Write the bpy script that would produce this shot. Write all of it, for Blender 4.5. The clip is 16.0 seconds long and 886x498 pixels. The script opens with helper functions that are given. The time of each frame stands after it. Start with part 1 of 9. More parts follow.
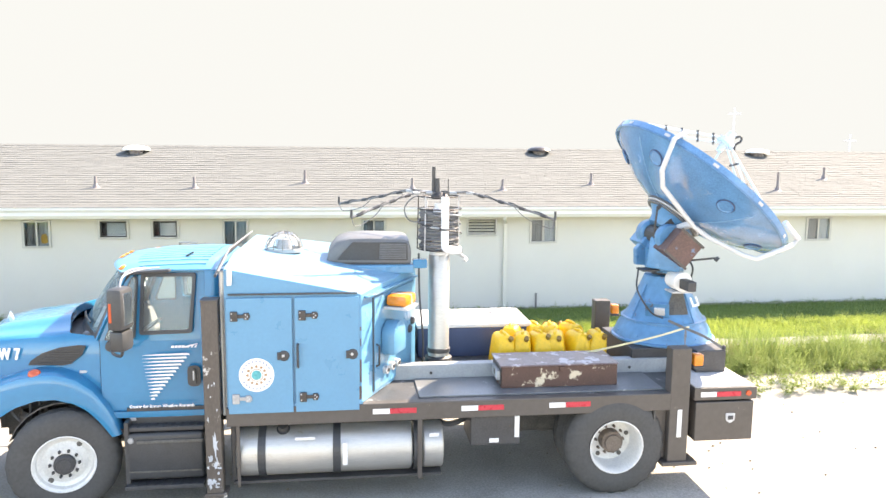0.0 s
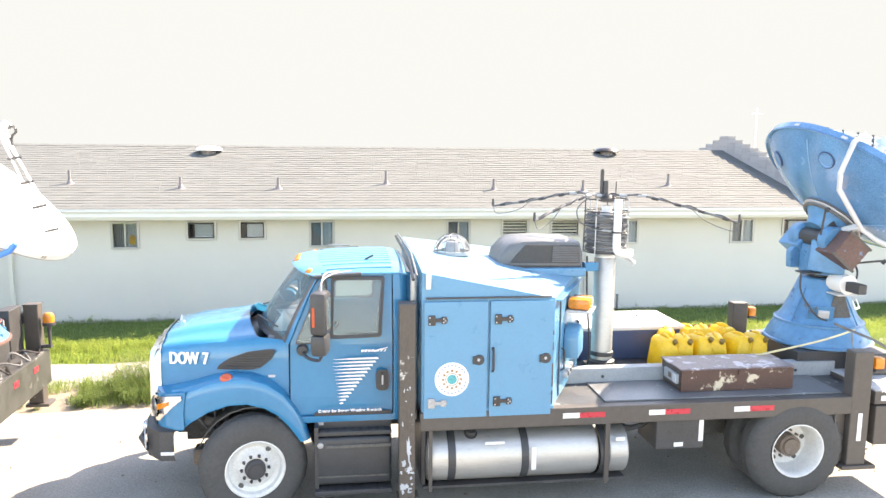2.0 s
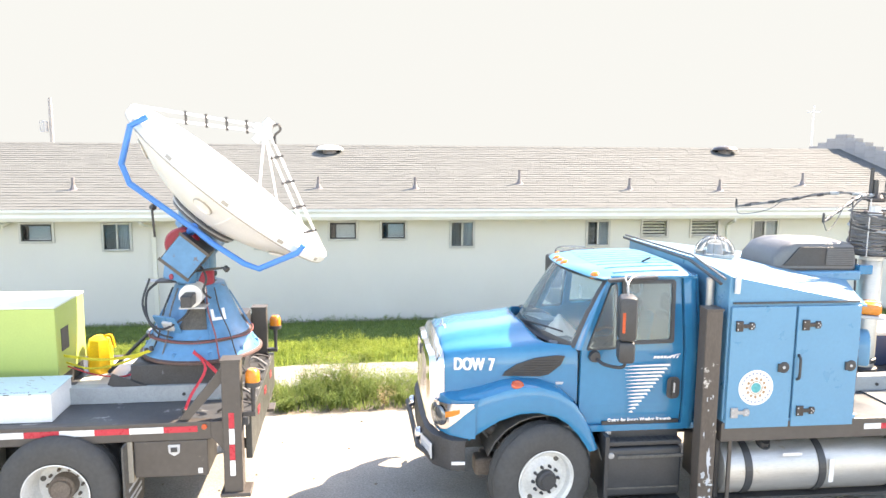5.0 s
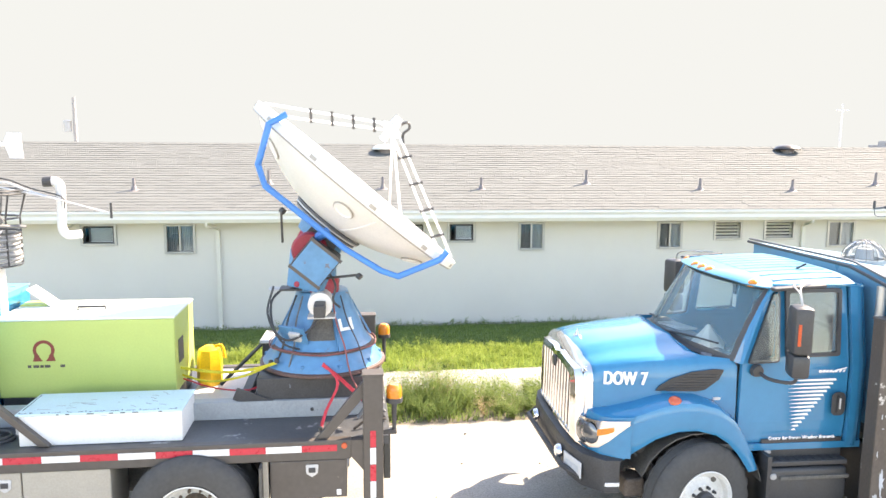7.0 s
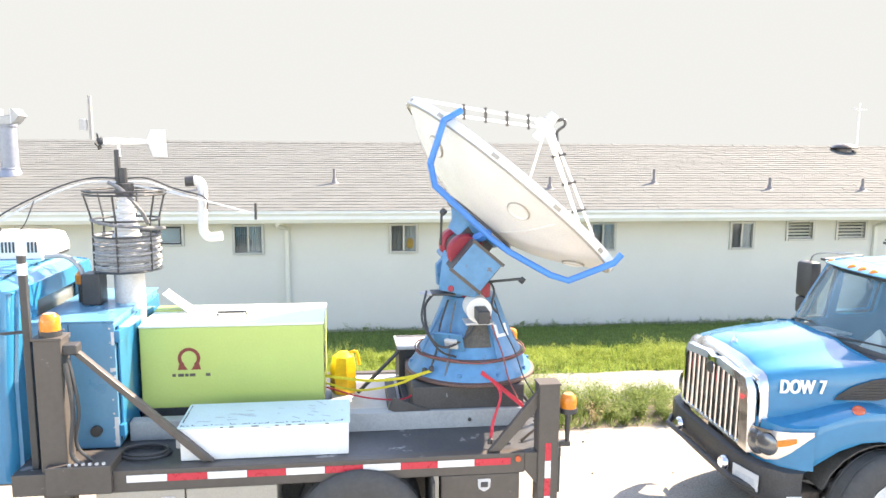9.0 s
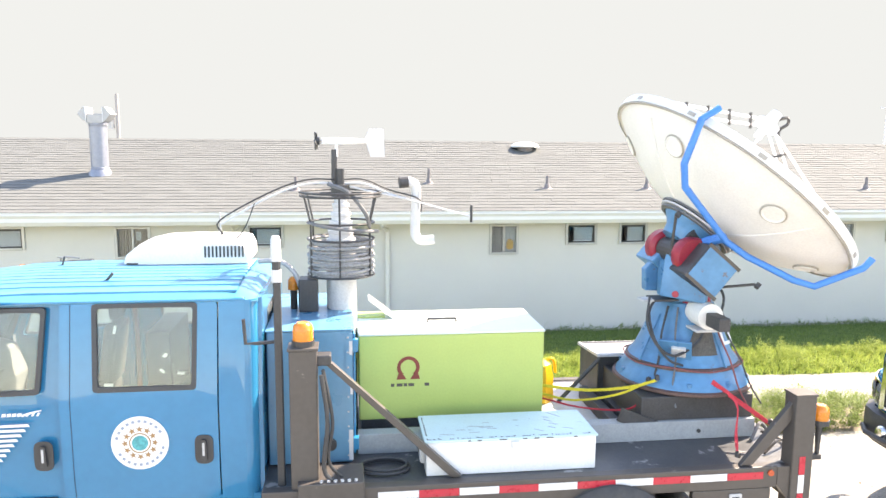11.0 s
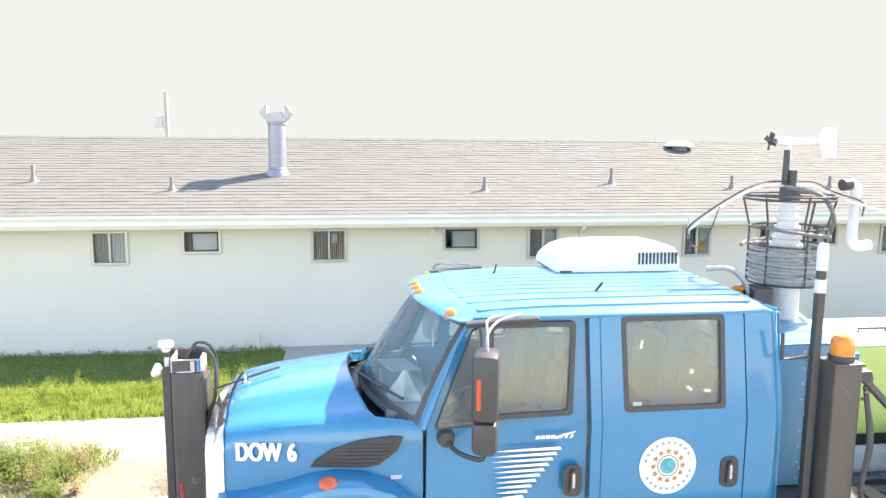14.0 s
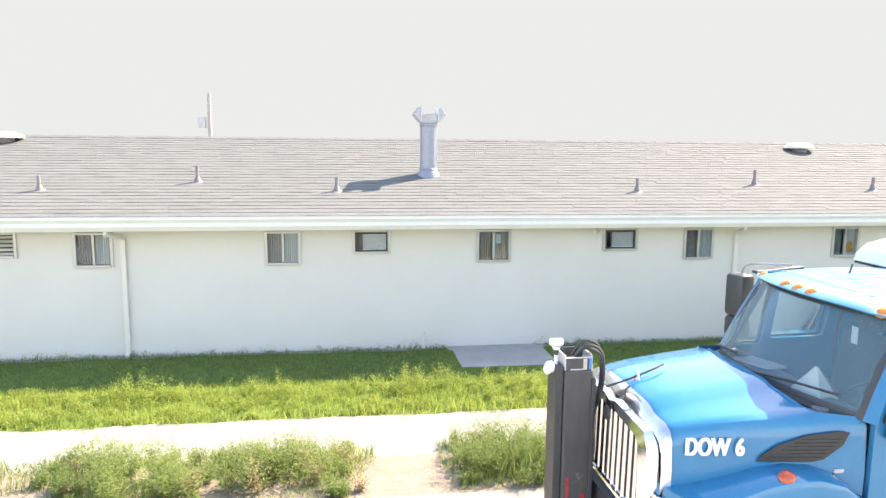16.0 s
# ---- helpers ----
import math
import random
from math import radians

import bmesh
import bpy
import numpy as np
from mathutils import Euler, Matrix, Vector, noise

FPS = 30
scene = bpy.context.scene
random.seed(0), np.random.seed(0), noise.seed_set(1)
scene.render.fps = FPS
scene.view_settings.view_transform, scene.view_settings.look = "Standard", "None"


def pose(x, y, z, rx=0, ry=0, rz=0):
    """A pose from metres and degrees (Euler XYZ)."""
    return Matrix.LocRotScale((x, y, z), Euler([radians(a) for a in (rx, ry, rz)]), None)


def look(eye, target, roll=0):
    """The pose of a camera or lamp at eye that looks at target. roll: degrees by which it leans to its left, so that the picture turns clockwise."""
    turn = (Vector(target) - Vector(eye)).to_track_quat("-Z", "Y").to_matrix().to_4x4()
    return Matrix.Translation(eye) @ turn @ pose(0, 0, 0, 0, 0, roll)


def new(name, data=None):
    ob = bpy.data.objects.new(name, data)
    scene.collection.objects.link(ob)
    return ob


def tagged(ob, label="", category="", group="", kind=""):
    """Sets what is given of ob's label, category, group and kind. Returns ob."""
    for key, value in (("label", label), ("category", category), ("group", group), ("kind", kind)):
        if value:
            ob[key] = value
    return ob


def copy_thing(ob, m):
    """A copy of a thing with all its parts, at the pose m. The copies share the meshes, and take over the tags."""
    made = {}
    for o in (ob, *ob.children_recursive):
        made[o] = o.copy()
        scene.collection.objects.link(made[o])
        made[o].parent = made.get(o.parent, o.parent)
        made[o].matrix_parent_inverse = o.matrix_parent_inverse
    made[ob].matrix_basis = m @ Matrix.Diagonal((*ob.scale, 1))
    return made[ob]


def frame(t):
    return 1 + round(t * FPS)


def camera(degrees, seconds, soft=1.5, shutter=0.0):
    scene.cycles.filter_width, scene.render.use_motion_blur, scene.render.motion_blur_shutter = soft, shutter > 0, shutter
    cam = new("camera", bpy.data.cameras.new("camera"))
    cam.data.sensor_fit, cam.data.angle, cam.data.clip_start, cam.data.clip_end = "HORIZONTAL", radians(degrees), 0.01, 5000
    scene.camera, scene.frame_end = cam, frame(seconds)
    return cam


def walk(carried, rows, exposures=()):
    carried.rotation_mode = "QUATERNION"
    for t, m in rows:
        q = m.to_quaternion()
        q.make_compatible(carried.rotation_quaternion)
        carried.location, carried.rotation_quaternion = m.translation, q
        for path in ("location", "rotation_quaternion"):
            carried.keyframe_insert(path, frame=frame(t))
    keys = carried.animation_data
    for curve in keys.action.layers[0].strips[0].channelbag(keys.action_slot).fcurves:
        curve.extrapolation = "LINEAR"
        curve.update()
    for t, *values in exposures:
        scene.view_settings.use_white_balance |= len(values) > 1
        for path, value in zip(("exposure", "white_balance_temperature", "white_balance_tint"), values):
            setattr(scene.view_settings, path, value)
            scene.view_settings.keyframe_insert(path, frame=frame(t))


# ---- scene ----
cam = camera(62.4, 16.0, soft=1.5)
PATH = [
    (0.0, 0.000, 0.000, 3.720, 82.111, -0.533, -8.263),
    (0.5, -0.468, 0.071, 3.721, 82.092, -0.556, -8.332),
    (1.0, -0.958, 0.166, 3.723, 82.084, -0.560, -8.412),
    (1.5, -1.444, 0.258, 3.732, 82.065, -0.533, -8.464),
    (2.0, -1.949, 0.340, 3.735, 82.056, -0.566, -8.532),
    (2.5, -2.452, 0.443, 3.723, 82.077, -0.560, -8.612),
    (3.0, -2.965, 0.528, 3.712, 82.079, -0.535, -8.714),
    (3.5, -3.433, 0.614, 3.701, 82.091, -0.539, -8.804),
    (6.0, -5.263, 1.311, 3.694, 81.963, -0.418, -6.567),
    (6.5, -5.562, 1.469, 3.685, 81.965, -0.395, -6.718),
    (7.0, -5.854, 1.612, 3.688, 81.948, -0.405, -6.908),
    (7.5, -6.183, 1.727, 3.678, 81.961, -0.413, -7.068),
    (8.0, -6.546, 1.831, 3.668, 81.964, -0.452, -7.246),
    (10.5, -8.707, 2.536, 3.662, 81.757, -0.416, -7.255),
    (11.0, -9.258, 2.637, 3.658, 81.783, -0.432, -7.383),
    (11.5, -9.854, 2.764, 3.660, 81.748, -0.447, -7.492),
    (12.0, -10.466, 2.916, 3.658, 81.743, -0.472, -7.590),
    (12.5, -11.062, 3.087, 3.650, 81.778, -0.486, -7.689),
    (13.0, -11.648, 3.264, 3.646, 81.733, -0.449, -7.760),
    (13.5, -12.271, 3.380, 3.643, 81.738, -0.423, -7.850),
    (14.0, -12.919, 3.499, 3.642, 81.692, -0.406, -7.911),
    (14.5, -13.640, 3.647, 3.638, 81.668, -0.391, -8.031),
    (15.0, -14.375, 3.753, 3.631, 81.703, -0.466, -8.126),
    (15.5, -15.128, 3.817, 3.628, 81.698, -0.500, -8.214),
    (16.0, -15.906, 3.800, 3.631, 81.743, -0.534, -8.301),
]
walk(cam, [(t, pose(*p)) for t, *p in PATH], [(0.0, 2.41, 8300, 17), (3.5, 2.41, 8300, 17), (7.0, 2.35, 8250, 17), (11.2, 2.31, 8100, 17), (13.2, 2.36, 8050, 17), (14.5, 2.31, 8000, 17), (16.0, 2.25, 7950, 17)])

# ---- light: clear morning, sun behind the building, towards +x ----
SUN = Vector((0.95, 0.52, 1.0)).normalized()
world = bpy.data.worlds.new("sky_world")
scene.world = world
world.use_nodes = True
wn = world.node_tree.nodes
wn.clear()
sky = wn.new("ShaderNodeTexSky")
sky.sky_type = "NISHITA"
sky.sun_disc = False
sky.sun_elevation = math.asin(SUN.z)
sky.sun_rotation = math.atan2(SUN.x, SUN.y)
sky.air_density, sky.dust_density, sky.ozone_density = 1.0, 0.6, 1.0
bg = wn.new("ShaderNodeBackground")
bg.inputs["Strength"].default_value = 0.15
wout = wn.new("ShaderNodeOutputWorld")
world.node_tree.links.new(sky.outputs["Color"], bg.inputs["Color"])
world.node_tree.links.new(bg.outputs["Background"], wout.inputs["Surface"])
sun = new("sun", bpy.data.lights.new("sun", "SUN"))
sun.data.energy, sun.data.angle, sun.data.color = 3.9, radians(0.5), (1.0, 0.95, 0.86)
sun.matrix_world = look((0, 0, 30), Vector((0, 0, 30)) - SUN)

# ---- materials ----
def material(name, color, rough=0.5, metal=0.0, var=0.12, scale=6.0, grain=60.0, bump=0.1, coat=0.0, spots=None, spot_scale=5.0, spot_level=0.62, spec=0.5, stretch=(1, 1, 1), each=0.0, island=0.0):
    """Principled paint with variation at two scales, fine relief, and worn spots of a second colour."""
    m = bpy.data.materials.new(name)
    m.use_nodes = True
    nt = m.node_tree
    n, l = nt.nodes, nt.links
    b = n["Principled BSDF"]
    tc = n.new("ShaderNodeTexCoord")
    mp = n.new("ShaderNodeMapping")
    mp.inputs["Scale"].default_value = stretch
    l.new(tc.outputs["Object"], mp.inputs["Vector"])
    big = n.new("ShaderNodeTexNoise")
    big.inputs["Scale"].default_value, big.inputs["Detail"].default_value, big.inputs["Roughness"].default_value = scale, 5, 0.6
    fine = n.new("ShaderNodeTexNoise")
    fine.inputs["Scale"].default_value, fine.inputs["Detail"].default_value = grain, 4
    for t in (big, fine):
        l.new(mp.outputs["Vector"], t.inputs["Vector"])
    add = n.new("ShaderNodeMath")
    add.operation = "ADD"
    l.new(big.outputs["Fac"], add.inputs[0])
    l.new(fine.outputs["Fac"], add.inputs[1])
    rng = n.new("ShaderNodeMapRange")
    rng.inputs["From Min"].default_value, rng.inputs["From Max"].default_value = 0.7, 1.3
    rng.inputs["To Min"].default_value, rng.inputs["To Max"].default_value = 1 - var, 1 + var
    l.new(add.outputs["Value"], rng.inputs["Value"])
    factor = rng.outputs["Result"]
    if each or island:
        info = n.new("ShaderNodeObjectInfo" if each else "ShaderNodeNewGeometry")
        r2 = n.new("ShaderNodeMapRange")
        r2.inputs["To Min"].default_value, r2.inputs["To Max"].default_value = 1 - each - island, 1 + each + island
        l.new(info.outputs["Random" if each else "Random Per Island"], r2.inputs["Value"])
        mul = n.new("ShaderNodeMath")
        mul.operation = "MULTIPLY"
        l.new(factor, mul.inputs[0])
        l.new(r2.outputs["Result"], mul.inputs[1])
        factor = mul.outputs["Value"]
    tint = n.new("ShaderNodeVectorMath")
    tint.operation = "SCALE"
    tint.inputs[0].default_value = color
    l.new(factor, tint.inputs["Scale"])
    out = tint.outputs["Vector"]
    if spots:
        sp = n.new("ShaderNodeTexNoise")
        sp.inputs["Scale"].default_value, sp.inputs["Detail"].default_value, sp.inputs["Roughness"].default_value = spot_scale, 8, 0.7
        l.new(tc.outputs["Object"], sp.inputs["Vector"])
        st = n.new("ShaderNodeMapRange")
        st.inputs["From Min"].default_value, st.inputs["From Max"].default_value = spot_level, spot_level + 0.04
        l.new(sp.outputs["Fac"], st.inputs["Value"])
        mix = n.new("ShaderNodeMix")
        mix.data_type = "RGBA"
        l.new(st.outputs["Result"], mix.inputs["Factor"])
        l.new(out, mix.inputs["A"])
        mix.inputs["B"].default_value = (*spots, 1)
        out = mix.outputs["Result"]
    l.new(out, b.inputs["Base Color"])
    rr = n.new("ShaderNodeMapRange")
    rr.inputs["From Min"].default_value, rr.inputs["From Max"].default_value = 0.3, 0.7
    rr.inputs["To Min"].default_value, rr.inputs["To Max"].default_value = max(0.02, rough - 0.08), min(1, rough + 0.1)
    l.new(big.outputs["Fac"], rr.inputs["Value"])
    l.new(rr.outputs["Result"], b.inputs["Roughness"])
    b.inputs["Metallic"].default_value = metal
    b.inputs["Specular IOR Level"].default_value = spec
    b.inputs["Coat Weight"].default_value, b.inputs["Coat Roughness"].default_value = coat, 0.06
    if bump:
        bp = n.new("ShaderNodeBump")
        bp.inputs["Strength"].default_value, bp.inputs["Distance"].default_value = bump, 0.01
        l.new(fine.outputs["Fac"], bp.inputs["Height"])
        l.new(bp.outputs["Normal"], b.inputs["Normal"])
    return m


def glass(name, color=(0.85, 0.92, 0.9), rough=0.0, clear=0.75, veil=0.0, veil_color=(0.62, 0.64, 0.62)):
    """A thin pane: part of the light passes straight through, part is mirrored; an optional flat colour is mixed in."""
    m = bpy.data.materials.new(name)
    m.use_nodes = True
    n, l = m.node_tree.nodes, m.node_tree.links
    n.clear()
    tr, gl, mx = n.new("ShaderNodeBsdfTransparent"), n.new("ShaderNodeBsdfGlossy"), n.new("ShaderNodeMixShader")
    tr.inputs["Color"].default_value = (*[c * clear for c in color], 1)
    gl.inputs["Color"].default_value, gl.inputs["Roughness"].default_value = (0.9, 0.95, 1, 1), rough
    fr = n.new("ShaderNodeFresnel")
    fr.inputs["IOR"].default_value = 1.5
    l.new(fr.outputs["Fac"], mx.inputs["Fac"])
    l.new(tr.outputs["BSDF"], mx.inputs[1])
    l.new(gl.outputs["BSDF"], mx.inputs[2])
    o = n.new("ShaderNodeOutputMaterial")
    out = mx.outputs["Shader"]
    if veil:
        df, m2 = n.new("ShaderNodeBsdfDiffuse"), n.new("ShaderNodeMixShader")
        df.inputs["Color"].default_value = (*veil_color, 1)
        m2.inputs["Fac"].default_value = veil
        l.new(out, m2.inputs[1])
        l.new(df.outputs["BSDF"], m2.inputs[2])
        out = m2.outputs["Shader"]
    l.new(out, o.inputs["Surface"])
    return m


BLUE = material("blue_paint", (0.013, 0.182, 0.345), 0.17, var=0.06, scale=2, grain=14, bump=0.01, coat=0.6, spec=0.35)
# cab blue, rougher, its base lightened to carry the roof's sun sheen
BLUE_ROOF = material("roof_sheen_blue_paint", (0.045, 0.235, 0.37), 0.36, var=0.08, scale=2, grain=20, bump=0.02, coat=0.3, spec=0.7)
BLUE_FLAT = material("blue_box_paint", (0.085, 0.255, 0.40), 0.32, var=0.05, scale=3, grain=30, bump=0.04, coat=0.15)
# cabin blue made paler, with sun glare painted into the base colour
BLUE_GLARE = material("sun_glare_blue_paint", (0.14, 0.30, 0.42), 0.42, var=0.10, scale=3, grain=25, bump=0.05, spots=(0.30, 0.38, 0.44), spot_scale=6, spot_level=0.6)
BLUE_WORN = material("worn_blue_paint", (0.07, 0.225, 0.40), 0.32, var=0.14, scale=3, grain=12, bump=0.04, spots=(0.13, 0.12, 0.13), spot_scale=5, spot_level=0.605)
BLUE_TAPE = material("blue_pipe_paint", (0.04, 0.22, 0.62), 0.4, var=0.08, scale=8, bump=0.03)
BLACK = material("black_plastic", (0.042, 0.044, 0.047), 0.42, var=0.2, scale=9, bump=0.06)
BLACK_STEEL = material("black_steel", (0.056, 0.056, 0.058), 0.5, metal=0.2, var=0.25, scale=7, bump=0.08, spots=(0.09, 0.07, 0.055), spot_scale=9, spot_level=0.68)
BROWN_STEEL = material("brown_painted_steel", (0.080, 0.070, 0.063), 0.45, var=0.1, scale=4, grain=20, bump=0.06, spots=(0.20, 0.17, 0.15), spot_scale=10, spot_level=0.655)
TAIL_DARK = material("blackened_worn_steel", (0.050, 0.052, 0.048), 0.5, var=0.3, scale=6, bump=0.12, spots=(0.16, 0.16, 0.14), spot_scale=7, spot_level=0.62)
SCUFFED = material("scuffed_brown_steel", (0.085, 0.07, 0.06), 0.5, var=0.2, scale=6, bump=0.1, spots=(0.55, 0.53, 0.50), spot_scale=5, spot_level=0.585, stretch=(1, 1, 0.4))
DECK = material("dark_deck_plate", (0.074, 0.078, 0.084), 0.42, metal=0.2, var=0.2, scale=4, bump=0.12, spots=(0.30, 0.30, 0.30), spot_scale=3, spot_level=0.60)
GREY = material("grey_painted_steel", (0.32, 0.345, 0.36), 0.45, var=0.12, scale=5, bump=0.06, spots=(0.12, 0.12, 0.12), spot_scale=6, spot_level=0.68)
LIGHT_STEEL = material("weathered_light_steel", (0.5, 0.5, 0.5), 0.5, var=0.15, scale=5, bump=0.06)
RUST = material("rusty_brown_paint", (0.085, 0.045, 0.035), 0.6, var=0.25, scale=5, bump=0.15, spots=(0.55, 0.48, 0.36), spot_scale=4.2, spot_level=0.56)
RUST_PLAIN = material("rusty_counterweight", (0.12, 0.07, 0.06), 0.6, var=0.3, scale=6, bump=0.12, spots=(0.14, 0.20, 0.30), spot_scale=5, spot_level=0.6)
# rusty lid; its pale spots paint a mottled gloss into the colour
RUST_TOP = material("rusty_lid_with_gloss", (0.15, 0.11, 0.11), 0.36, var=0.3, scale=5, grain=25, bump=0.12, spots=(0.42, 0.39, 0.41), spot_scale=5, spot_level=0.54)
WHITE = material("white_paint", (0.74, 0.75, 0.75), 0.4, var=0.06, scale=5, bump=0.04)
WHITE_WORN = material("worn_white_paint", (0.72, 0.73, 0.73), 0.45, var=0.08, scale=5, bump=0.06, spots=(0.30, 0.32, 0.33), spot_scale=9, spot_level=0.69)
AQUA = material("pale_aqua_lid", (0.50, 0.66, 0.68), 0.4, var=0.08, scale=4, bump=0.05, spots=(0.22, 0.29, 0.31), spot_scale=11, spot_level=0.64)
BEIGE = material("beige_fibreglass", (0.74, 0.725, 0.685), 0.4, var=0.07, scale=3, bump=0.03)
BEIGE_BOX = material("beige_box_paint", (0.37, 0.34, 0.29), 0.45, var=0.1, scale=4, bump=0.05)
DISH_BLUE = material("blue_dish_paint", (0.085, 0.225, 0.415), 0.2, var=0.24, scale=3, bump=0.03, coat=0.3, spots=(0.16, 0.27, 0.42), spot_scale=4, spot_level=0.62)
CHROME = material("chrome", (0.75, 0.75, 0.76), 0.12, metal=1.0, var=0.04, bump=0.0)
ALU = material("brushed_aluminium", (0.50, 0.495, 0.475), 0.46, metal=0.7, var=0.12, scale=8, bump=0.04, stretch=(0.3, 3, 3), spots=(0.42, 0.38, 0.31), spot_scale=4, spot_level=0.63)
RIM_WHITE = material("white_wheel_steel", (0.62, 0.62, 0.60), 0.42, metal=0.1, var=0.12, scale=12, bump=0.05, spots=(0.28, 0.24, 0.2), spot_scale=14, spot_level=0.68)
HUB_RUST = material("rusty_hub", (0.15, 0.118, 0.095), 0.7, var=0.3, scale=20, bump=0.2)
RUBBER = material("tyre_rubber", (0.078, 0.077, 0.075), 0.85, var=0.12, scale=5, grain=30, bump=0.1, spec=0.2)
UNDER = material("dirty_underbody", (0.095, 0.09, 0.082), 0.8, var=0.35, scale=8, bump=0.2)
LIME = material("lime_green_paint", (0.41, 0.51, 0.15), 0.42, var=0.05, scale=3, bump=0.03)
LIME_TOP = material("pale_lid_paint", (0.66, 0.72, 0.66), 0.4, var=0.05, scale=3, bump=0.03)
LOUVRE = material("louvre_black", (0.034, 0.034, 0.035), 0.5, var=0.2, scale=9, bump=0.04)
WORN_POST = material("worn_dark_post", (0.07, 0.065, 0.064), 0.5, var=0.2, scale=5, grain=15, bump=0.06, spots=(0.16, 0.15, 0.145), spot_scale=4, spot_level=0.60, stretch=(1, 1, 0.3))
PLASTIC_GREY = material("grey_dash_plastic", (0.20, 0.21, 0.22), 0.6, var=0.12, scale=9, bump=0.05)
LOGO_RED = material("dark_red_vinyl", (0.22, 0.04, 0.03), 0.5, var=0.1, scale=10, bump=0.02)
NAVY = material("navy_plastic", (0.035, 0.06, 0.13), 0.45, var=0.1, scale=6, bump=0.04)
YELLOW = material("yellow_plastic", (0.80, 0.47, 0.02), 0.42, var=0.15, scale=9, bump=0.08)
CAP_BROWN = material("dull_brown_plastic", (0.22, 0.13, 0.03), 0.5, var=0.15, scale=12, bump=0.05)
YELLOW_STRAP = material("yellow_webbing", (0.62, 0.55, 0.05), 0.8, var=0.15, scale=30, bump=0.2)
PALE_STRAP = material("cream_webbing", (0.72, 0.66, 0.42), 0.8, var=0.12, scale=30, bump=0.2)
HINGE = material("brown_hinge_steel", (0.065, 0.06, 0.058), 0.35, metal=0.5, var=0.3, scale=14, bump=0.08)
RED_STRAP = material("red_webbing", (0.62, 0.05, 0.07), 0.8, var=0.15, scale=30, bump=0.2)
FADED_RED = material("faded_red_webbing", (0.26, 0.09, 0.085), 0.8, var=0.2, scale=20, bump=0.1)
RED = material("red_paint", (0.32, 0.02, 0.04), 0.4, var=0.15, scale=8, bump=0.05)
TAPE_RED = material("red_reflective_tape", (0.50, 0.03, 0.05), 0.3, var=0.12, scale=20, bump=0.04)
TAPE_WHITE = material("white_reflective_tape", (0.70, 0.70, 0.70), 0.3, var=0.1, scale=20, bump=0.04)
AMBER = material("amber_lens", (0.66, 0.21, 0.02), 0.2, var=0.12, scale=40, bump=0.15, coat=0.4)
RED_LENS = material("red_lens", (0.50, 0.08, 0.025), 0.2, var=0.1, scale=40, bump=0.1, coat=0.4)
VINYL = material("white_vinyl", (0.78, 0.79, 0.80), 0.4, var=0.03, scale=10, bump=0.0)
TEAL = material("teal_vinyl", (0.05, 0.33, 0.36), 0.4, var=0.3, scale=40, bump=0.0)
OCHRE = material("ochre_vinyl", (0.34, 0.20, 0.09), 0.5, var=0.1, scale=30, bump=0.0)
EMBLEM_GREY = material("grey_blue_print", (0.25, 0.30, 0.38), 0.5, var=0.08, scale=20)
PALE_GREY = material("pale_grey_vinyl", (0.45, 0.48, 0.52), 0.5, var=0.1, scale=30, bump=0.0)
COIL_GREY = material("pale_grey_cable", (0.24, 0.245, 0.25), 0.55, var=0.3, scale=20, bump=0.06)
CABLE = material("grey_cable", (0.13, 0.135, 0.14), 0.55, var=0.25, scale=20, bump=0.06)
SEAT = material("dark_seat_cloth", (0.06, 0.065, 0.07), 0.9, var=0.2, scale=20, bump=0.1)
TRIM_GREY = material("grey_cab_trim", (0.22, 0.215, 0.20), 0.8, var=0.12, scale=10, bump=0.05)
SEAM = material("dark_seam", (0.012, 0.06, 0.11), 0.6, var=0.1, scale=10, bump=0.0)
BAND_GREY = material("off_white_enamel", (0.56, 0.57, 0.58), 0.45, var=0.06, scale=6, bump=0.04)
PAPER = material("paper", (0.75, 0.75, 0.72), 0.8, var=0.05, scale=20, bump=0.03)
# pale diffuse share lightens the side panes in place of reflections
PANE = glass("cab_glass", (0.95, 0.97, 0.93), clear=0.95, veil=0.09)
HEADLAMP_LENS = material("headlamp_lens", (0.16, 0.17, 0.18), 0.12, metal=0.6, var=0.1, scale=20, bump=0.02, coat=0.5)
ZINC = material("weathered_zinc", (0.36, 0.365, 0.37), 0.45, metal=0.3, var=0.15, scale=7, bump=0.05)
PLATE_GREY = material("worn_grey_plate", (0.17, 0.18, 0.19), 0.4, metal=0.3, var=0.2, scale=4, bump=0.1, spots=(0.42, 0.42, 0.40), spot_scale=4, spot_level=0.63)
DISH_SEAM = material("pale_blue_seam", (0.17, 0.34, 0.52), 0.4, var=0.1, bump=0.02)
# turquoise diffuse share paints the sky's reflection into the windshield
SHIELD = glass("windshield_glass", (0.85, 0.94, 0.95), clear=0.95, veil=0.17, veil_color=(0.30, 0.56, 0.68))
HOUSE_GLASS = glass("house_window_glass", (0.9, 0.93, 0.93), clear=0.9)
DOME = glass("clear_dome", (0.9, 0.93, 0.95), clear=0.9, veil=0.10, veil_color=(0.45, 0.48, 0.50))
MIRROR = material("mirror_glass", (0.85, 0.86, 0.87), 0.03, metal=1.0, var=0.0, bump=0.0)

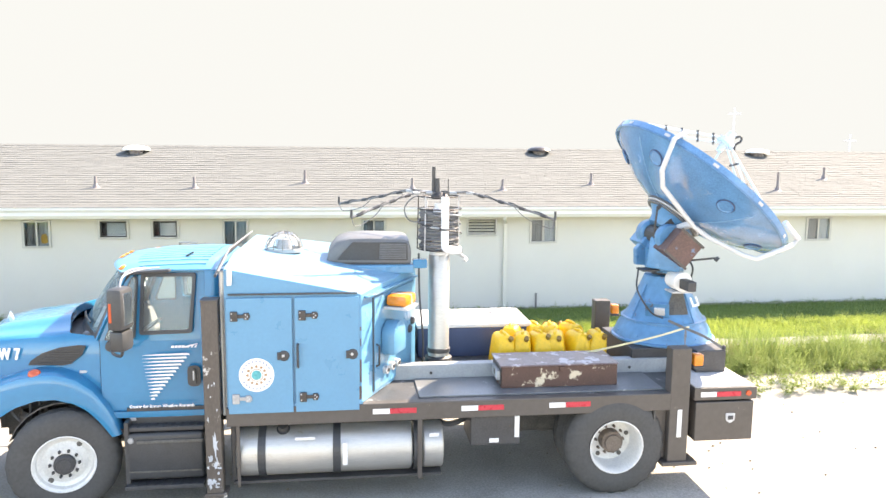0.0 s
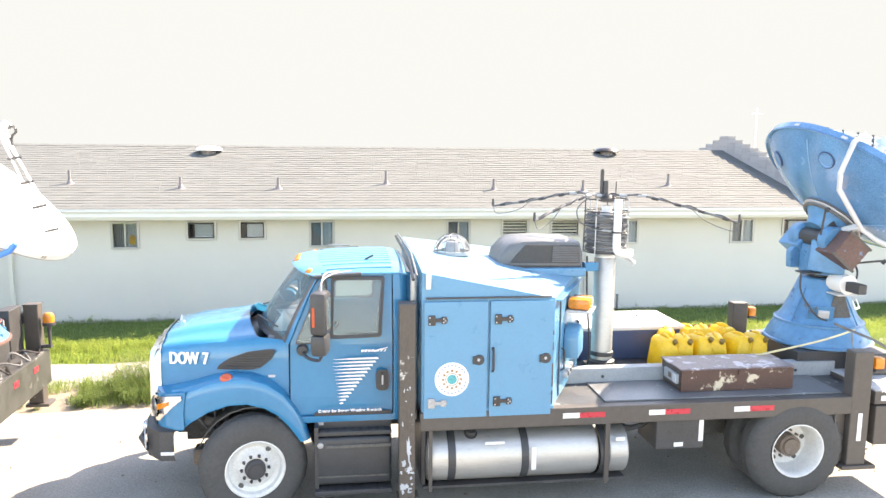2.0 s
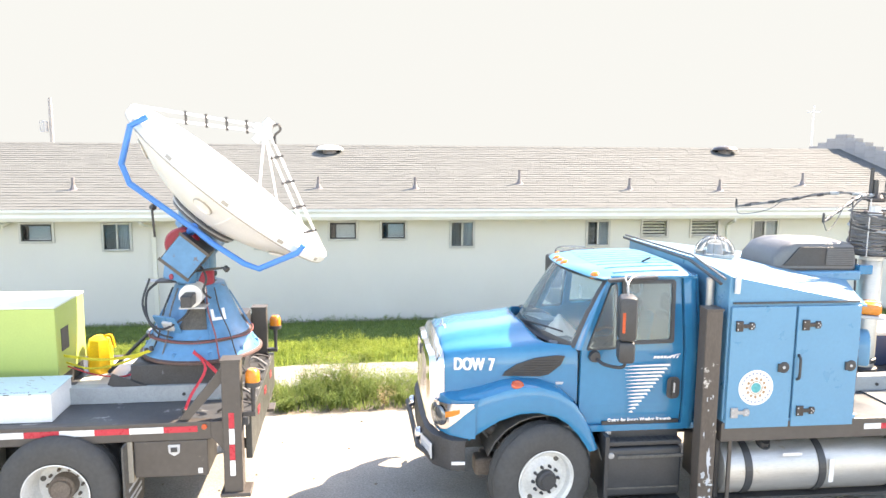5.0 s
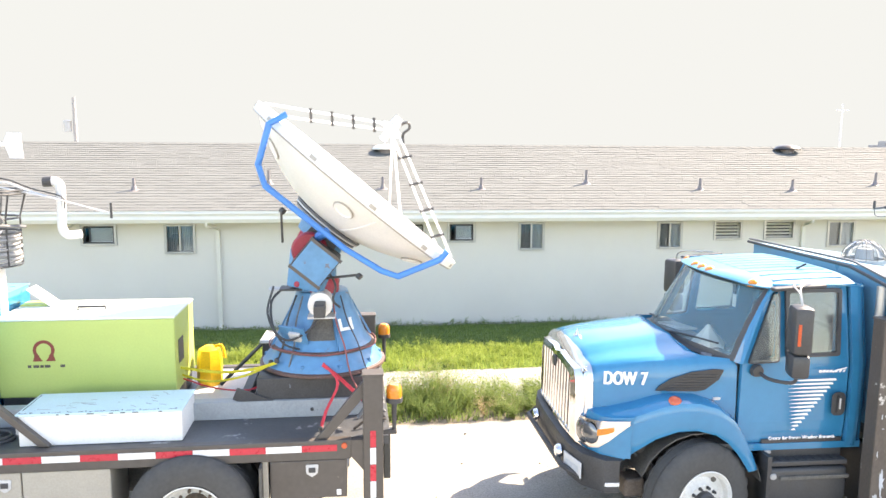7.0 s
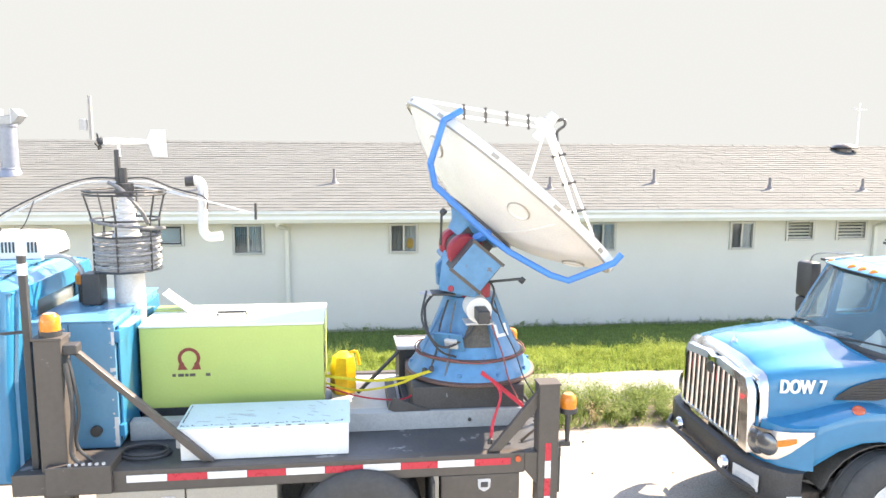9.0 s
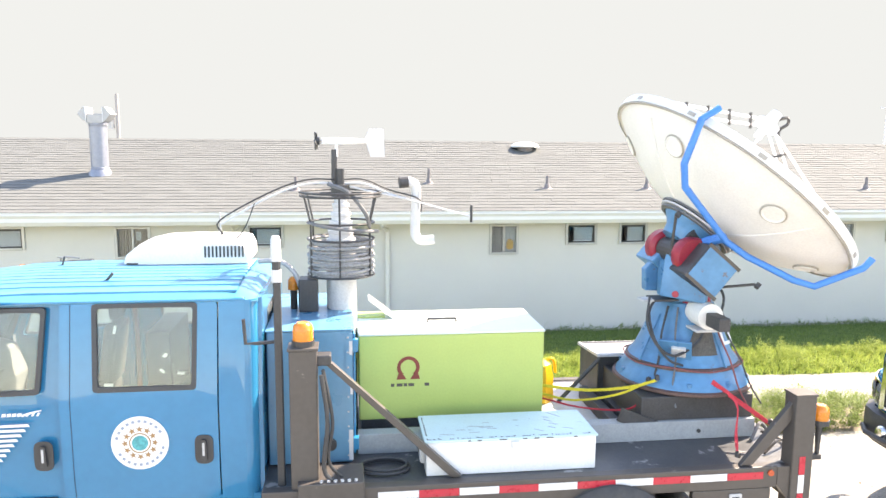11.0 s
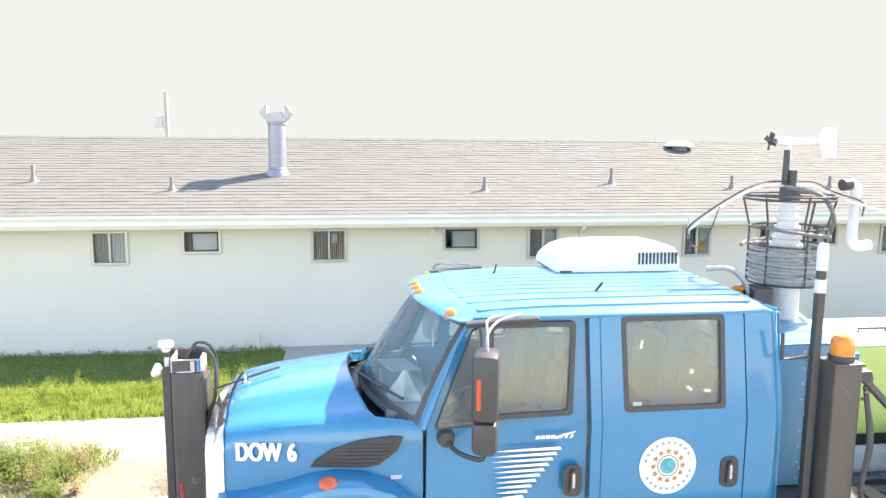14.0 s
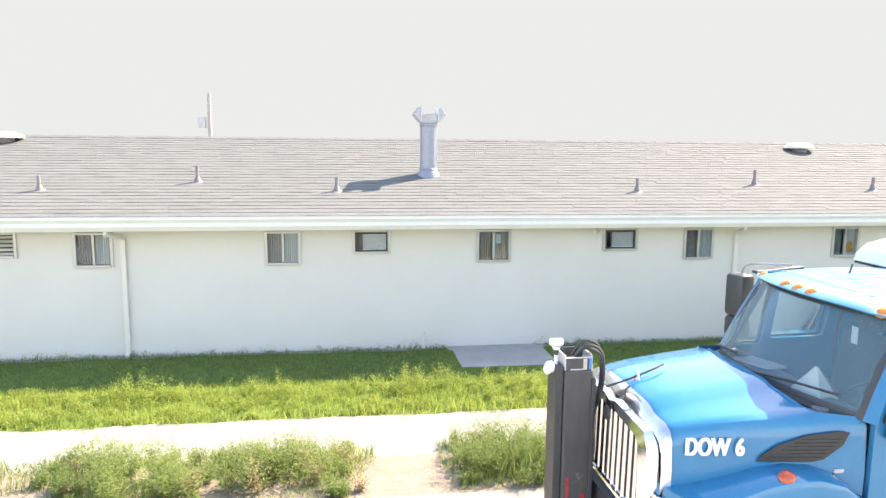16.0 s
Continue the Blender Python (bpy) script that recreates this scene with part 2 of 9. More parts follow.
# ---- mesh helpers ----
def part(name, bm, mat, parent=None, label="", smooth=False, kind=""):
    """Links a bmesh as one mesh object, as a part when a parent is given."""
    me = bpy.data.meshes.new(name)
    bmesh.ops.recalc_face_normals(bm, faces=bm.faces)
    if smooth:
        for f in bm.faces:
            f.smooth = True
    bm.to_mesh(me)
    bm.free()
    if smooth:
        me.set_sharp_from_angle(angle=radians(38))
    for m in (mat if isinstance(mat, (list, tuple)) else (mat,)):
        me.materials.append(m)
    ob = new(name, me)
    if parent:
        ob.parent = parent
    return tagged(ob, label=label, kind=kind)


def thing(name, label, category, m=None, group="", kind=""):
    ob = new(name)
    ob.empty_display_size = 0.1
    if m is not None:
        ob.matrix_world = m
    return tagged(ob, label, category, group, kind)


def box(x0, x1, y0, y1, z0, z1, bevel=0.0, bm=None, seg=2):
    """A box between two corners with rounded edges."""
    b = bmesh.new()
    bmesh.ops.create_cube(b, size=1)
    bmesh.ops.transform(b, verts=b.verts, matrix=Matrix.Translation(((x0 + x1) / 2, (y0 + y1) / 2, (z0 + z1) / 2)) @ Matrix.Diagonal((abs(x1 - x0), abs(y1 - y0), abs(z1 - z0), 1)))
    if bevel:
        bmesh.ops.bevel(b, geom=b.edges, offset=bevel, segments=seg, affect="EDGES", profile=0.5, clamp_overlap=True)
    return merge(bm, b)


def merge(bm, b):
    if bm is None:
        return b
    me = bpy.data.meshes.new("tmp")
    b.to_mesh(me)
    b.free()
    bm.from_mesh(me)
    bpy.data.meshes.remove(me)
    return bm


def moved(b, m):
    bmesh.ops.transform(b, verts=b.verts, matrix=m)
    return b


def rod(p, q, r, r2=None, seg=12, bm=None, cap=True):
    """A round bar from p to q."""
    p, q = Vector(p), Vector(q)
    b = bmesh.new()
    bmesh.ops.create_cone(b, cap_ends=cap, segments=seg, radius1=r, radius2=r if r2 is None else r2, depth=(q - p).length)
    moved(b, Matrix.Translation((p + q) / 2) @ (q - p).to_track_quat("Z", "Y").to_matrix().to_4x4())
    return merge(bm, b)


def lathe(profile, origin=(0, 0, 0), axis=(0, 0, 1), seg=32, bm=None):
    """A turned shape: profile of (radius, height) along the axis."""
    b = bmesh.new()
    rings = []
    for r, h in profile:
        if r < 1e-5:
            rings.append([b.verts.new((0, 0, h))])
        else:
            rings.append([b.verts.new((r * math.cos(2 * math.pi * i / seg), r * math.sin(2 * math.pi * i / seg), h)) for i in range(seg)])
    for a, c in zip(rings, rings[1:]):
        for i in range(seg):
            j = (i + 1) % seg
            if len(a) == 1 and len(c) == 1:
                break
            if len(a) == 1:
                b.faces.new((a[0], c[j], c[i]))
            elif len(c) == 1:
                b.faces.new((a[i], a[j], c[0]))
            else:
                b.faces.new((a[i], a[j], c[j], c[i]))
    moved(b, Matrix.Translation(origin) @ Vector(axis).to_track_quat("Z", "Y").to_matrix().to_4x4())
    return merge(bm, b)


def tube(points, r, seg=8, bm=None, steps=0):
    """A pipe along a line of points; steps > 0 rounds the line first."""
    pts = [Vector(p) for p in points]
    if steps:
        full = [2 * pts[0] - pts[1]] + pts + [2 * pts[-1] - pts[-2]]
        out = []
        for a, b_, c, d in zip(full, full[1:], full[2:], full[3:]):
            for k in range(steps):
                t = k / steps
                out.append(0.5 * ((2 * b_) + (c - a) * t + (2 * a - 5 * b_ + 4 * c - d) * t * t + (3 * b_ - a - 3 * c + d) * t ** 3))
        pts = out + [pts[-1]]
    b = bmesh.new()
    rings = []
    up = Vector((0.31, 0.22, 0.93))
    for i, p in enumerate(pts):
        d = (pts[min(i + 1, len(pts) - 1)] - pts[max(i - 1, 0)]).normalized()
        s = d.cross(up).normalized()
        u = s.cross(d)
        rings.append([b.verts.new(p + r * (math.cos(2 * math.pi * k / seg) * s + math.sin(2 * math.pi * k / seg) * u)) for k in range(seg)])
    for a, c in zip(rings, rings[1:]):
        for k in range(seg):
            b.faces.new((a[k], a[(k + 1) % seg], c[(k + 1) % seg], c[k]))
    b.faces.new(rings[0][::-1])
    b.faces.new(rings[-1])
    return merge(bm, b)


def prism(poly, y0, y1, bevel=0.0, bm=None):
    """An outline in x and z, pulled out along y."""
    b = bmesh.new()
    f = b.faces.new([b.verts.new((x, y0, z)) for x, z in poly])
    g = bmesh.ops.extrude_face_region(b, geom=[f])
    bmesh.ops.translate(b, verts=[v for v in g["geom"] if isinstance(v, bmesh.types.BMVert)], vec=(0, y1 - y0, 0))
    if bevel:
        bmesh.ops.bevel(b, geom=b.edges, offset=bevel, segments=2, affect="EDGES", profile=0.5, clamp_overlap=True)
    return merge(bm, b)


def plate(poly, z0, z1, bevel=0.0, bm=None):
    """An outline in x and y, pulled out along z."""
    b = bmesh.new()
    f = b.faces.new([b.verts.new((x, y, z0)) for x, y in poly])
    g = bmesh.ops.extrude_face_region(b, geom=[f])
    bmesh.ops.translate(b, verts=[v for v in g["geom"] if isinstance(v, bmesh.types.BMVert)], vec=(0, 0, z1 - z0))
    if bevel:
        bmesh.ops.bevel(b, geom=b.edges, offset=bevel, segments=2, affect="EDGES", profile=0.5, clamp_overlap=True)
    return merge(bm, b)


def loft(rows, close=False, thick=0.0, bm=None):
    """A skin over rows of points."""
    b = bmesh.new()
    vs = [[b.verts.new(p) for p in row] for row in rows]
    for a, c in zip(vs, vs[1:]):
        n = len(a)
        for k in range(n if close else n - 1):
            b.faces.new((a[k], a[(k + 1) % n], c[(k + 1) % n], c[k]))
    if thick:
        bmesh.ops.recalc_face_normals(b, faces=b.faces)
        bmesh.ops.solidify(b, geom=b.faces[:] + b.edges[:] + b.verts[:], thickness=thick)
    return merge(bm, b)


def pierced(outer, holes, cuts=(), bm=None):
    """A flat sheet in x and z with openings, cut along some heights so that it can be bent there."""
    b = bmesh.new()
    edges = []
    for ring in (outer, *holes):
        vs = [b.verts.new((x, 0, z)) for x, z in ring]
        edges += [b.edges.new((vs[i], vs[(i + 1) % len(vs)])) for i in range(len(vs))]
    bmesh.ops.triangle_fill(b, use_beauty=True, use_dissolve=False, edges=edges)
    for z in cuts:
        bmesh.ops.bisect_plane(b, geom=b.verts[:] + b.edges[:] + b.faces[:], plane_co=(0, 0, z), plane_no=(0, 0, 1))
    return merge(bm, b)


def rounded(poly, r, n=3):
    """A polygon's corners rounded off."""
    out = []
    k = len(poly)
    for i in range(k):
        a, p, c = (Vector(poly[j % k]) for j in (i - 1, i, i + 1))
        u, w = (a - p).normalized(), (c - p).normalized()
        s, e = p + u * r, p + w * r
        for q in range(n + 1):
            t = q / n
            out.append(tuple((1 - t) ** 2 * s + 2 * t * (1 - t) * p + t * t * e))
    return out


def lettering(name, text, size, m, mat, parent, label="", bold=0.0, squeeze=1.0, heavy=0.0):
    """Built-in letters as a flat mesh; m puts their lower left corner."""
    cu = bpy.data.curves.new(name, "FONT")
    cu.body, cu.size, cu.extrude, cu.offset, cu.space_word = text, size, 0.0015, bold, 1.35
    tmp = new("tmp_text", cu)
    me = bpy.data.meshes.new_from_object(tmp.evaluated_get(bpy.context.evaluated_depsgraph_get()))
    bpy.data.objects.remove(tmp)
    if heavy:
        b = bmesh.new()
        for k in (-1, 0, 1):
            me2 = me.copy()
            me2.transform(Matrix.Translation((k * heavy, 0, 0.0004 * k)))
            b.from_mesh(me2)
            bpy.data.meshes.remove(me2)
        b.to_mesh(me)
        b.free()
    me.transform(m @ Matrix.Diagonal((squeeze, 1, 1, 1)))
    me.name = name
    me.materials.clear()
    me.materials.append(mat)
    ob = new(name, me)
    ob.parent = parent
    return tagged(ob, label=label)


def scattered(name, verts, faces, mat, label, category, kind="stuff"):
    me = bpy.data.meshes.new(name)
    me.from_pydata(verts, [], faces)
    me.materials.append(mat)
    return tagged(new(name, me), label, category, kind=kind)

# ---- ground ----
SAND = material("pale_sandy_gravel", (0.30, 0.288, 0.262), 0.95, var=0.30, scale=0.9, grain=45, bump=0.5, spots=(0.18, 0.168, 0.15), spot_scale=9, spot_level=0.66, spec=0.2)
CONCRETE = material("pale_concrete", (0.265, 0.261, 0.255), 0.9, var=0.1, scale=2, grain=50, bump=0.25, spec=0.2)
DIRT = material("dry_earth", (0.23, 0.195, 0.155), 0.95, var=0.3, scale=5, grain=60, bump=0.5, spec=0.2)
TURF = material("turf_soil", (0.10, 0.15, 0.035), 0.95, var=0.4, scale=5, grain=60, bump=0.5, spec=0.1)

EAVE_Y, EAVE_Z, SLOPE, RIDGE_Y = 15.92, 2.44, 0.272, 20.5
WALL_Y, X0, X1 = 16.42, -46.0, 46.0


def ground_height(x, y):
    return 0.012 * noise.noise((x * 0.5, y * 0.5, 0)) + 0.006 * noise.noise((x * 2.1, y * 2.1, 3))


def ground_sheet(name, x0, x1, y0, y1, step, z, mat, label, category, edge=0.0, drop=0.0):
    bm = bmesh.new()
    nx, ny = int((x1 - x0) / step), int((y1 - y0) / step)
    grid = []
    for j in range(ny + 1):
        row = []
        for i in range(nx + 1):
            x, y = x0 + (x1 - x0) * i / nx, y0 + (y1 - y0) * j / ny
            if edge and j in (0, ny):
                y += edge * noise.noise((x * 0.9, j * 3.1, 7)) + 0.4 * edge * noise.noise((x * 4, j * 5.3, 2))
            row.append(bm.verts.new((x, y, z + ground_height(x, y) - (drop if j in (0, ny) or i in (0, nx) else 0))))
        grid.append(row)
    for a, c in zip(grid, grid[1:]):
        for i in range(nx):
            bm.faces.new((a[i], a[i + 1], c[i + 1], c[i]))
    return tagged(part(name, bm, mat, smooth=True), label, category, kind="structure")


far = bmesh.new()
for a, c in (((-1500, -1500), (1500, -30)), ((-1500, 48), (1500, 1500)), ((-1500, -30), (-60, 48)), ((60, -30), (1500, 48))):
    far.faces.new([far.verts.new((x, y, 0.0)) for x, y in ((a[0], a[1]), (c[0], a[1]), (c[0], c[1]), (a[0], c[1]))])
near = bmesh.new()
bmesh.ops.create_grid(near, x_segments=240, y_segments=156, size=0.5)
for v in near.verts:
    x, y = v.co.x * 120, v.co.y * 78 + 9
    rim = min(1, (60 - abs(x)) / 4, (48 - y) / 4, (y + 30) / 4)
    v.co = (x, y, max(0, rim) * ground_height(x, y))
near = merge(near, far)
bmesh.ops.remove_doubles(near, verts=near.verts, dist=0.001)
tagged(part("ground", near, SAND, smooth=True), "pale sandy gravel ground, dry and sunlit", "ground", kind="structure")
ground_sheet("pavement", -44, 44, 12.05, 13.15, 0.25, 0.016, CONCRETE, "pale concrete footpath between the lawn and weeds", "pavement", edge=0.10, drop=0.03)
ground_sheet("lawn_soil", -44, 44, 13.12, 16.42, 0.3, 0.022, TURF, "dark turf strip along the building wall", "lawn", edge=0.16, drop=0.035)
ground_sheet("weed_soil", -44, 44, 10.75, 12.1, 0.25, 0.012, DIRT, "dry earth strip under the weeds", "soil", edge=0.22, drop=0.03)
ground_sheet("concrete_pad", -13.97, -12.20, 15.05, 16.42, 0.15, 0.04, material("grey_concrete", (0.32, 0.32, 0.315), 0.9, var=0.15, scale=3, bump=0.2), "grey concrete pad beside the building wall", "pavement", drop=0.03)

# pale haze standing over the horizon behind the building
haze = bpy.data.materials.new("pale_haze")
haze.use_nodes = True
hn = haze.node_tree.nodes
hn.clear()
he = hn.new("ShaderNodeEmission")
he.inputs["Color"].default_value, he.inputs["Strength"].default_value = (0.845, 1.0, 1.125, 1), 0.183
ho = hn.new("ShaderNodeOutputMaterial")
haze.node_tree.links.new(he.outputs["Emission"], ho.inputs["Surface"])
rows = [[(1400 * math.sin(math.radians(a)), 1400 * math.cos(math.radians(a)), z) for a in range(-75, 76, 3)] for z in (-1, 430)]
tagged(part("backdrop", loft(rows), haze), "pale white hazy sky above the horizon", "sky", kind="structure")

# ---- long low building ----
STUCCO = material("cream_stucco", (0.63, 0.615, 0.582), 0.9, var=0.04, scale=0.8, grain=90, bump=0.2, spec=0.2)
TRIM = material("white_trim", (0.65, 0.635, 0.585), 0.5, var=0.04, scale=3, bump=0.03)
SHINGLE = material("tan_grey_shingles", (0.131, 0.139, 0.137), 0.9, var=0.12, scale=4, grain=120, bump=0.3, spec=0.15, each=0.055, stretch=(1, 4, 4))
SHINGLE_FIELD = material("tan_grey_shingle_field", (0.131, 0.139, 0.137), 0.9, var=0.12, scale=4, grain=120, bump=0.3, spec=0.15, island=0.055, stretch=(1, 4, 4))
GALV = material("galvanised_steel", (0.25, 0.27, 0.32), 0.4, metal=0.4, var=0.14, scale=9, bump=0.05)
VENT = material("grey_vent_pipe", (0.20, 0.18, 0.18), 0.6, var=0.2, scale=12, bump=0.08)
FRAME_ALU = material("aluminium_frame", (0.46, 0.46, 0.45), 0.4, metal=0.5, var=0.08, bump=0.03)
CURTAIN = material("tan_curtain", (0.55, 0.46, 0.37), 0.9, var=0.15, scale=9, bump=0.1, stretch=(6, 1, 0.4))
BLIND = material("grey_blind", (0.66, 0.68, 0.69), 0.8, var=0.1, scale=9, bump=0.05)
DARK_CURTAIN = material("dim_curtain", (0.40, 0.40, 0.40), 0.9, var=0.2, scale=6, bump=0.1, stretch=(6, 1, 0.4))
ROOM = material("dim_room", (0.45, 0.44, 0.42), 0.9, var=0.15, scale=2, bump=0.0)
ORANGE = material("orange_cloth", (0.75, 0.42, 0.08), 0.8, var=0.2, scale=12, bump=0.05)

WINDOWS = [(-25.43, -24.83, "slider"), (-23.73, -23.13, "slider"), (-21.685, -21.06, "louvre"), (-20.15, -19.58, "fan"), (-17.085, -16.535, "slider"), (-15.605, -15.0, "hopper"), (-13.425, -12.85, "curtain"), (-11.09, -10.475, "hopper"),
           (-9.53, -8.99, "fan"), (-6.53, -6.01, "orange"), (-5.015, -4.435, "hopper"), (-3.93, -3.40, "hopper"), (-2.44, -1.94, "slider"), (0.58, 1.08, "slider"), (1.84, 2.43, "louvre"), (2.98, 3.64, "louvre"),
           (4.46, 5.06, "slider"), (7.41, 7.97, "slider"), (8.74, 9.5, "hopper"), (11.44, 12.06, "slider"), (14.4, 15.0, "slider"), (17.4, 18.0, "slider"), (19.2, 19.8, "hopper")]


def window_span(kind):
    return (1.74, 2.105) if kind in ("hopper", "louvre") else (1.565, 2.09)


bm = pierced([(X0, -0.3), (X1, -0.3), (X1, 2.485), (X0, 2.485)], [[(a, window_span(k)[0]), (b, window_span(k)[0]), (b, window_span(k)[1]), (a, window_span(k)[1])] for a, b, k in WINDOWS])
bmesh.ops.solidify(bm, geom=bm.faces[:] + bm.edges[:] + bm.verts[:], thickness=0.2)
dy = WALL_Y - min(v.co.y for v in bm.verts)
bmesh.ops.translate(bm, verts=bm.verts, vec=(0, dy, 0))
tagged(part("wall_south", bm, STUCCO), "long cream stucco wall with small high windows", "wall", kind="structure")
bm = box(X0, X1, 2 * RIDGE_Y - WALL_Y - 0.2, 2 * RIDGE_Y - WALL_Y, -0.3, 2.485)
tagged(part("wall_north", bm, STUCCO), "plain cream stucco back wall", "wall", kind="structure")
for nm, xa in (("wall_west", X0), ("wall_east", X1 - 0.2)):
    b = bmesh.new()
    yb = 2 * RIDGE_Y - WALL_Y
    for x in (xa, xa + 0.2):
        b.faces.new([b.verts.new((x, y, z)) for y, z in ((WALL_Y + 0.2, -0.3), (yb - 0.2, -0.3), (yb - 0.2, 2.55), (RIDGE_Y, 3.58), (WALL_Y + 0.2, 2.55))])
    bmesh.ops.bridge_loops(b, edges=b.edges[:])
    tagged(part(nm, b, STUCCO), "plain cream gable wall", "wall", kind="structure")
tagged(part("floor", box(X0 + 0.2, X1 - 0.2, WALL_Y + 0.2, 2 * RIDGE_Y - WALL_Y - 0.2, -0.1, 0.0), ROOM), "dim room floor", "floor", kind="structure")
tagged(part("ceiling", box(X0 + 0.2, X1 - 0.2, WALL_Y + 0.2, 2 * RIDGE_Y - WALL_Y - 0.2, 2.4, 2.45), ROOM), "dim room ceiling", "ceiling", kind="structure")
tagged(part("wall_inner", box(X0 + 0.2, X1 - 0.2, WALL_Y + 3.2, WALL_Y + 3.3, 0.0, 2.4), ROOM), "dim inner wall behind the windows", "wall", kind="structure")


def house_window(i, a, b, kind):
    z0, z1 = window_span(kind)
    w = tagged(part("window_%d" % i, box(a - 0.03, a + 0.02, WALL_Y - 0.03, WALL_Y + 0.06, z0 - 0.03, z1 + 0.03, 0.004), FRAME_ALU), {
        "louvre": "small window with white horizontal louvres", "hopper": "small dark aluminium hopper window", "fan": "sliding aluminium window with a fan behind it",
        "curtain": "sliding aluminium window with a tan curtain", "orange": "sliding aluminium window with orange cloth inside"}.get(kind, "small aluminium sliding window"), "window", kind="structure")
    part("window_frame", box(b - 0.02, b + 0.03, WALL_Y - 0.03, WALL_Y + 0.06, z0 - 0.03, z1 + 0.03, 0.004), FRAME_ALU, w)
    part("window_frame", box(a + 0.021, b - 0.021, WALL_Y - 0.03, WALL_Y + 0.06, z1 - 0.01, z1 + 0.03, 0.004), FRAME_ALU, w)
    part("window_sill", box(a + 0.021, b - 0.021, WALL_Y - 0.045, WALL_Y + 0.06, z0 - 0.03, z0 + 0.015, 0.004), FRAME_ALU, w)
    mid = (a + b) / 2
    if kind == "louvre":
        part("backing", box(a + 0.02, b - 0.02, WALL_Y + 0.1, WALL_Y + 0.11, z0, z1), BLACK, w)
        for k in range(5):
            z = z0 + 0.04 + k * (z1 - z0 - 0.05) / 4.6
            part("slat", moved(box(a + 0.03, b - 0.03, -0.022, 0.022, -0.006, 0.006), Matrix.Translation((0, WALL_Y + 0.02, z)) @ pose(0, 0, 0, 35)), TRIM, w)
        return
    if kind == "hopper":
        for xa, xb, za, zb in ((a + 0.025, b - 0.025, z0 + 0.02, z0 + 0.038), (a + 0.025, b - 0.025, z1 - 0.05, z1 - 0.02), (a + 0.025, a + 0.045, z0 + 0.039, z1 - 0.051), (b - 0.05, b - 0.025, z0 + 0.039, z1 - 0.051)):
            part("sash", box(xa, xb, WALL_Y + 0.005, WALL_Y + 0.035, za, zb), BLACK, w)
        part("mullion", box(a + 0.13, a + 0.15, WALL_Y + 0.006, WALL_Y + 0.033, z0 + 0.051, z1 - 0.051), BLACK, w)
        pane = part("pane", box(a + 0.056, b - 0.056, WALL_Y + 0.012, WALL_Y + 0.017, z0 + 0.05, z1 - 0.05), HOUSE_GLASS, w)
        pane.visible_shadow = False
        part("blind", box(a + 0.15, b - 0.05, WALL_Y + 0.035, WALL_Y + 0.039, z0 + 0.02, z1 - 0.02), BLIND, w)
        return
    part("mullion", box(mid - 0.018, mid + 0.018, WALL_Y - 0.012, WALL_Y + 0.04, z0 + 0.016, z1 - 0.011, 0.003), FRAME_ALU, w)
    for xa, xb, y in ((a + 0.022, mid - 0.019, WALL_Y + 0.01), (mid + 0.019, b - 0.022, WALL_Y + 0.022)):
        pane = part("pane", box(xa, xb, y, y + 0.005, z0 + 0.016, z1 - 0.011), HOUSE_GLASS, w)
        pane.visible_shadow = False
    if kind == "fan":
        fb = lathe([(0.15, 0), (0.165, 0.01), (0.165, 0.03), (0.15, 0.04)], (a + 0.16, WALL_Y + 0.075, z0 + 0.19), (0, -1, 0), 24)
        for k in range(10):
            g = 2 * math.pi * k / 10
            fb = rod((a + 0.16, WALL_Y + 0.05, z0 + 0.19), (a + 0.16 + 0.15 * math.cos(g), WALL_Y + 0.05, z0 + 0.19 + 0.15 * math.sin(g)), 0.005, seg=5, bm=fb)
        part("fan", fb, LIGHT_STEEL, w)
    wave = [[(mid + 0.02 + (b - mid - 0.03) * k / 24, WALL_Y + 0.055 + 0.012 * math.sin(k * 1.9), z) for k in range(25)] for z in (z0, z1)]
    part("curtain" if kind == "curtain" else "blind", loft(wave, thick=0.003), CURTAIN if kind == "curtain" else BLIND, w)
    wave = [[(a + 0.02 + (mid - a - 0.03) * k / 24, WALL_Y + 0.095 + 0.012 * math.sin(k * 1.7), z) for k in range(25)] for z in (z0, z1)]
    part("curtain", loft(wave, thick=0.003), CURTAIN if kind == "curtain" else DARK_CURTAIN, w)
    if kind == "orange":
        part("cloth", moved(lathe([(0.0, 0.09), (0.05, 0.07), (0.07, 0.02), (0.07, -0.1), (0.0, -0.13)], seg=14), pose(b - 0.13, WALL_Y + 0.048, z0 + 0.18) @ Matrix.Diagonal((1, 0.2, 1, 1))), ORANGE, w)
    if kind == "curtain":
        part("paper", box(mid + 0.05, mid + 0.14, WALL_Y + 0.034, WALL_Y + 0.037, z0 + 0.3, z0 + 0.46), PAPER, w)


for i, (a, b, k) in enumerate(WINDOWS):
    house_window(i + 1, a, b, k)

# roof: two slopes, soffit, gutter
def roof_z(y):
    return EAVE_Z + SLOPE * (min(y, 2 * RIDGE_Y - y) - EAVE_Y)


roof = tagged(part("roof", loft([[(x, EAVE_Y + 0.02, roof_z(EAVE_Y) - 0.03), (x, RIDGE_Y, roof_z(RIDGE_Y) - 0.03), (x, 2 * RIDGE_Y - EAVE_Y, roof_z(EAVE_Y) - 0.03)] for x in (X0 - 0.4, X1 + 0.4)], thick=0.05), SHINGLE), "low-pitched roof of tan-grey asphalt shingles", "roof", kind="structure")
tagged(part("soffit", box(X0 - 0.4, X1 + 0.4, EAVE_Y + 0.03, WALL_Y - 0.002, 2.225, 2.25), TRIM), "white boarded soffit under the eave", "soffit", kind="structure")
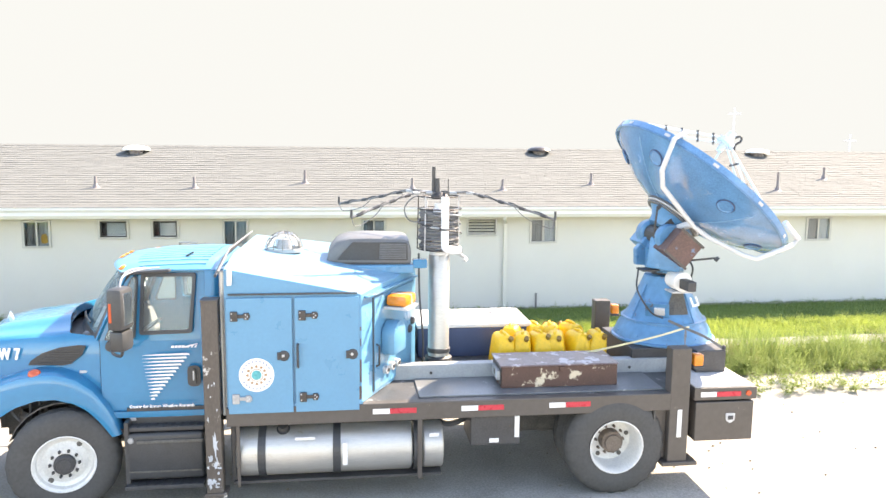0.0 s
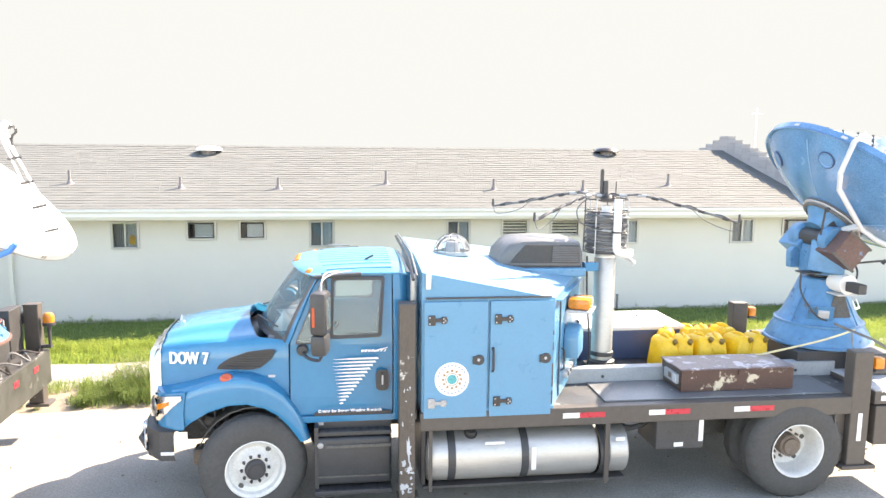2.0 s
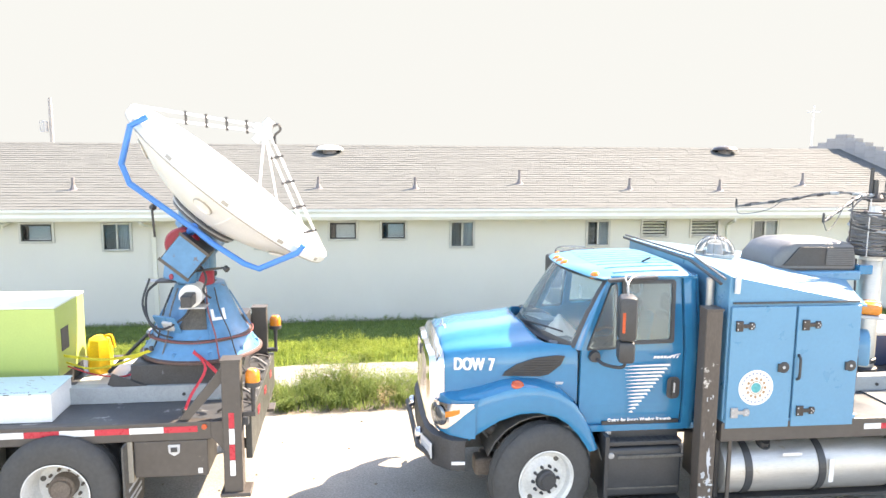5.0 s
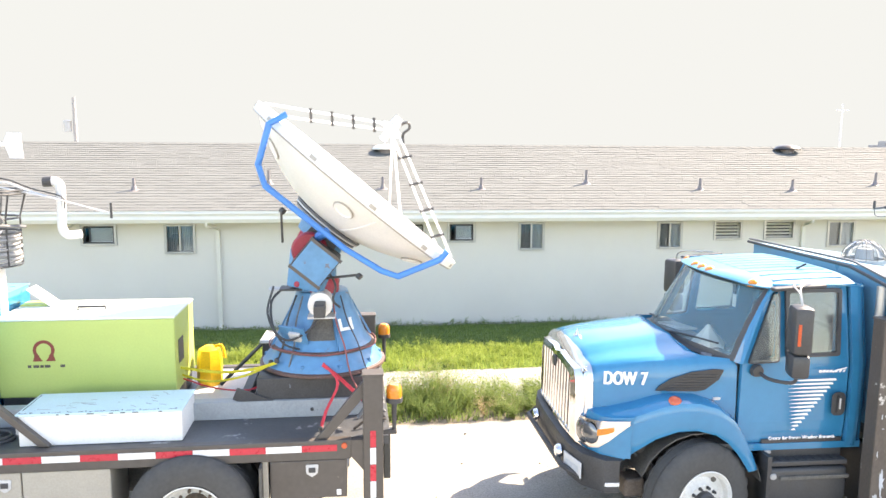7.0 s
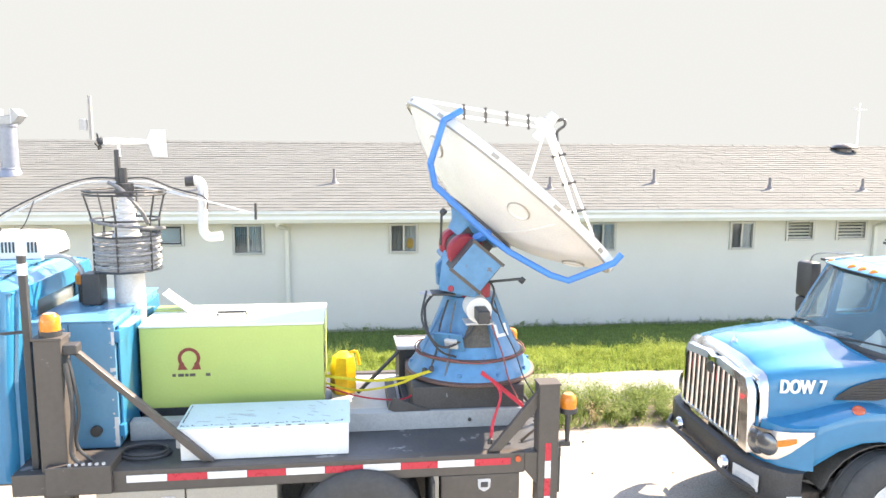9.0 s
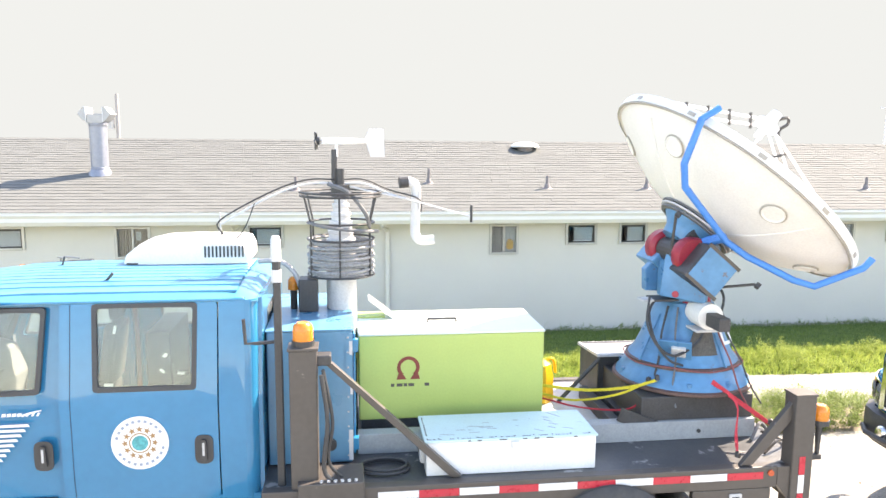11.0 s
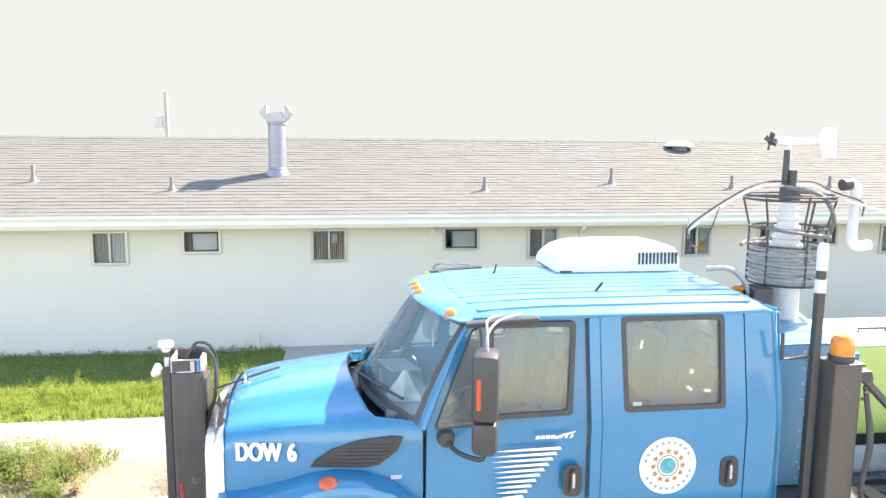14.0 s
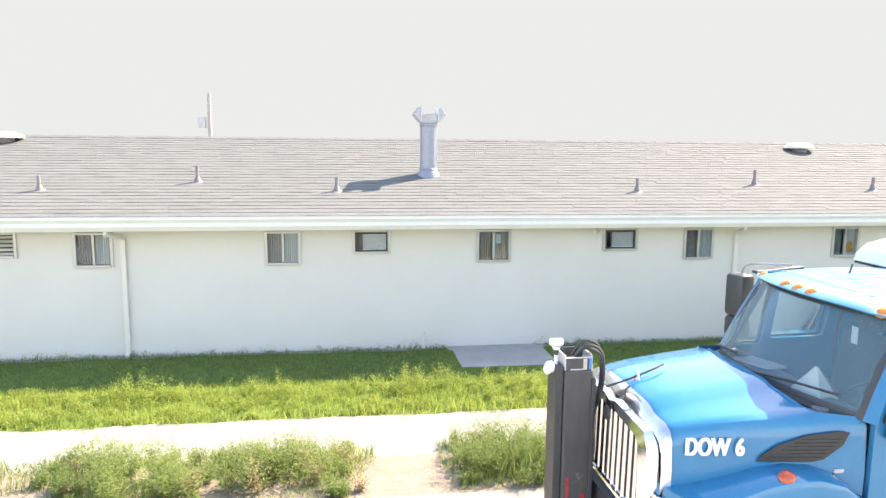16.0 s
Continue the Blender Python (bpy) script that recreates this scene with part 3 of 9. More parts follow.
g = [(EAVE_Y + 0.02, 2.2), (EAVE_Y - 0.07, 2.2), (EAVE_Y - 0.10, 2.27), (EAVE_Y - 0.085, 2.33), (EAVE_Y - 0.11, 2.385), (EAVE_Y - 0.10, 2.40), (EAVE_Y - 0.08, 2.39), (EAVE_Y + 0.02, 2.37)]
bm = loft([[(x, y, z) for y, z in g] for x in (X0 - 0.4, X1 + 0.4)], close=True)
tagged(part("gutter", bm, TRIM), "white metal gutter along the eave", "gutter", kind="structure")
tagged(part("fascia", box(X0 - 0.4, X1 + 0.4, EAVE_Y + 0.021, EAVE_Y + 0.03, 2.19, 2.40), TRIM), "white fascia board behind the gutter", "fascia", kind="structure")

tagged(part("drip_edge", box(X0 - 0.4, X1 + 0.4, EAVE_Y - 0.095, EAVE_Y - 0.07, 2.392, 2.43), TRIM), "white drip edge over the gutter", "trim", kind="structure")

# downspouts
def downspout(x, dx=0.12):
    t = thing("downspout", "white rectangular downspout on the stucco wall", "downspout", pose(x, WALL_Y, 0), "downspouts on the wall")
    part("pipe", box(-0.04, 0.04, -0.07, -0.006, 0.08, 2.02, 0.008), TRIM, t)
    part("elbow", tube([(-dx, -0.53, 2.20), (-dx, -0.5, 2.14), (-dx * 0.5, -0.28, 2.09), (0, -0.06, 2.03), (0, -0.04, 1.95)], 0.034, 8, steps=3), TRIM, t)
    part("strap", box(-0.05, 0.05, -0.075, -0.004, 1.0, 1.03), TRIM, t)
    part("outlet", tube([(0, -0.04, 0.1), (0, -0.07, 0.05), (0, -0.12, 0.03)], 0.036, 8), TRIM, t)
    return t


for x in (-30.22, -19.39, -8.53, 3.85, 14.6):
    downspout(x)


# small fittings on the wall
fl = thing("flood_lamp", "small white lamp head under the eave", "lamp", pose(-11.22, WALL_Y - 0.12, 2.14))
part("head", lathe([(0.0, 0.0), (0.03, 0.0), (0.05, 0.12), (0.055, 0.16), (0.0, 0.15)], (0, 0, 0), (-0.8, -0.5, -0.35), 14), TRIM, fl, smooth=True)
part("arm", rod((0, 0, 0), (0.06, 0.115, 0.03), 0.015, seg=8), TRIM, fl)
for x, h in ((-14.39, 0.27), (4.6, 0.33)):
    st = thing("stub_pipe", "short pale pipe standing at the wall's foot" if x < 0 else "short dark pipe standing at the wall's foot", "pipe", pose(x, WALL_Y - 0.1, 0.02), "stub pipes at the wall")
    part("pipe", rod((0, 0, 0), (0, 0, h), 0.025, seg=10), TRIM if x < 0 else VENT, st)
    part("cap", rod((0, 0, h), (0, 0, h + 0.02), 0.032, seg=10), TRIM if x < 0 else VENT, st)

# roof furniture
def vent_pipe(x, y, h, r=0.03):
    t = thing("vent_pipe", "short grey plumbing vent pipe on the shingle roof", "roof vent", pose(x, y, roof_z(y)), "vent pipes on the roof")
    part("pipe", lathe([(r, -0.05), (r, h), (r * 0.8, h), (r * 0.8, h - 0.05)], seg=14), VENT, t, smooth=True)
    b = lathe([(0.13, 0.0), (0.12, 0.012), (0.06, 0.03), (r + 0.012, 0.10), (r + 0.004, 0.11)], seg=18)
    for v in b.verts:
        v.co.z += SLOPE * v.co.y
    part("flashing", b, VENT, t, smooth=True)


VENTS = [(-23.56, 17.1, .2), (-20.88, 17.08, .22), (-18.37, 17.52, .26), (-15.89, 17.03, .22), (-10.25, 17.01, .22), (-7.63, 17.4, .26), (-5.25, 17.1, .22), (-3.15, 17.08, .22), (-0.72, 17.44, .26), (1.76, 17.05, .22), (3.9, 16.97, .22), (6.22, 17.38, .25), (10.94, 16.97, .38), (12.85, 17.9, .26)]
for x, y, h in VENTS:
    vent_pipe(x, y, h * 1.2)


def dome_vent(x, y, cap=TRIM):
    t = thing("attic_vent", "low round metal attic vent near the ridge", "roof vent", pose(x, y, roof_z(y)), "attic vents on the roof")
    part("collar", rod((0, 0, -0.12), (0, 0, 0.1), 0.17, seg=20), VENT, t)
    part("cap", lathe([(0.0, 0.20), (0.16, 0.19), (0.29, 0.15), (0.34, 0.09), (0.33, 0.07), (0.0, 0.075)], seg=28), cap, t, smooth=True)


for x, y in ((-22.58, 20.1), (-5.06, 19.85), (5.64, 20.08), (12.23, 20.08)):
    dome_vent(x, y, HINGE if x == 5.64 else TRIM)

ch = thing("chimney", "galvanised metal flue with a white two-winged cap", "chimney", pose(-14.12, 17.98, roof_z(17.98)))
part("pipe", lathe([(0.165, -0.1), (0.165, 0.98), (0.15, 0.98)], seg=28), GALV, ch, smooth=True)
part("collar", lathe([(0.23, -0.04), (0.21, 0.03), (0.175, 0.10), (0.18, 0.12), (0.168, 0.14)], seg=28), GALV, ch, smooth=True)
part("band", lathe([(0.172, 0.94), (0.178, 0.96), (0.178, 1.0), (0.17, 1.02)], seg=28), GALV, ch, smooth=True)
cp = part("cap", box(-0.145, 0.145, -0.19, 0.19, 1.0, 1.17, 0.008), ZINC, ch, "pale metal draught cap")
part("cap_opening", box(-0.12, 0.12, -0.165, 0.165, 1.1705, 1.176), VENT, cp)
for s in (-1, 1):
    wing = prism([(s * 0.14, 1.0), (s * 0.20, 1.04), (s * 0.31, 1.17), (s * 0.20, 1.31), (s * 0.165, 1.31), (s * 0.155, 1.17)], -0.2, 0.2, 0.006)
    part("cap_wing", wing, ZINC, cp)
    part("wing_fold", box(s * 0.156 - 0.008, s * 0.156 + 0.008, -0.205, 0.205, 1.02, 1.30), BAND_GREY, cp)

# far poles behind the ridge
POLE_WOOD = material("grey_pole_wood", (0.30, 0.29, 0.285), 0.9, var=0.2, scale=4, bump=0.2)
POLE_STEEL = material("pale_pole_steel", (0.55, 0.55, 0.55), 0.5, var=0.1, scale=4, bump=0.05)


def far_pole(x, h, gear):
    p = thing("utility_pole", "distant grey wooden utility pole behind the roof" if gear else "distant thin pale steel pole behind the roof", "utility pole", pose(x, 52, 0), "distant poles")
    part("pole", rod((0, 0, 0), (0, 0, h), 0.15 if gear else 0.09, 0.11 if gear else 0.06, 10), POLE_WOOD if gear else POLE_STEEL, p)
    if gear:
        part("transformer", lathe([(0.0, 0.0), (0.26, 0.0), (0.26, 0.7), (0.0, 0.75)], (-0.45, 0, h - 2.2), seg=16), ZINC, p)
    else:
        part("crossarm", box(-0.5, 0.5, -0.05, 0.05, h - 0.5, h - 0.4), POLE_STEEL, p)


for x, h, gear in ((-23.68, 6.6, True), (29.6, 6.9, False), (39.3, 5.0, False)):
    far_pole(x, h, gear)

# ---- trucks: x runs to the rear, y to the far side, the driver's side is at y < 0 ----
def tyre_profile(R, w, rim):
    h = w / 2
    return [(rim, -h + 0.03), (rim + 0.02, -h + 0.005), (rim + 0.09, -h - 0.008), (R - 0.06, -h + 0.004), (R - 0.02, -h + 0.03), (R, -h + 0.055), (R, -0.062), (R - 0.012, -0.056), (R - 0.012, -0.044), (R, -0.038), (R, 0.038),
            (R - 0.012, 0.044), (R - 0.012, 0.056), (R, 0.062), (R, h - 0.055), (R - 0.02, h - 0.03), (R - 0.06, h - 0.004), (R - 0.09 if R - 0.09 > rim + 0.09 else rim + 0.1, h + 0.006), (rim + 0.02, h - 0.005), (rim, h - 0.03)]


def tyre(R, w, dy=0.0):
    """A tyre turned about y with notched shoulders."""
    n = 96
    b = lathe(tyre_profile(R, w, 0.285), seg=n)
    for v in b.verts:
        r = math.hypot(v.co.x, v.co.y)
        if r > R - 0.025 and abs(v.co.z) > w / 2 - 0.07:
            k = round(math.atan2(v.co.y, v.co.x) / (2 * math.pi / n)) % 4
            f = 1.0 if k < 2 else (R - 0.016) / R
            v.co.x, v.co.y = v.co.x * f, v.co.y * f
    return moved(b, Matrix.Translation((0, dy, 0)) @ Vector((0, 1, 0)).to_track_quat("Z", "Y").to_matrix().to_4x4())


def front_wheel(truck, x, y, z, R, turn):
    """Steered single wheel; the outer face looks to -y before the turn."""
    m = pose(x, y, z, 0, 0, turn)
    w = part("wheel", moved(lathe([(0.292, -0.12), (0.30, -0.135), (0.29, -0.14), (0.265, -0.12), (0.255, -0.07), (0.215, -0.055), (0.17, -0.075), (0.155, -0.10), (0.10, -0.105), (0.0, -0.105), (0.0, -0.08), (0.14, -0.075), (0.2, -0.03), (0.25, -0.02), (0.285, 0.1), (0.292, 0.12)], axis=(0, 1, 0), seg=40), m), RIM_WHITE, truck, "white steel wheel with ten lug nuts", smooth=True)
    part("tyre", moved(tyre(R, 0.27), m), RUBBER, w, "worn black truck tyre", smooth=True)
    part("hub", moved(lathe([(0.105, -0.10), (0.10, -0.15), (0.085, -0.165), (0.07, -0.165), (0.065, -0.175), (0.0, -0.178)], axis=(0, 1, 0), seg=24), m), BLACK_STEEL, w, smooth=True)
    for k in range(10):
        g = 2 * math.pi * k / 10
        part("lug_nut", moved(rod((0.135 * math.cos(g), -0.10, 0.135 * math.sin(g)), (0.135 * math.cos(g), -0.135, 0.135 * math.sin(g)), 0.018, 0.013, 6), m), BLACK_STEEL, w)
    for k in range(2):
        g = math.pi * k + 0.9
        part("hand_hole", moved(rod((0.225 * math.cos(g), -0.050, 0.225 * math.sin(g)), (0.225 * math.cos(g), -0.066, 0.225 * math.sin(g)), 0.028, seg=16), m), UNDER, w)
    return w


def dual_wheel(truck, x, y, z, R, side):
    """Twin rear wheels; side -1 faces the near side."""
    m = pose(x, y, z) @ (Matrix.Identity(4) if side < 0 else Matrix.Rotation(math.pi, 4, "Z"))
    w = part("wheel", moved(lathe([(0.292, -0.30), (0.30, -0.315), (0.29, -0.318), (0.272, -0.29), (0.262, -0.20), (0.25, -0.09), (0.235, -0.07), (0.17, -0.062), (0.14, -0.065), (0.0, -0.065), (0.0, -0.03), (0.24, -0.035), (0.28, 0.1), (0.29, 0.3)], axis=(0, 1, 0), seg=40), m), RIM_WHITE, truck, "deep white steel wheel with rusty hub", smooth=True)
    for dy in (-0.17, 0.17):
        part("tyre", moved(tyre(R, 0.28, dy), m), RUBBER, w, "black truck tyre with deep tread", smooth=True)
    part("hub", moved(lathe([(0.125, -0.06), (0.12, -0.17), (0.105, -0.185), (0.09, -0.18), (0.085, -0.20), (0.0, -0.202)], axis=(0, 1, 0), seg=24), m), HUB_RUST, w, "rusty brown axle hub", smooth=True)
    for k in range(10):
        g = 2 * math.pi * k / 10
        part("lug_nut", moved(rod((0.155 * math.cos(g), -0.06, 0.155 * math.sin(g)), (0.155 * math.cos(g), -0.10, 0.155 * math.sin(g)), 0.017, 0.013, 6), m), HUB_RUST, w)
    for k in range(5):
        g = 2 * math.pi * k / 5 + 0.3
        part("hand_hole", moved(rod((0.205 * math.cos(g), -0.06, 0.205 * math.sin(g)), (0.205 * math.cos(g), -0.074, 0.205 * math.sin(g)), 0.026, seg=14), m), UNDER, w)
    return w


BELT, TOPZ = 1.74, 2.46


def cab_half(z):
    """Half width of the cab at a height."""
    if z <= BELT:
        return 1.01 - 0.03 * max(0, (1.2 - z) / 0.3)
    return 1.01 - 0.13 * (z - BELT) / (TOPZ - BELT)


def side_sheet(outer, holes, side, thick=0.04, proud=0.0):
    b = pierced(outer, holes, (1.2, BELT, 2.1))
    bmesh.ops.recalc_face_normals(b, faces=b.faces)
    bmesh.ops.solidify(b, geom=b.faces[:] + b.edges[:] + b.verts[:], thickness=thick)
    lo = min(v.co.y for v in b.verts)
    for v in b.verts:
        depth = v.co.y - lo
        v.co.y = side * (cab_half(v.co.z) + proud - depth)
    return b


def on_side(poly, side, proud, thick=0.004):
    """A thin patch lying on the cab's side, or sunk into it when proud is negative."""
    return side_sheet(poly, [], side, thick, proud)


def seal(parent, x, z, r, y):
    """A round emblem without lettering."""
    s = part("emblem", lathe([(0.0, 0.004), (r, 0.004), (r, 0.0), (0.0, 0.0)], (x, y, z), (0, -1, 0), 40), VINYL, parent, "round white emblem with a teal centre")
    part("emblem_centre", lathe([(0.0, 0.003), (r * 0.28, 0.003), (r * 0.28, 0.0), (0.0, 0.0)], (x, y - 0.005, z), (0, -1, 0), 24), TEAL, s)
    part("emblem_ring", lathe([(r * 0.34, 0.002), (r * 0.38, 0.002), (r * 0.38, 0.0), (r * 0.34, 0.0), (r * 0.34, 0.002)], (x, y - 0.005, z), (0, -1, 0), 32), OCHRE, s)
    for k in range(12):
        g = 2 * math.pi * k / 12
        star = [((0.135 if j % 2 == 0 else 0.055) * r * math.cos(math.pi * j / 5 + g), (0.135 if j % 2 == 0 else 0.055) * r * math.sin(math.pi * j / 5 + g)) for j in range(10)]
        part("emblem_star", moved(prism(star, -0.007, -0.0045), pose(x + 0.52 * r * math.cos(g), y, z + 0.52 * r * math.sin(g))), OCHRE, s)
    for k in range(24):
        if k in (5, 6, 18, 17):
            continue
        g = 2 * math.pi * k / 24
        part("emblem_bar", moved(box(-r * 0.055, r * 0.055, -0.006, -0.0045, -r * 0.05, r * 0.05), Matrix.Translation((x, y, z)) @ Matrix.Rotation(g, 4, "Y") @ pose(0, 0, r * 0.82)), EMBLEM_GREY, s)


def mirror(truck, side):
    """West-coast mirror head on its arm."""
    x, y = -2.05, side * 1.30
    m = pose(x, y, 0, 0, 0, side * 14)
    b = box(-0.075, 0.075, -0.115, 0.115, 1.945, 2.36, 0.04)
    for v in b.verts:
        if v.co.x < 0:
            v.co.x -= 0.03 * math.cos((v.co.z - 2.15) * 5) * (1 - abs(v.co.y) * 4)
    head = part("mirror", moved(b, m), BLACK, truck, "black mirror head with an orange marker", smooth=True)
    part("lower_mirror", moved(box(-0.085, 0.07, -0.105, 0.105, 1.735, 1.945, 0.04), m), BLACK, head, smooth=True)
    part("mirror_glass", moved(box(0.068, 0.0765, -0.072, 0.072, 2.0, 2.31, 0.003), m), MIRROR, head)
    part("marker", moved(box(-0.058, -0.030, side * 0.108, side * 0.120, 2.03, 2.22, 0.008), m), material_once("orange_marker"), head, "orange marker strip")
    for dx in (-0.13, 0.0):
        arm = tube([(-1.76 + dx, side * 0.95, 2.495), (-1.93 + dx * 0.6, side * 1.08, 2.49), (-2.04, side * 1.24, 2.445), (-2.05, side * 1.30, 2.345)], 0.008, 8, steps=4)
        part("mirror_arm", arm, ZINC, head, "silver mirror arm")
    arm = tube([(-2.25, side * 0.98, 1.70), (-2.2, side * 1.12, 1.66), (-2.08, side * 1.27, 1.67), (-2.05, side * 1.30, 1.74)], 0.016, 8, steps=4)
    part("mirror_arm", arm, BLACK, head)
    part("mirror_visor", moved(box(-0.24, 0.24, -0.045, 0.045, -0.02, 0.012, 0.012), pose(-1.89, side * 0.965, 2.455, 0, -4, side * 3)), BLACK, head)
    part("mirror_foot", lathe([(0.0, 0.05), (0.05, 0.045), (0.06, 0.0)], (-2.25, side * 0.985, 1.70), (0, side, 0), 14), BLACK, head)


_once = {}


def material_once(name):
    if name not in _once:
        _once[name] = {"orange_marker": lambda: material("orange_marker", (0.50, 0.075, 0.02), 0.35, var=0.1, scale=20)}[name]()
    return _once[name]


def hood_half(x):
    return 0.735 + (x + 3.7) * 0.148


def fender(truck, side):
    """Front mudguard, swept over the wheel arch."""
    top = [(-3.73, 1.10), (-3.67, 1.25), (-3.52, 1.31), (-3.32, 1.36), (-3.12, 1.425), (-2.95, 1.45), (-2.78, 1.445), (-2.6, 1.39), (-2.44, 1.27), (-2.32, 1.09), (-2.24, 0.93), (-2.18, 0.78)]
    lip = [(-3.63, 0.93), (-3.55, 0.90), (-3.46, 0.90), (-3.36, 0.99), (-3.18, 1.10), (-2.98, 1.165), (-2.8, 1.17), (-2.62, 1.12), (-2.5, 1.04), (-2.4, 0.93), (-2.33, 0.83), (-2.28, 0.75)]
    wide = [0.90, 0.97, 1.02, 1.045, 1.055, 1.06, 1.06, 1.06, 1.055, 1.05, 1.045, 1.04]
    rows = []
    for (tx, tz), (lx, lz), w in zip(top, lip, wide):
        row = [(tx * 0.97 + lx * 0.03, side * (hood_half(max(-3.7, min(tx, -2.4))) - 0.06), tz + 0.015)]
        row += [(tx, side * (w - 0.16), tz + 0.012), (tx, side * (w - 0.07), tz - 0.004)]
        for f, d in ((0.10, 0.022), (0.28, 0.004), (0.6, 0.0), (0.88, 0.006), (1.0, 0.012)):
            row.append((tx + (lx - tx) * f, side * (w - d), tz + (lz - tz) * f))
        row.append((lx, side * (w - 0.06), lz + 0.01))
        row.append((lx, side * (w - 0.08), lz + 0.05))
        rows.append(row)
    f = part("fender", loft(rows), BLUE, truck, "glossy blue front fender", smooth=True)
    lens = lathe([(0.0, 0.026), (0.03, 0.022), (0.045, 0.010), (0.05, 0.0)], (-3.0, side * 1.0, 1.437), (0, side * 0.75, 0.66), 20)
    for v in lens.verts:
        v.co.x = -3.0 + (v.co.x + 3.0) * 1.25
    part("marker_lamp", lens, RED_LENS, f, "red fender marker lamp", smooth=True)
    # inner arch
    arch = [[(-2.72 + 0.60 * math.cos(g), side * y, 0.53 + 0.60 * math.sin(g)) for g in [math.radians(a) for a in range(10, 175, 15)]] for y in (0.45, 1.0)]
    part("wheel_arch", loft(arch, thick=0.01), UNDER, f)
    part("shock_absorber", rod((-3.12, side * 0.72, 0.55), (-3.02, side * 0.66, 1.08), 0.035, seg=10), BROWN_STEEL, f)
    part("leaf_spring", tube([(-3.30, side * 0.62, 0.62), (-2.9, side * 0.62, 0.52), (-2.5, side * 0.62, 0.54), (-2.2, side * 0.62, 0.66)], 0.03, 6, steps=4), BROWN_STEEL, f)
    part("inner_panel", box(-3.5, -2.9, side * 0.50 - 0.012, side * 0.50 + 0.012, 0.62, 1.2), UNDER, f)
    sg = part("steering_box", box(-3.38, -3.18, side * 0.75 - 0.10, side * 0.75 + 0.10, 0.46, 0.64, 0.03), HUB_RUST, f, "rusty steering gear")
    part("steering_arm", rod((-3.22, side * 0.78, 0.52), (-2.95, side * 0.78, 0.66), 0.022, seg=8), BROWN_STEEL, sg)
    part("brake_chamber", lathe([(0.0, 0.10), (0.06, 0.10), (0.085, 0.07), (0.09, 0.05), (0.09, 0.03), (0.07, 0.0), (0.0, 0.0)], (-3.22, side * 0.72, 0.86), (0.3, 0, 1), 16), BROWN_STEEL, f, smooth=True)
    for k in range(4):
        part("brake_line", tube([(-3.36 + 0.09 * k, side * 0.70, 1.08), (-3.33 + 0.09 * k, side * 0.78, 0.95 - 0.03 * k), (-3.22 + 0.06 * k, side * 0.74, 0.80)], 0.013, 6, steps=4), (CABLE, BROWN_STEEL)[k % 2], f)
    part("air_hose", tube([(-3.25, side * 0.75, 0.9), (-3.1, side * 0.8, 0.75), (-3.05, side * 0.7, 0.6)], 0.018, 6, steps=4), CABLE, f)
    # front panel with the headlamp
    plan = [(-3.77, 0.60), (-3.755, 0.72), (-3.72, 0.83), (-3.66, 0.93), (-3.585, 0.995), (-3.50, 1.03), (-3.41, 1.05)]
    tops = [1.30, 1.295, 1.29, 1.285, 1.29, 1.30, 1.31]
    part("headlamp_panel", loft([[(x, side * y, 0.93) for x, y in plan], [(x - 0.004, side * y, 1.1) for x, y in plan], [(x + 0.02, side * (y - 0.01), t) for (x, y), t in zip(plan, tops)], [(x + 0.16, side * (y - 0.1), t + 0.03) for (x, y), t in zip(plan, tops)]]), BLUE, f, smooth=True)
    lo, hi = [0.97, 0.955, 0.96, 1.0, 1.08, 1.17, 1.245], [1.20, 1.22, 1.235, 1.25, 1.265, 1.275, 1.28]
    off = 0.012
    bez = loft([[(x - off, side * (y + off * 0.6), z) for (x, y), z in zip(plan, lo)], [(x - off - 0.012, side * (y + off * 0.6), (a + c) / 2) for (x, y), a, c in zip(plan, lo, hi)], [(x - off, side * (y + off * 0.6), z) for (x, y), z in zip(plan, hi)]], thick=0.01)
    part("headlamp", bez, CHROME, f, "swept-back chrome headlamp", smooth=True)
    part("lamp_lens", moved(lathe([(0.0, 0.028), (0.055, 0.024), (0.095, 0.013), (0.112, 0.0)], seg=22), Matrix.Translation((-3.765, side * 0.745, 1.09)) @ Vector((-1, side * 0.32, 0)).to_track_quat("Z", "Y").to_matrix().to_4x4()), HEADLAMP_LENS, f, "grey glassy headlamp lens", smooth=True)
    part("lamp_lens", moved(lathe([(0.0, 0.024), (0.05, 0.021), (0.085, 0.012), (0.10, 0.0)], seg=22), Matrix.Translation((-3.735, side * 0.86, 1.11)) @ Vector((-1, side * 0.6, 0)).to_track_quat("Z", "Y").to_matrix().to_4x4()), HEADLAMP_LENS, f, smooth=True)
    turn = [(plan[3][0] - 0.03, side * (plan[3][1] + 0.012)), (plan[4][0] - 0.03, side * (plan[4][1] + 0.014)), (plan[4][0] + 0.02, side * (plan[4][1] + 0.04))]
    part("turn_signal", loft([[(x, y, z0) for (x, y), z0 in zip(turn, (1.11, 1.15, 1.18))], [(x, y, z0) for (x, y), z0 in zip(turn, (1.17, 1.205, 1.215))]], thick=0.012), AMBER, f)


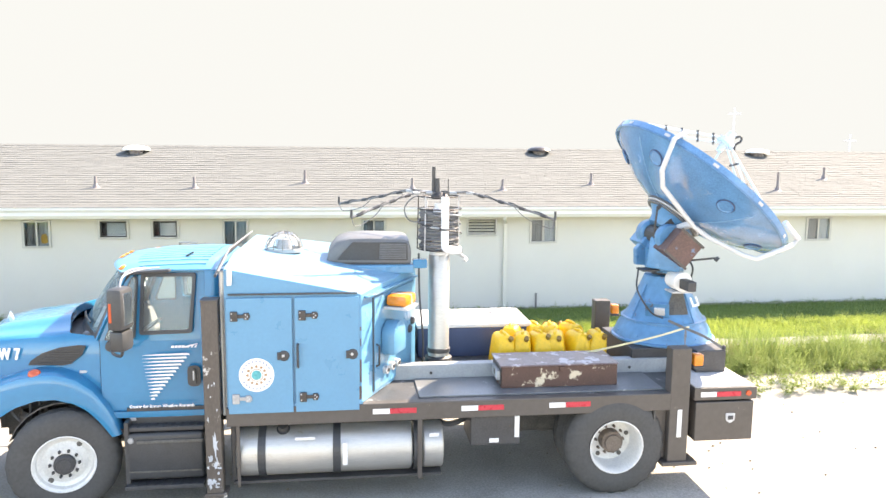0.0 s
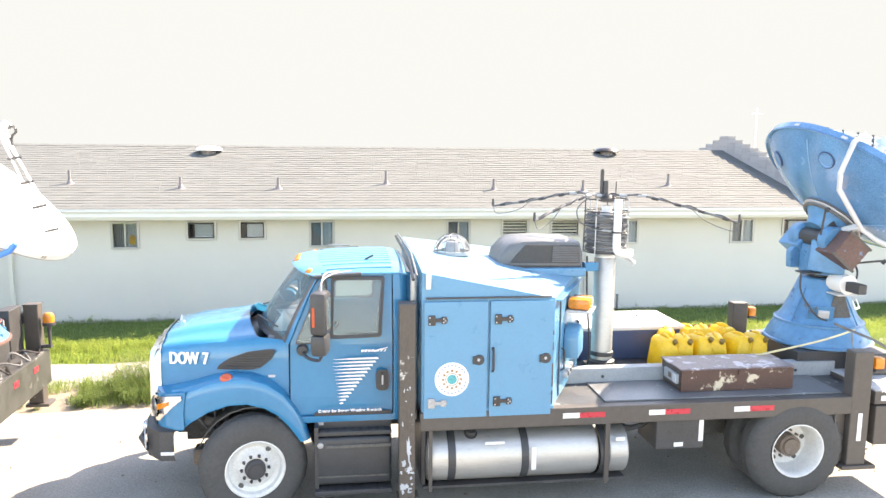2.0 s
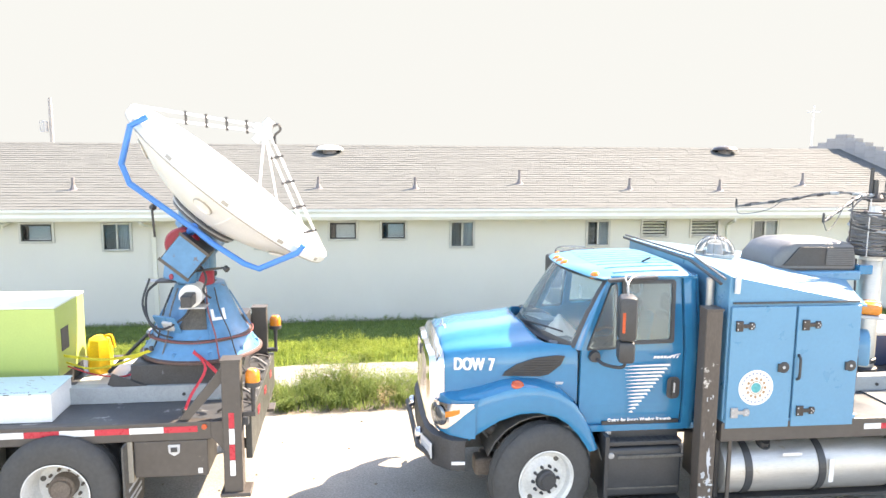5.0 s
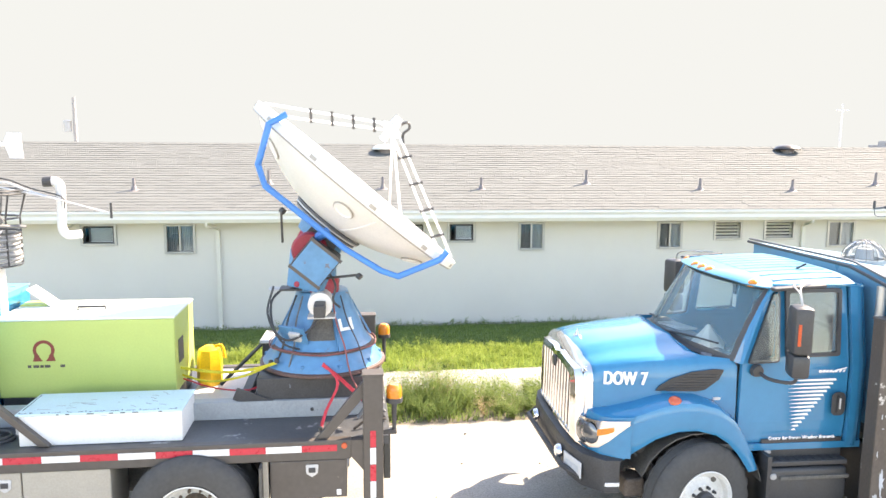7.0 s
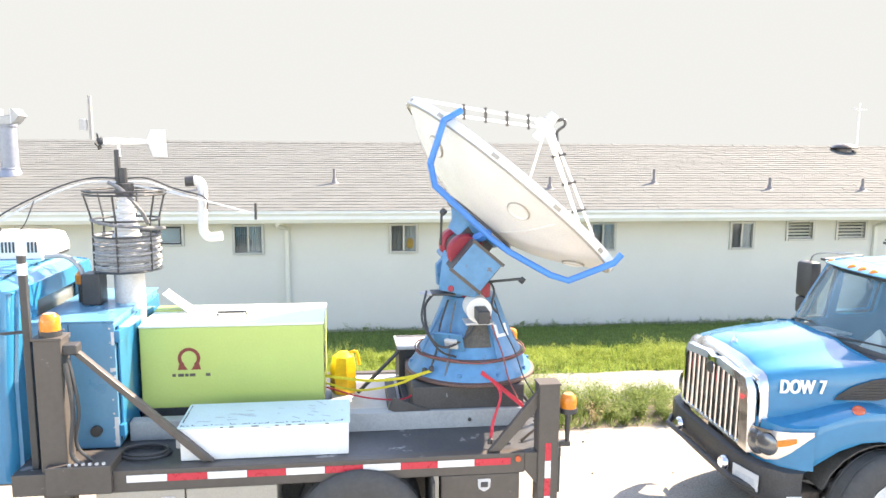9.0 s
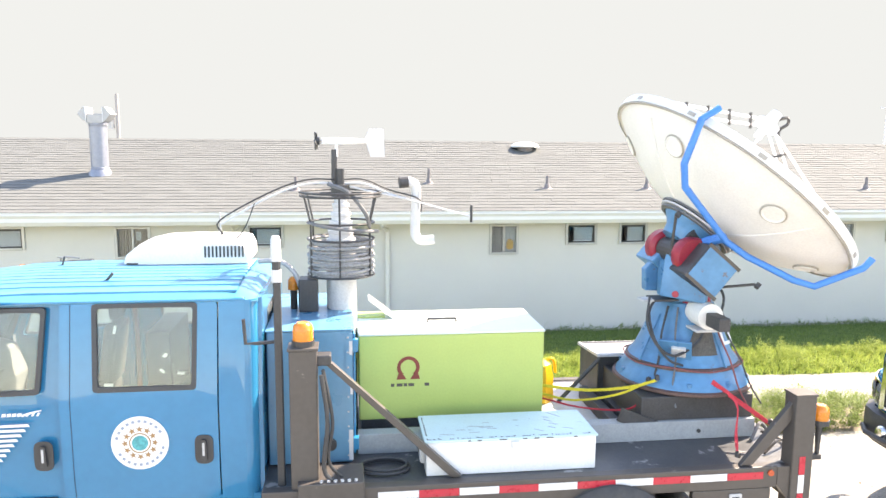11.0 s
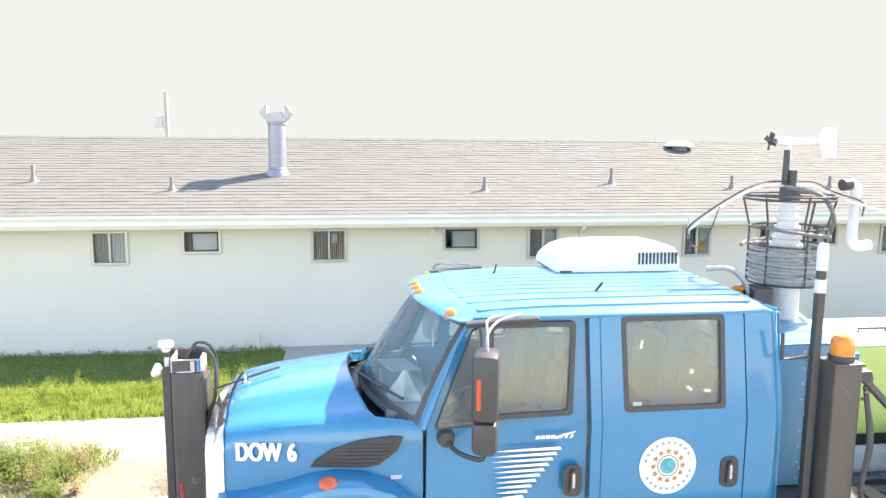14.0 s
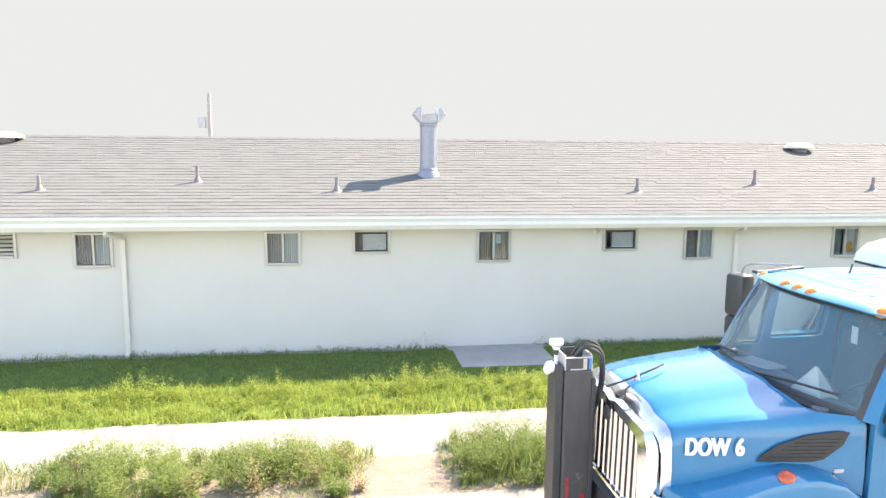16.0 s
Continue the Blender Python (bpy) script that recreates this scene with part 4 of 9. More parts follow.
def hood(truck):
    rows = []
    for x, crown, shoulder, mid in ((-3.775, 1.665, 1.60, 1.645), (-3.74, 1.735, 1.665, 1.715), (-3.66, 1.785, 1.70, 1.765), (-3.45, 1.83, 1.735, 1.81), (-3.1, 1.865, 1.765, 1.85), (-2.75, 1.90, 1.785, 1.885), (-2.42, 1.925, 1.79, 1.90)):
        h = hood_half(x)
        half = [(h + 0.005, 1.15), (h + 0.008, 1.40), (h, 1.52), (h - 0.012, shoulder - 0.07), (h - 0.04, shoulder - 0.015), (h - 0.10, shoulder + 0.012), (h - 0.20, shoulder + 0.018), (0.47, mid - 0.026), (0.40, mid + 0.004), (0.30, mid + 0.014), (0.15, crown)]
        full = [(-y, z) for y, z in half] + [(0, crown + 0.006)] + [(y, z) for y, z in half[::-1]]
        # the rear edge stops short of the glass and leaves the cowl open
        edge = lambda y: -2.392 if abs(y) > h - 0.09 else -2.87 + 0.22 * (y / h) ** 2
        rows.append([(min(x + 0.03 * (abs(y) / h) ** 2, edge(y)), y, z) for y, z in full])
    rows.append([(x, y, z - (0.09 if abs(y) < h - 0.09 else 0.0)) for x, y, z in rows[-1]])
    hd = part("hood", loft(rows), BLUE, truck, "glossy blue sloping hood", smooth=True)
    back = [tuple(Vector(p).lerp(Vector(q), 0.45)) for p, q in zip(rows[1], rows[2])]
    band = [[(x - 0.006, y * 1.014, z + 0.009) for x, y, z in row] for row in (rows[0], rows[1], back)]
    part("grille_hood_band", loft(band), CHROME, hd, "wide chrome band round the hood front", smooth=True)
    part("hood_ornament", lathe([(0.0, 0.09), (0.012, 0.06), (0.03, 0.02), (0.045, 0.0)], (-3.62, 0, 1.785), (0, 0, 1), 12), CHROME, hd)
    for s in (-1, 1):
        # side air intake
        poly = [(-3.12, 1.48), (-3.09, 1.525), (-2.98, 1.60), (-2.80, 1.665), (-2.60, 1.695), (-2.52, 1.69), (-2.56, 1.60), (-2.68, 1.50), (-2.76, 1.482)]
        lv = bmesh.new()
        lv.faces.new([lv.verts.new((x, s * (hood_half(x) + 0.010), z)) for x, z in poly])
        g = bmesh.ops.extrude_face_region(lv, geom=lv.faces[:])
        bmesh.ops.translate(lv, verts=[v for v in g["geom"] if isinstance(v, bmesh.types.BMVert)], vec=(0, s * 0.006, 0))
        it = part("air_intake", lv, LOUVRE, hd, "dark louvred hood air intake")
        for k in range(6):
            z = 1.505 + k * 0.026
            xa, xb = -3.07 + max(0, (z - 1.485)) * 1.55, -2.69 + (z - 1.505) * 0.93
            part("slat", rod((xa, s * (hood_half(xa) + 0.017), z), (xb, s * (hood_half(xb) + 0.017), z + 0.006), 0.006, seg=6), BLACK, it)
        part("badge", box(-2.60, -2.46, s * (0.905) - 0.006, s * 0.905 + 0.006, 1.40, 1.428, 0.004), LIGHT_STEEL, hd)
    # grille and chrome surround
    gr = part("grille", box(-3.80, -3.74, -0.60, 0.60, 0.98, 1.60, 0.01), UNDER, truck, "chrome grille with upright bars")
    outline = [(-0.70, 0.97), (-0.68, 1.30), (-0.665, 1.53), (-0.60, 1.64), (-0.12, 1.685), (0, 1.66), (0.12, 1.685), (0.60, 1.64), (0.665, 1.53), (0.68, 1.30), (0.70, 0.97)]
    inner = [(-0.57, 0.99), (-0.565, 1.30), (-0.555, 1.50), (-0.52, 1.56), (-0.12, 1.60), (0, 1.575), (0.12, 1.60), (0.52, 1.56), (0.555, 1.50), (0.565, 1.30), (0.57, 0.99)]
    part("grille_surround", loft([[(-3.76 + 0.04 * abs(y), y, z) for y, z in outline], [(-3.84 + 0.04 * abs(y), y * 0.97, z - 0.015) for y, z in outline], [(-3.84, y, z) for y, z in inner], [(-3.78, y, z) for y, z in inner]]), CHROME, gr, smooth=True)
    for k in range(11):
        y = -0.5 + k * 0.1
        part("grille_bar", rod((-3.825, y, 0.99), (-3.815, y, 1.585), 0.018, seg=8), CHROME, gr)
    part("grille_bar", rod((-3.82, -0.57, 1.0), (-3.82, 0.57, 1.0), 0.022, seg=8), CHROME, gr)
    part("grille_emblem", lathe([(0.0, 0.02), (0.05, 0.018), (0.062, 0.0)], (-3.845, 0, 1.54), (-1, 0, 0), 16), BLACK, gr)


def bumper(truck):
    path = [(-3.50, -1.06), (-3.64, -1.05), (-3.80, -0.88), (-3.86, -0.66), (-3.88, -0.3), (-3.88, 0.3), (-3.86, 0.66), (-3.80, 0.88), (-3.64, 1.05), (-3.50, 1.06)]
    rows = [[(x + d, y * (1 - e), z) for x, y in path] for d, e, z in ((0.05, 0.05, 0.60), (0.0, 0.0, 0.62), (-0.01, 0.0, 0.66), (-0.01, 0.0, 0.88), (0.0, 0.0, 0.92), (0.06, 0.06, 0.94))]
    bp = part("bumper", loft(rows), BLACK_STEEL, truck, "black steel front bumper", smooth=True)
    part("guard", tube([(-3.80, -0.9, 0.70), (-3.93, -0.66, 0.72), (-3.95, 0.66, 0.72), (-3.80, 0.9, 0.70)], 0.028, 8), BLACK_STEEL, bp)
    for s in (-1, 1):
        part("fog_lamp", lathe([(0.0, 0.05), (0.05, 0.045), (0.065, 0.03), (0.07, 0.0), (0.04, -0.03)], (-3.90, s * 0.48, 0.78), (-1, 0, 0.05), 20), CHROME, bp, "round fog lamp", smooth=True)
    part("reflector", moved(box(-0.065, 0.065, -0.004, 0.004, -0.016, 0.016), pose(-3.575, -1.064, 0.70, 0, 0, -4)), TAPE_WHITE, bp)
    pl = part("plate", moved(box(-0.15, 0.15, -0.006, 0.006, -0.075, 0.075, 0.003), pose(-3.858, -0.77, 0.77, 0, 0, -75)), BAND_GREY, bp, "white plate with plain bars")
    part("plate_mark", moved(box(-0.11, 0.11, -0.009, -0.006, -0.028, 0.028), pose(-3.858, -0.77, 0.765, 0, 0, -75)), PALE_GREY, pl)


def windshield(truck):
    def at(u, v):
        y0, y1 = 0.92 * u, 0.86 * u
        x0, x1 = -2.76 + 0.34 * u * u, -2.33 + 0.24 * u * u
        z0, z1 = 1.83 - 0.07 * u * u, 2.455 - 0.02 * u * u
        return (x0 + (x1 - x0) * v - 0.02 * math.sin(math.pi * v), y0 + (y1 - y0) * v, z0 + (z1 - z0) * v)
    us = [k / 12 for k in range(-12, 13)]
    ws = part("windshield", loft([[at(u * 0.95, v) for u in us] for v in (0.05, 0.2, 0.4, 0.6, 0.8, 0.95)]), SHIELD, truck, "wide curved windshield", smooth=True)
    ws.visible_shadow = False
    fr = bmesh.new()
    for s in (-1, 1):
        fr = loft([[at(s * a, v) for a in (0.94, 1.0)] for v in (0.0, 0.25, 0.5, 0.75, 1.0)], thick=0.03, bm=fr)
    fr = loft([[at(u * 0.95, v) for u in us] for v in (0.0, 0.06)], thick=0.02, bm=fr)
    fr = loft([[at(u * 0.95, v) for u in us] for v in (0.945, 1.0)], thick=0.02, bm=fr)
    part("windshield_seal", fr, BLACK, ws)
    cowl = loft([[(x - 0.03, y * 1.0, z - 0.03) for x, y, z in [at(u * 0.93, 0) for u in us]], [(x + 0.02, y, z + 0.012) for x, y, z in [at(u * 0.93, 0) for u in us]]], thick=0.02)
    floor_rows = [[(-2.95 + 0.22 * u * u, 0.84 * u, 1.745 - 0.05 * u * u) for u in us], [(p[0] + 0.03, p[1] * 0.99, 1.70 - 0.05 * (p[1] / 0.92) ** 2) for p in [at(u, 0) for u in us]], [(p[0] + 0.02, p[1] * 0.99, p[2] + 0.01) for p in [at(u, 0) for u in us]]]
    part("cowl_tray", loft(floor_rows, thick=0.008), BLACK, truck)
    part("cowl", cowl, BLACK, truck, "black cowl panel under the windshield")
    wp = bmesh.new()
    for u0, u1 in ((-0.1, -0.85), (0.85, 0.15)):
        a, c = Vector(at(u0, 0.02)), Vector(at(u1, 0.14))
        off = Vector((-0.04, 0, 0.025))
        wp = tube([a + off, (a + c) / 2 + off * 1.5, c + off], 0.010, 6, bm=wp, steps=4)
    part("wiper", wp, BLACK, ws)
    for s in (-1, 1):
        rows = []
        for v in (0.0, 0.25, 0.5, 0.75, 1.0):
            a = Vector(at(s * 0.99, v))
            h = cab_half(a.z)
            xo = -2.38 + (a.z - 1.78) * 0.42
            rows.append([(a.x, a.y, a.z), (a.x + 0.015, s * (abs(a.y) + 0.35 * (h - abs(a.y)) + 0.03), a.z), (xo, s * (h - 0.004), a.z), (xo + 0.02, s * (h - 0.05), a.z)])
        part("pillar", loft(rows), BLUE, truck, smooth=True)


def cab_roof(truck, rear):
    us = [k / 14 for k in range(-14, 15)]
    prof = lambda u: 2.452 + 0.083 * (1 - abs(u) ** 4) * (1 - 0.12 * u * u)
    drops = ((0.0, -0.07), (0.03, -0.05), (0.12, -0.035), (0.35, -0.014), (0.7, -0.002))
    fall = lambda d: next((a[1] + (c[1] - a[1]) * (d - a[0]) / (c[0] - a[0]) for a, c in zip(drops, drops[1:]) if a[0] <= d <= c[0]), 0.0)
    wid = lambda u: 0.885 * math.copysign(abs(u) ** 0.82, u)
    rows = []
    span = rear + 2.40
    for f, dz, sh in [(d / span, z, 1.0) for d, z in drops] + [(0.75, 0.0, 1.0), (0.90, -0.004, 1.0), (0.95, -0.018, 0.995), (0.98, -0.042, 0.985), (1.0, -0.085, 0.97)]:
        row = []
        for u in us:
            xf = -2.40 + 0.26 * u * u
            row.append((xf + (rear - xf) * f, wid(u) * sh, max(prof(u) + dz, 2.44)))
        rows.append(row)
    rf = part("roof", loft(rows, thick=0.012), BLUE_ROOF, truck, "ribbed blue cab roof", smooth=True)
    for k in range(11):
        y = -0.70 + k * 0.14
        u = math.copysign((abs(y) / 0.885) ** (1 / 0.82), y)
        z = prof(u)
        x0 = -2.12 + 0.2 * u * u
        x1 = rear - 0.16
        strip = []
        for q in range(9):
            x = x0 + (x1 - x0) * q / 8
            zz = z - 0.003 + fall(x + 2.40 - 0.26 * u * u)
            tilt = (prof(u + 0.03) - prof(u - 0.03)) / 0.06 * 0.6
            strip.append([(x, y + dy, zz + dh + tilt * dy) for dy, dh in ((-0.063, -0.006), (-0.056, 0.006), (0.056, 0.006), (0.063, -0.006))])
        part("rib", loft(strip, close=True), BLUE_ROOF, rf, smooth=True)
    for y in (-0.72, -0.16, 0.0, 0.16, 0.72):
        u = math.copysign((abs(y) / 0.885) ** (1 / 0.82), y)
        xf = -2.40 + 0.26 * u * u
        lens = lathe([(0.0, 0.024), (0.03, 0.02), (0.045, 0.008), (0.05, 0.0)], (xf + 0.05, y, prof(u) - 0.052), (-0.6, 0.4 * u, 0.8), 16)
        part("clearance_lamp", lens, AMBER, rf, "amber roof clearance lamp", smooth=True)
    if rear < -1:
        part("antenna_base", tube([(-1.62, -0.45, 2.51), (-1.60, -0.45, 2.535), (-1.52, -0.47, 2.58)], 0.010, 6), BLACK, rf)
    return rf


def door(truck, x0, x1, side, front):
    """A cab door with its window opening, glass, seal and handle."""
    lean = 0.42
    if front:
        outer = [(x0, 1.0), (x1, 1.0), (x1, 1.8), (x1 + 0.0, 2.44), (x0 + 0.30, 2.44), (x0 + 0.01, 1.78)]
        panes = [[(-1.96, 1.825), (x1 - 0.13, 1.835), (x1 - 0.09, 2.405), (-1.945, 2.405)], [(-2.31, 1.77), (-2.04, 1.78), (-2.015, 2.33), (-2.03, 2.395), (-2.06, 2.375)]]
    else:
        outer = [(x0, 1.0), (x1, 1.0), (x1, 1.8), (x1, 2.44), (x0, 2.44), (x0, 1.8)]
        panes = [[(x0 + 0.245, 1.835), (x1 - 0.165, 1.835), (x1 - 0.155, 2.425), (x0 + 0.235, 2.425)]]
    panes = [rounded(p, 0.03) for p in panes]
    d = part("door", side_sheet(rounded(outer, 0.02, 2), panes, side, 0.045), BLUE, truck, "glossy blue cab door", smooth=True)
    for p in panes:
        cx, cz = sum(q[0] for q in p) / len(p), sum(q[1] for q in p) / len(p)
        big = [(cx + (x - cx) * (1 + 0.016 / max(0.05, abs(x - cx))) if abs(x - cx) > 0.02 else x, cz + (z - cz) * (1 + 0.016 / max(0.05, abs(z - cz))) if abs(z - cz) > 0.02 else z) for x, z in p]
        sml = [(cx + (x - cx) * (1 - 0.016 / max(0.05, abs(x - cx))) if abs(x - cx) > 0.02 else x, cz + (z - cz) * (1 - 0.016 / max(0.05, abs(z - cz))) if abs(z - cz) > 0.02 else z) for x, z in p]
        part("window_seal", side_sheet(big, [sml], side, 0.03, 0.006), BLACK, d)
        pane = part("window", on_side(p, side, -0.015, 0.005), PANE, d, "clear side window")
        pane.visible_shadow = False
    hx = x1 - 0.105
    part("handle_recess", side_sheet(rounded([(hx - 0.065, 1.26), (hx + 0.065, 1.26), (hx + 0.065, 1.48), (hx - 0.065, 1.48)], 0.055, 5), [], side, 0.006, 0.008), BLACK, d)
    part("handle", side_sheet(rounded([(hx - 0.024, 1.29), (hx + 0.024, 1.29), (hx + 0.018, 1.45), (hx - 0.018, 1.45)], 0.015), [], side, 0.02, 0.03), BLACK_STEEL, d, "black pull handle", smooth=True)
    part("handle_lock", side_sheet(rounded([(hx - 0.008, 1.33), (hx + 0.008, 1.33), (hx + 0.008, 1.43), (hx - 0.008, 1.43)], 0.006), [], side, 0.004, 0.033), LIGHT_STEEL, d)
    if not front and side < 0:
        for px, pz, w_, h_, tilt in ((x0 + 0.33, 1.86, 0.05, 0.022, 5), (x0 + 0.72, 2.06, 0.022, 0.03, 40), (x0 + 0.70, 1.95, 0.018, 0.035, -50), (x0 + 0.83, 1.93, 0.04, 0.016, 8), (x0 + 0.37, 2.25, 0.016, 0.05, 12)):
            part("sticker", moved(box(-0.6 * w_, 0.6 * w_, -0.001, 0.001, -0.6 * h_, 0.6 * h_), pose(px, side * (cab_half(pz) - 0.028), pz, -10, tilt)), PAPER, d, "small white paper stuck inside the window")
    return d


def tornado(d, side):
    """White funnel of tapering bars on the door."""
    n = 14
    for k in range(n):
        f = k / (n - 1)
        z = 1.605 - 0.465 * f
        x1 = -1.485 - 0.36 * f
        w = 0.43 * (1 - f) + 0.045
        part("decal_bar", on_side([(x1 - w, z - 0.006), (x1 - w * 0.6, z - 0.011), (x1, z - 0.011), (x1 - 0.012, z + 0.009), (x1 - w * 0.6, z + 0.004)], side, 0.006, 0.003), VINYL, d)


def cab(truck, rear, number, crew):
    """The cab common to both trucks; rear is the back wall's x."""
    hood(truck)
    bumper(truck)
    for s in (-1, 1):
        fender(truck, s)
        mirror(truck, s)
    windshield(truck)
    cab_roof(truck, rear)
    doors = [(-2.38, -1.345, True)] if not crew else [(-2.38, -1.30, True), (-1.285, -0.195, False)]
    for s in (-1, 1):
        for x0, x1, front in doors:
            d = door(truck, x0, x1, s, front)
            if front:
                tornado(d, s)
                for k in range(4):
                    part("badge", prism([(-1.665 + 0.034 * k, 1.672), (-1.638 + 0.034 * k, 1.674), (-1.634 + 0.034 * k, 1.696), (-1.661 + 0.034 * k, 1.694)], s * 1.016 - 0.002, s * 1.016 + 0.002), VINYL, d, "white plain badge mark")
                part("badge", prism([(-1.53, 1.668), (-1.49, 1.682), (-1.40, 1.708), (-1.395, 1.716), (-1.48, 1.70), (-1.535, 1.682)], s * 1.016 - 0.002, s * 1.016 + 0.002), VINYL, d, "white slanted badge stroke")
                for k in range(3):
                    part("badge", prism([(-1.505 + 0.035 * k, 1.672), (-1.49 + 0.035 * k, 1.672), (-1.478 + 0.035 * k, 1.695), (-1.493 + 0.035 * k, 1.695)], s * 1.0165 - 0.0025, s * 1.0165 + 0.0025), VINYL, d, "white slanted badge stroke")
                if not crew and s < 0:
                    lettering("text", "Center for Severe Weather Research", 0.041, pose(-2.10, -1.0095, 1.045, 90), VINYL, d, "white lettering Center for Severe Weather Research", 0.0018)
        part("side_panel", side_sheet([(doors[-1][1] + 0.01, 0.98), (rear - 0.09, 0.98), (rear - 0.09, 1.8), (rear - 0.09, 2.452), (doors[-1][1] + 0.01, 2.452)], [], s, 0.045), BLUE, truck, smooth=True)
        corner = [[(rear - 0.09 + 0.09 * math.sin(g), s * (cab_half(z) - 0.09 + 0.09 * math.cos(g)), z) for g in [math.pi / 2 * j / 6 for j in range(7)]] for z in (0.95, 1.2, BELT, 2.1, 2.40, 2.452)]
        part("corner_panel", loft(corner, thick=0.006), BLUE, truck, smooth=True)
        part("header", side_sheet([(-2.06, 2.445), (rear - 0.09, 2.445), (rear - 0.09, 2.46), (-2.06, 2.46)], [], s, 0.05), BLUE, truck)
        part("sill", side_sheet([(-2.38, 0.93), (rear, 0.93), (rear, 0.995), (-2.38, 0.995)], [], s, 0.08, -0.01), BLUE, truck)
        for x0, x1, front in doors[1:]:
            part("jamb", side_sheet([(x0 - 0.06, 0.99), (x0 + 0.03, 0.99), (x0 + 0.03, 2.45), (x0 - 0.06, 2.45)], [], s, 0.02, -0.05), UNDER, truck)
    bk = pierced([(-0.93, 0.93), (0.93, 0.93), (0.93, 1.74), (0.80, 2.45), (-0.80, 2.45), (-0.93, 1.74)], [[(-0.5, 1.85), (0.5, 1.85), (0.48, 2.3), (-0.48, 2.3)]])
    bmesh.ops.solidify(bk, geom=bk.faces[:] + bk.edges[:] + bk.verts[:], thickness=0.04)
    part("back_wall", moved(bk, pose(rear - 0.012, 0, 0, 0, 0, 90)), BLUE, truck)
    rw = part("rear_window", box(rear - 0.03, rear - 0.025, -0.5, 0.5, 1.85, 2.3), PANE, truck)
    rw.visible_shadow = False
    part("cab_floor", box(-2.6, rear - 0.05, -0.95, 0.95, 0.93, 0.99), TRIM_GREY, truck)
    part("headliner", box(-2.0, rear - 0.06, -0.82, 0.82, 2.43, 2.445), TRIM_GREY, truck)
    dash = part("dashboard", prism([(-2.62, 1.2), (-2.25, 1.2), (-2.2, 1.5), (-2.28, 1.75), (-2.4, 1.80), (-2.62, 1.78)], -0.74, 0.74, 0.02), PLASTIC_GREY, truck)
    part("sun_tag", box(-2.29, -2.285, -0.62, -0.56, 2.20, 2.32), PAPER, dash)
    part("steering_wheel", moved(tube([(0.22 * math.cos(2 * math.pi * k / 24), 0.22 * math.sin(2 * math.pi * k / 24), 0) for k in range(25)], 0.015, 8), pose(-2.08, -0.48, 1.72, 0, -35)), BLACK, dash)
    part("steering_column", rod((-2.3, -0.48, 1.6), (-2.08, -0.48, 1.72), 0.03), BLACK, dash)
    part("crumpled_cloth", moved(lathe([(0.17, 0.0), (0.12, 0.07), (0.07, 0.13), (0.015, 0.21), (0.0, 0.21)], seg=7), pose(-2.44, -0.42, 1.79, 8, -10, 20)), PAPER, dash, "crumpled white cloth on the dashboard")
    part("papers", moved(box(-0.12, 0.12, -0.16, 0.16, 0, 0.02), pose(-2.46, 0.25, 1.80, 0, 6, 20)), PAPER, dash)
    seats = [(-1.62, -0.5), (-1.62, 0.5)] + ([(-0.55, -0.45), (-0.55, 0.45)] if crew else [])
    for x, y in seats:
        st = part("seat", box(x - 0.22, x + 0.26, y - 0.24, y + 0.24, 1.28, 1.44, 0.05), SEAT, truck, "dark cloth cab seat")
        part("backrest", moved(box(-0.06, 0.06, -0.23, 0.23, 0, 0.58, 0.05), pose(x + 0.22, y, 1.42, 0, 8)), SEAT, st)
        part("headrest", box(x + 0.26, x + 0.35, y - 0.13, y + 0.13, 2.02, 2.2, 0.035), SEAT, st)
        part("seat_base", box(x - 0.18, x + 0.2, y - 0.2, y + 0.2, 0.99, 1.28), BLACK, st)
    if crew:
        rk = part("equipment_rack", box(-0.95, -0.75, 0.0, 0.75, 1.0, 2.0, 0.01), BLACK, truck, "dark equipment rack inside the cab")
        part("screen", box(-0.96, -0.952, 0.08, 0.4, 1.7, 1.92), NAVY, rk)
        for y in (-1, 1):
            part("pillar_seam", side_sheet([(-1.214, 1.0), (-1.208, 1.0), (-1.208, 1.8), (-1.208, 2.44), (-1.214, 2.44), (-1.214, 1.8)], [], y, 0.003, 0.0015), SEAM, truck)
        part("cab_antenna", tube([(-1.14, -0.45, 2.52), (-1.09, -0.45, 2.53), (-1.04, -0.45, 2.59)], 0.011, 6), BLACK, truck)
        part("cab_antenna", tube([(-1.72, 0.30, 2.525), (-1.68, 0.30, 2.535), (-1.66, 0.30, 2.61)], 0.009, 6), BLACK, truck)
    # number on both hood sides
    ang = math.degrees(math.atan(0.148))
    for s in (-1, 1):
        x = (-3.60 if crew else -3.59) if s < 0 else -3.16
        m = pose(x, s * (hood_half(x) + 0.016), 1.522 if crew else 1.535, 90, 0, -ang if s < 0 else 180 + ang)
        lettering("fleet_number", "DOW " + number, 0.172, m, VINYL, truck, "white lettering DOW " + number, 0.002, 0.66, 0.009)
    # chassis
    part("frame_rail", box(-3.6, 4.3, -0.46, -0.38, 0.68, 0.93), UNDER, truck)
    part("frame_rail", box(-3.6, 4.3, 0.38, 0.46, 0.68, 0.93), UNDER, truck)
    part("engine", box(-3.5, -2.5, -0.36, 0.36, 0.55, 1.3, 0.05), UNDER, truck)
    part("axle", rod((-2.69, -0.9, 0.5), (-2.69, 0.9, 0.5), 0.06), UNDER, truck)
    part("spring", box(-3.2, -2.2, -0.52, -0.44, 0.58, 0.66, 0.02), UNDER, truck)


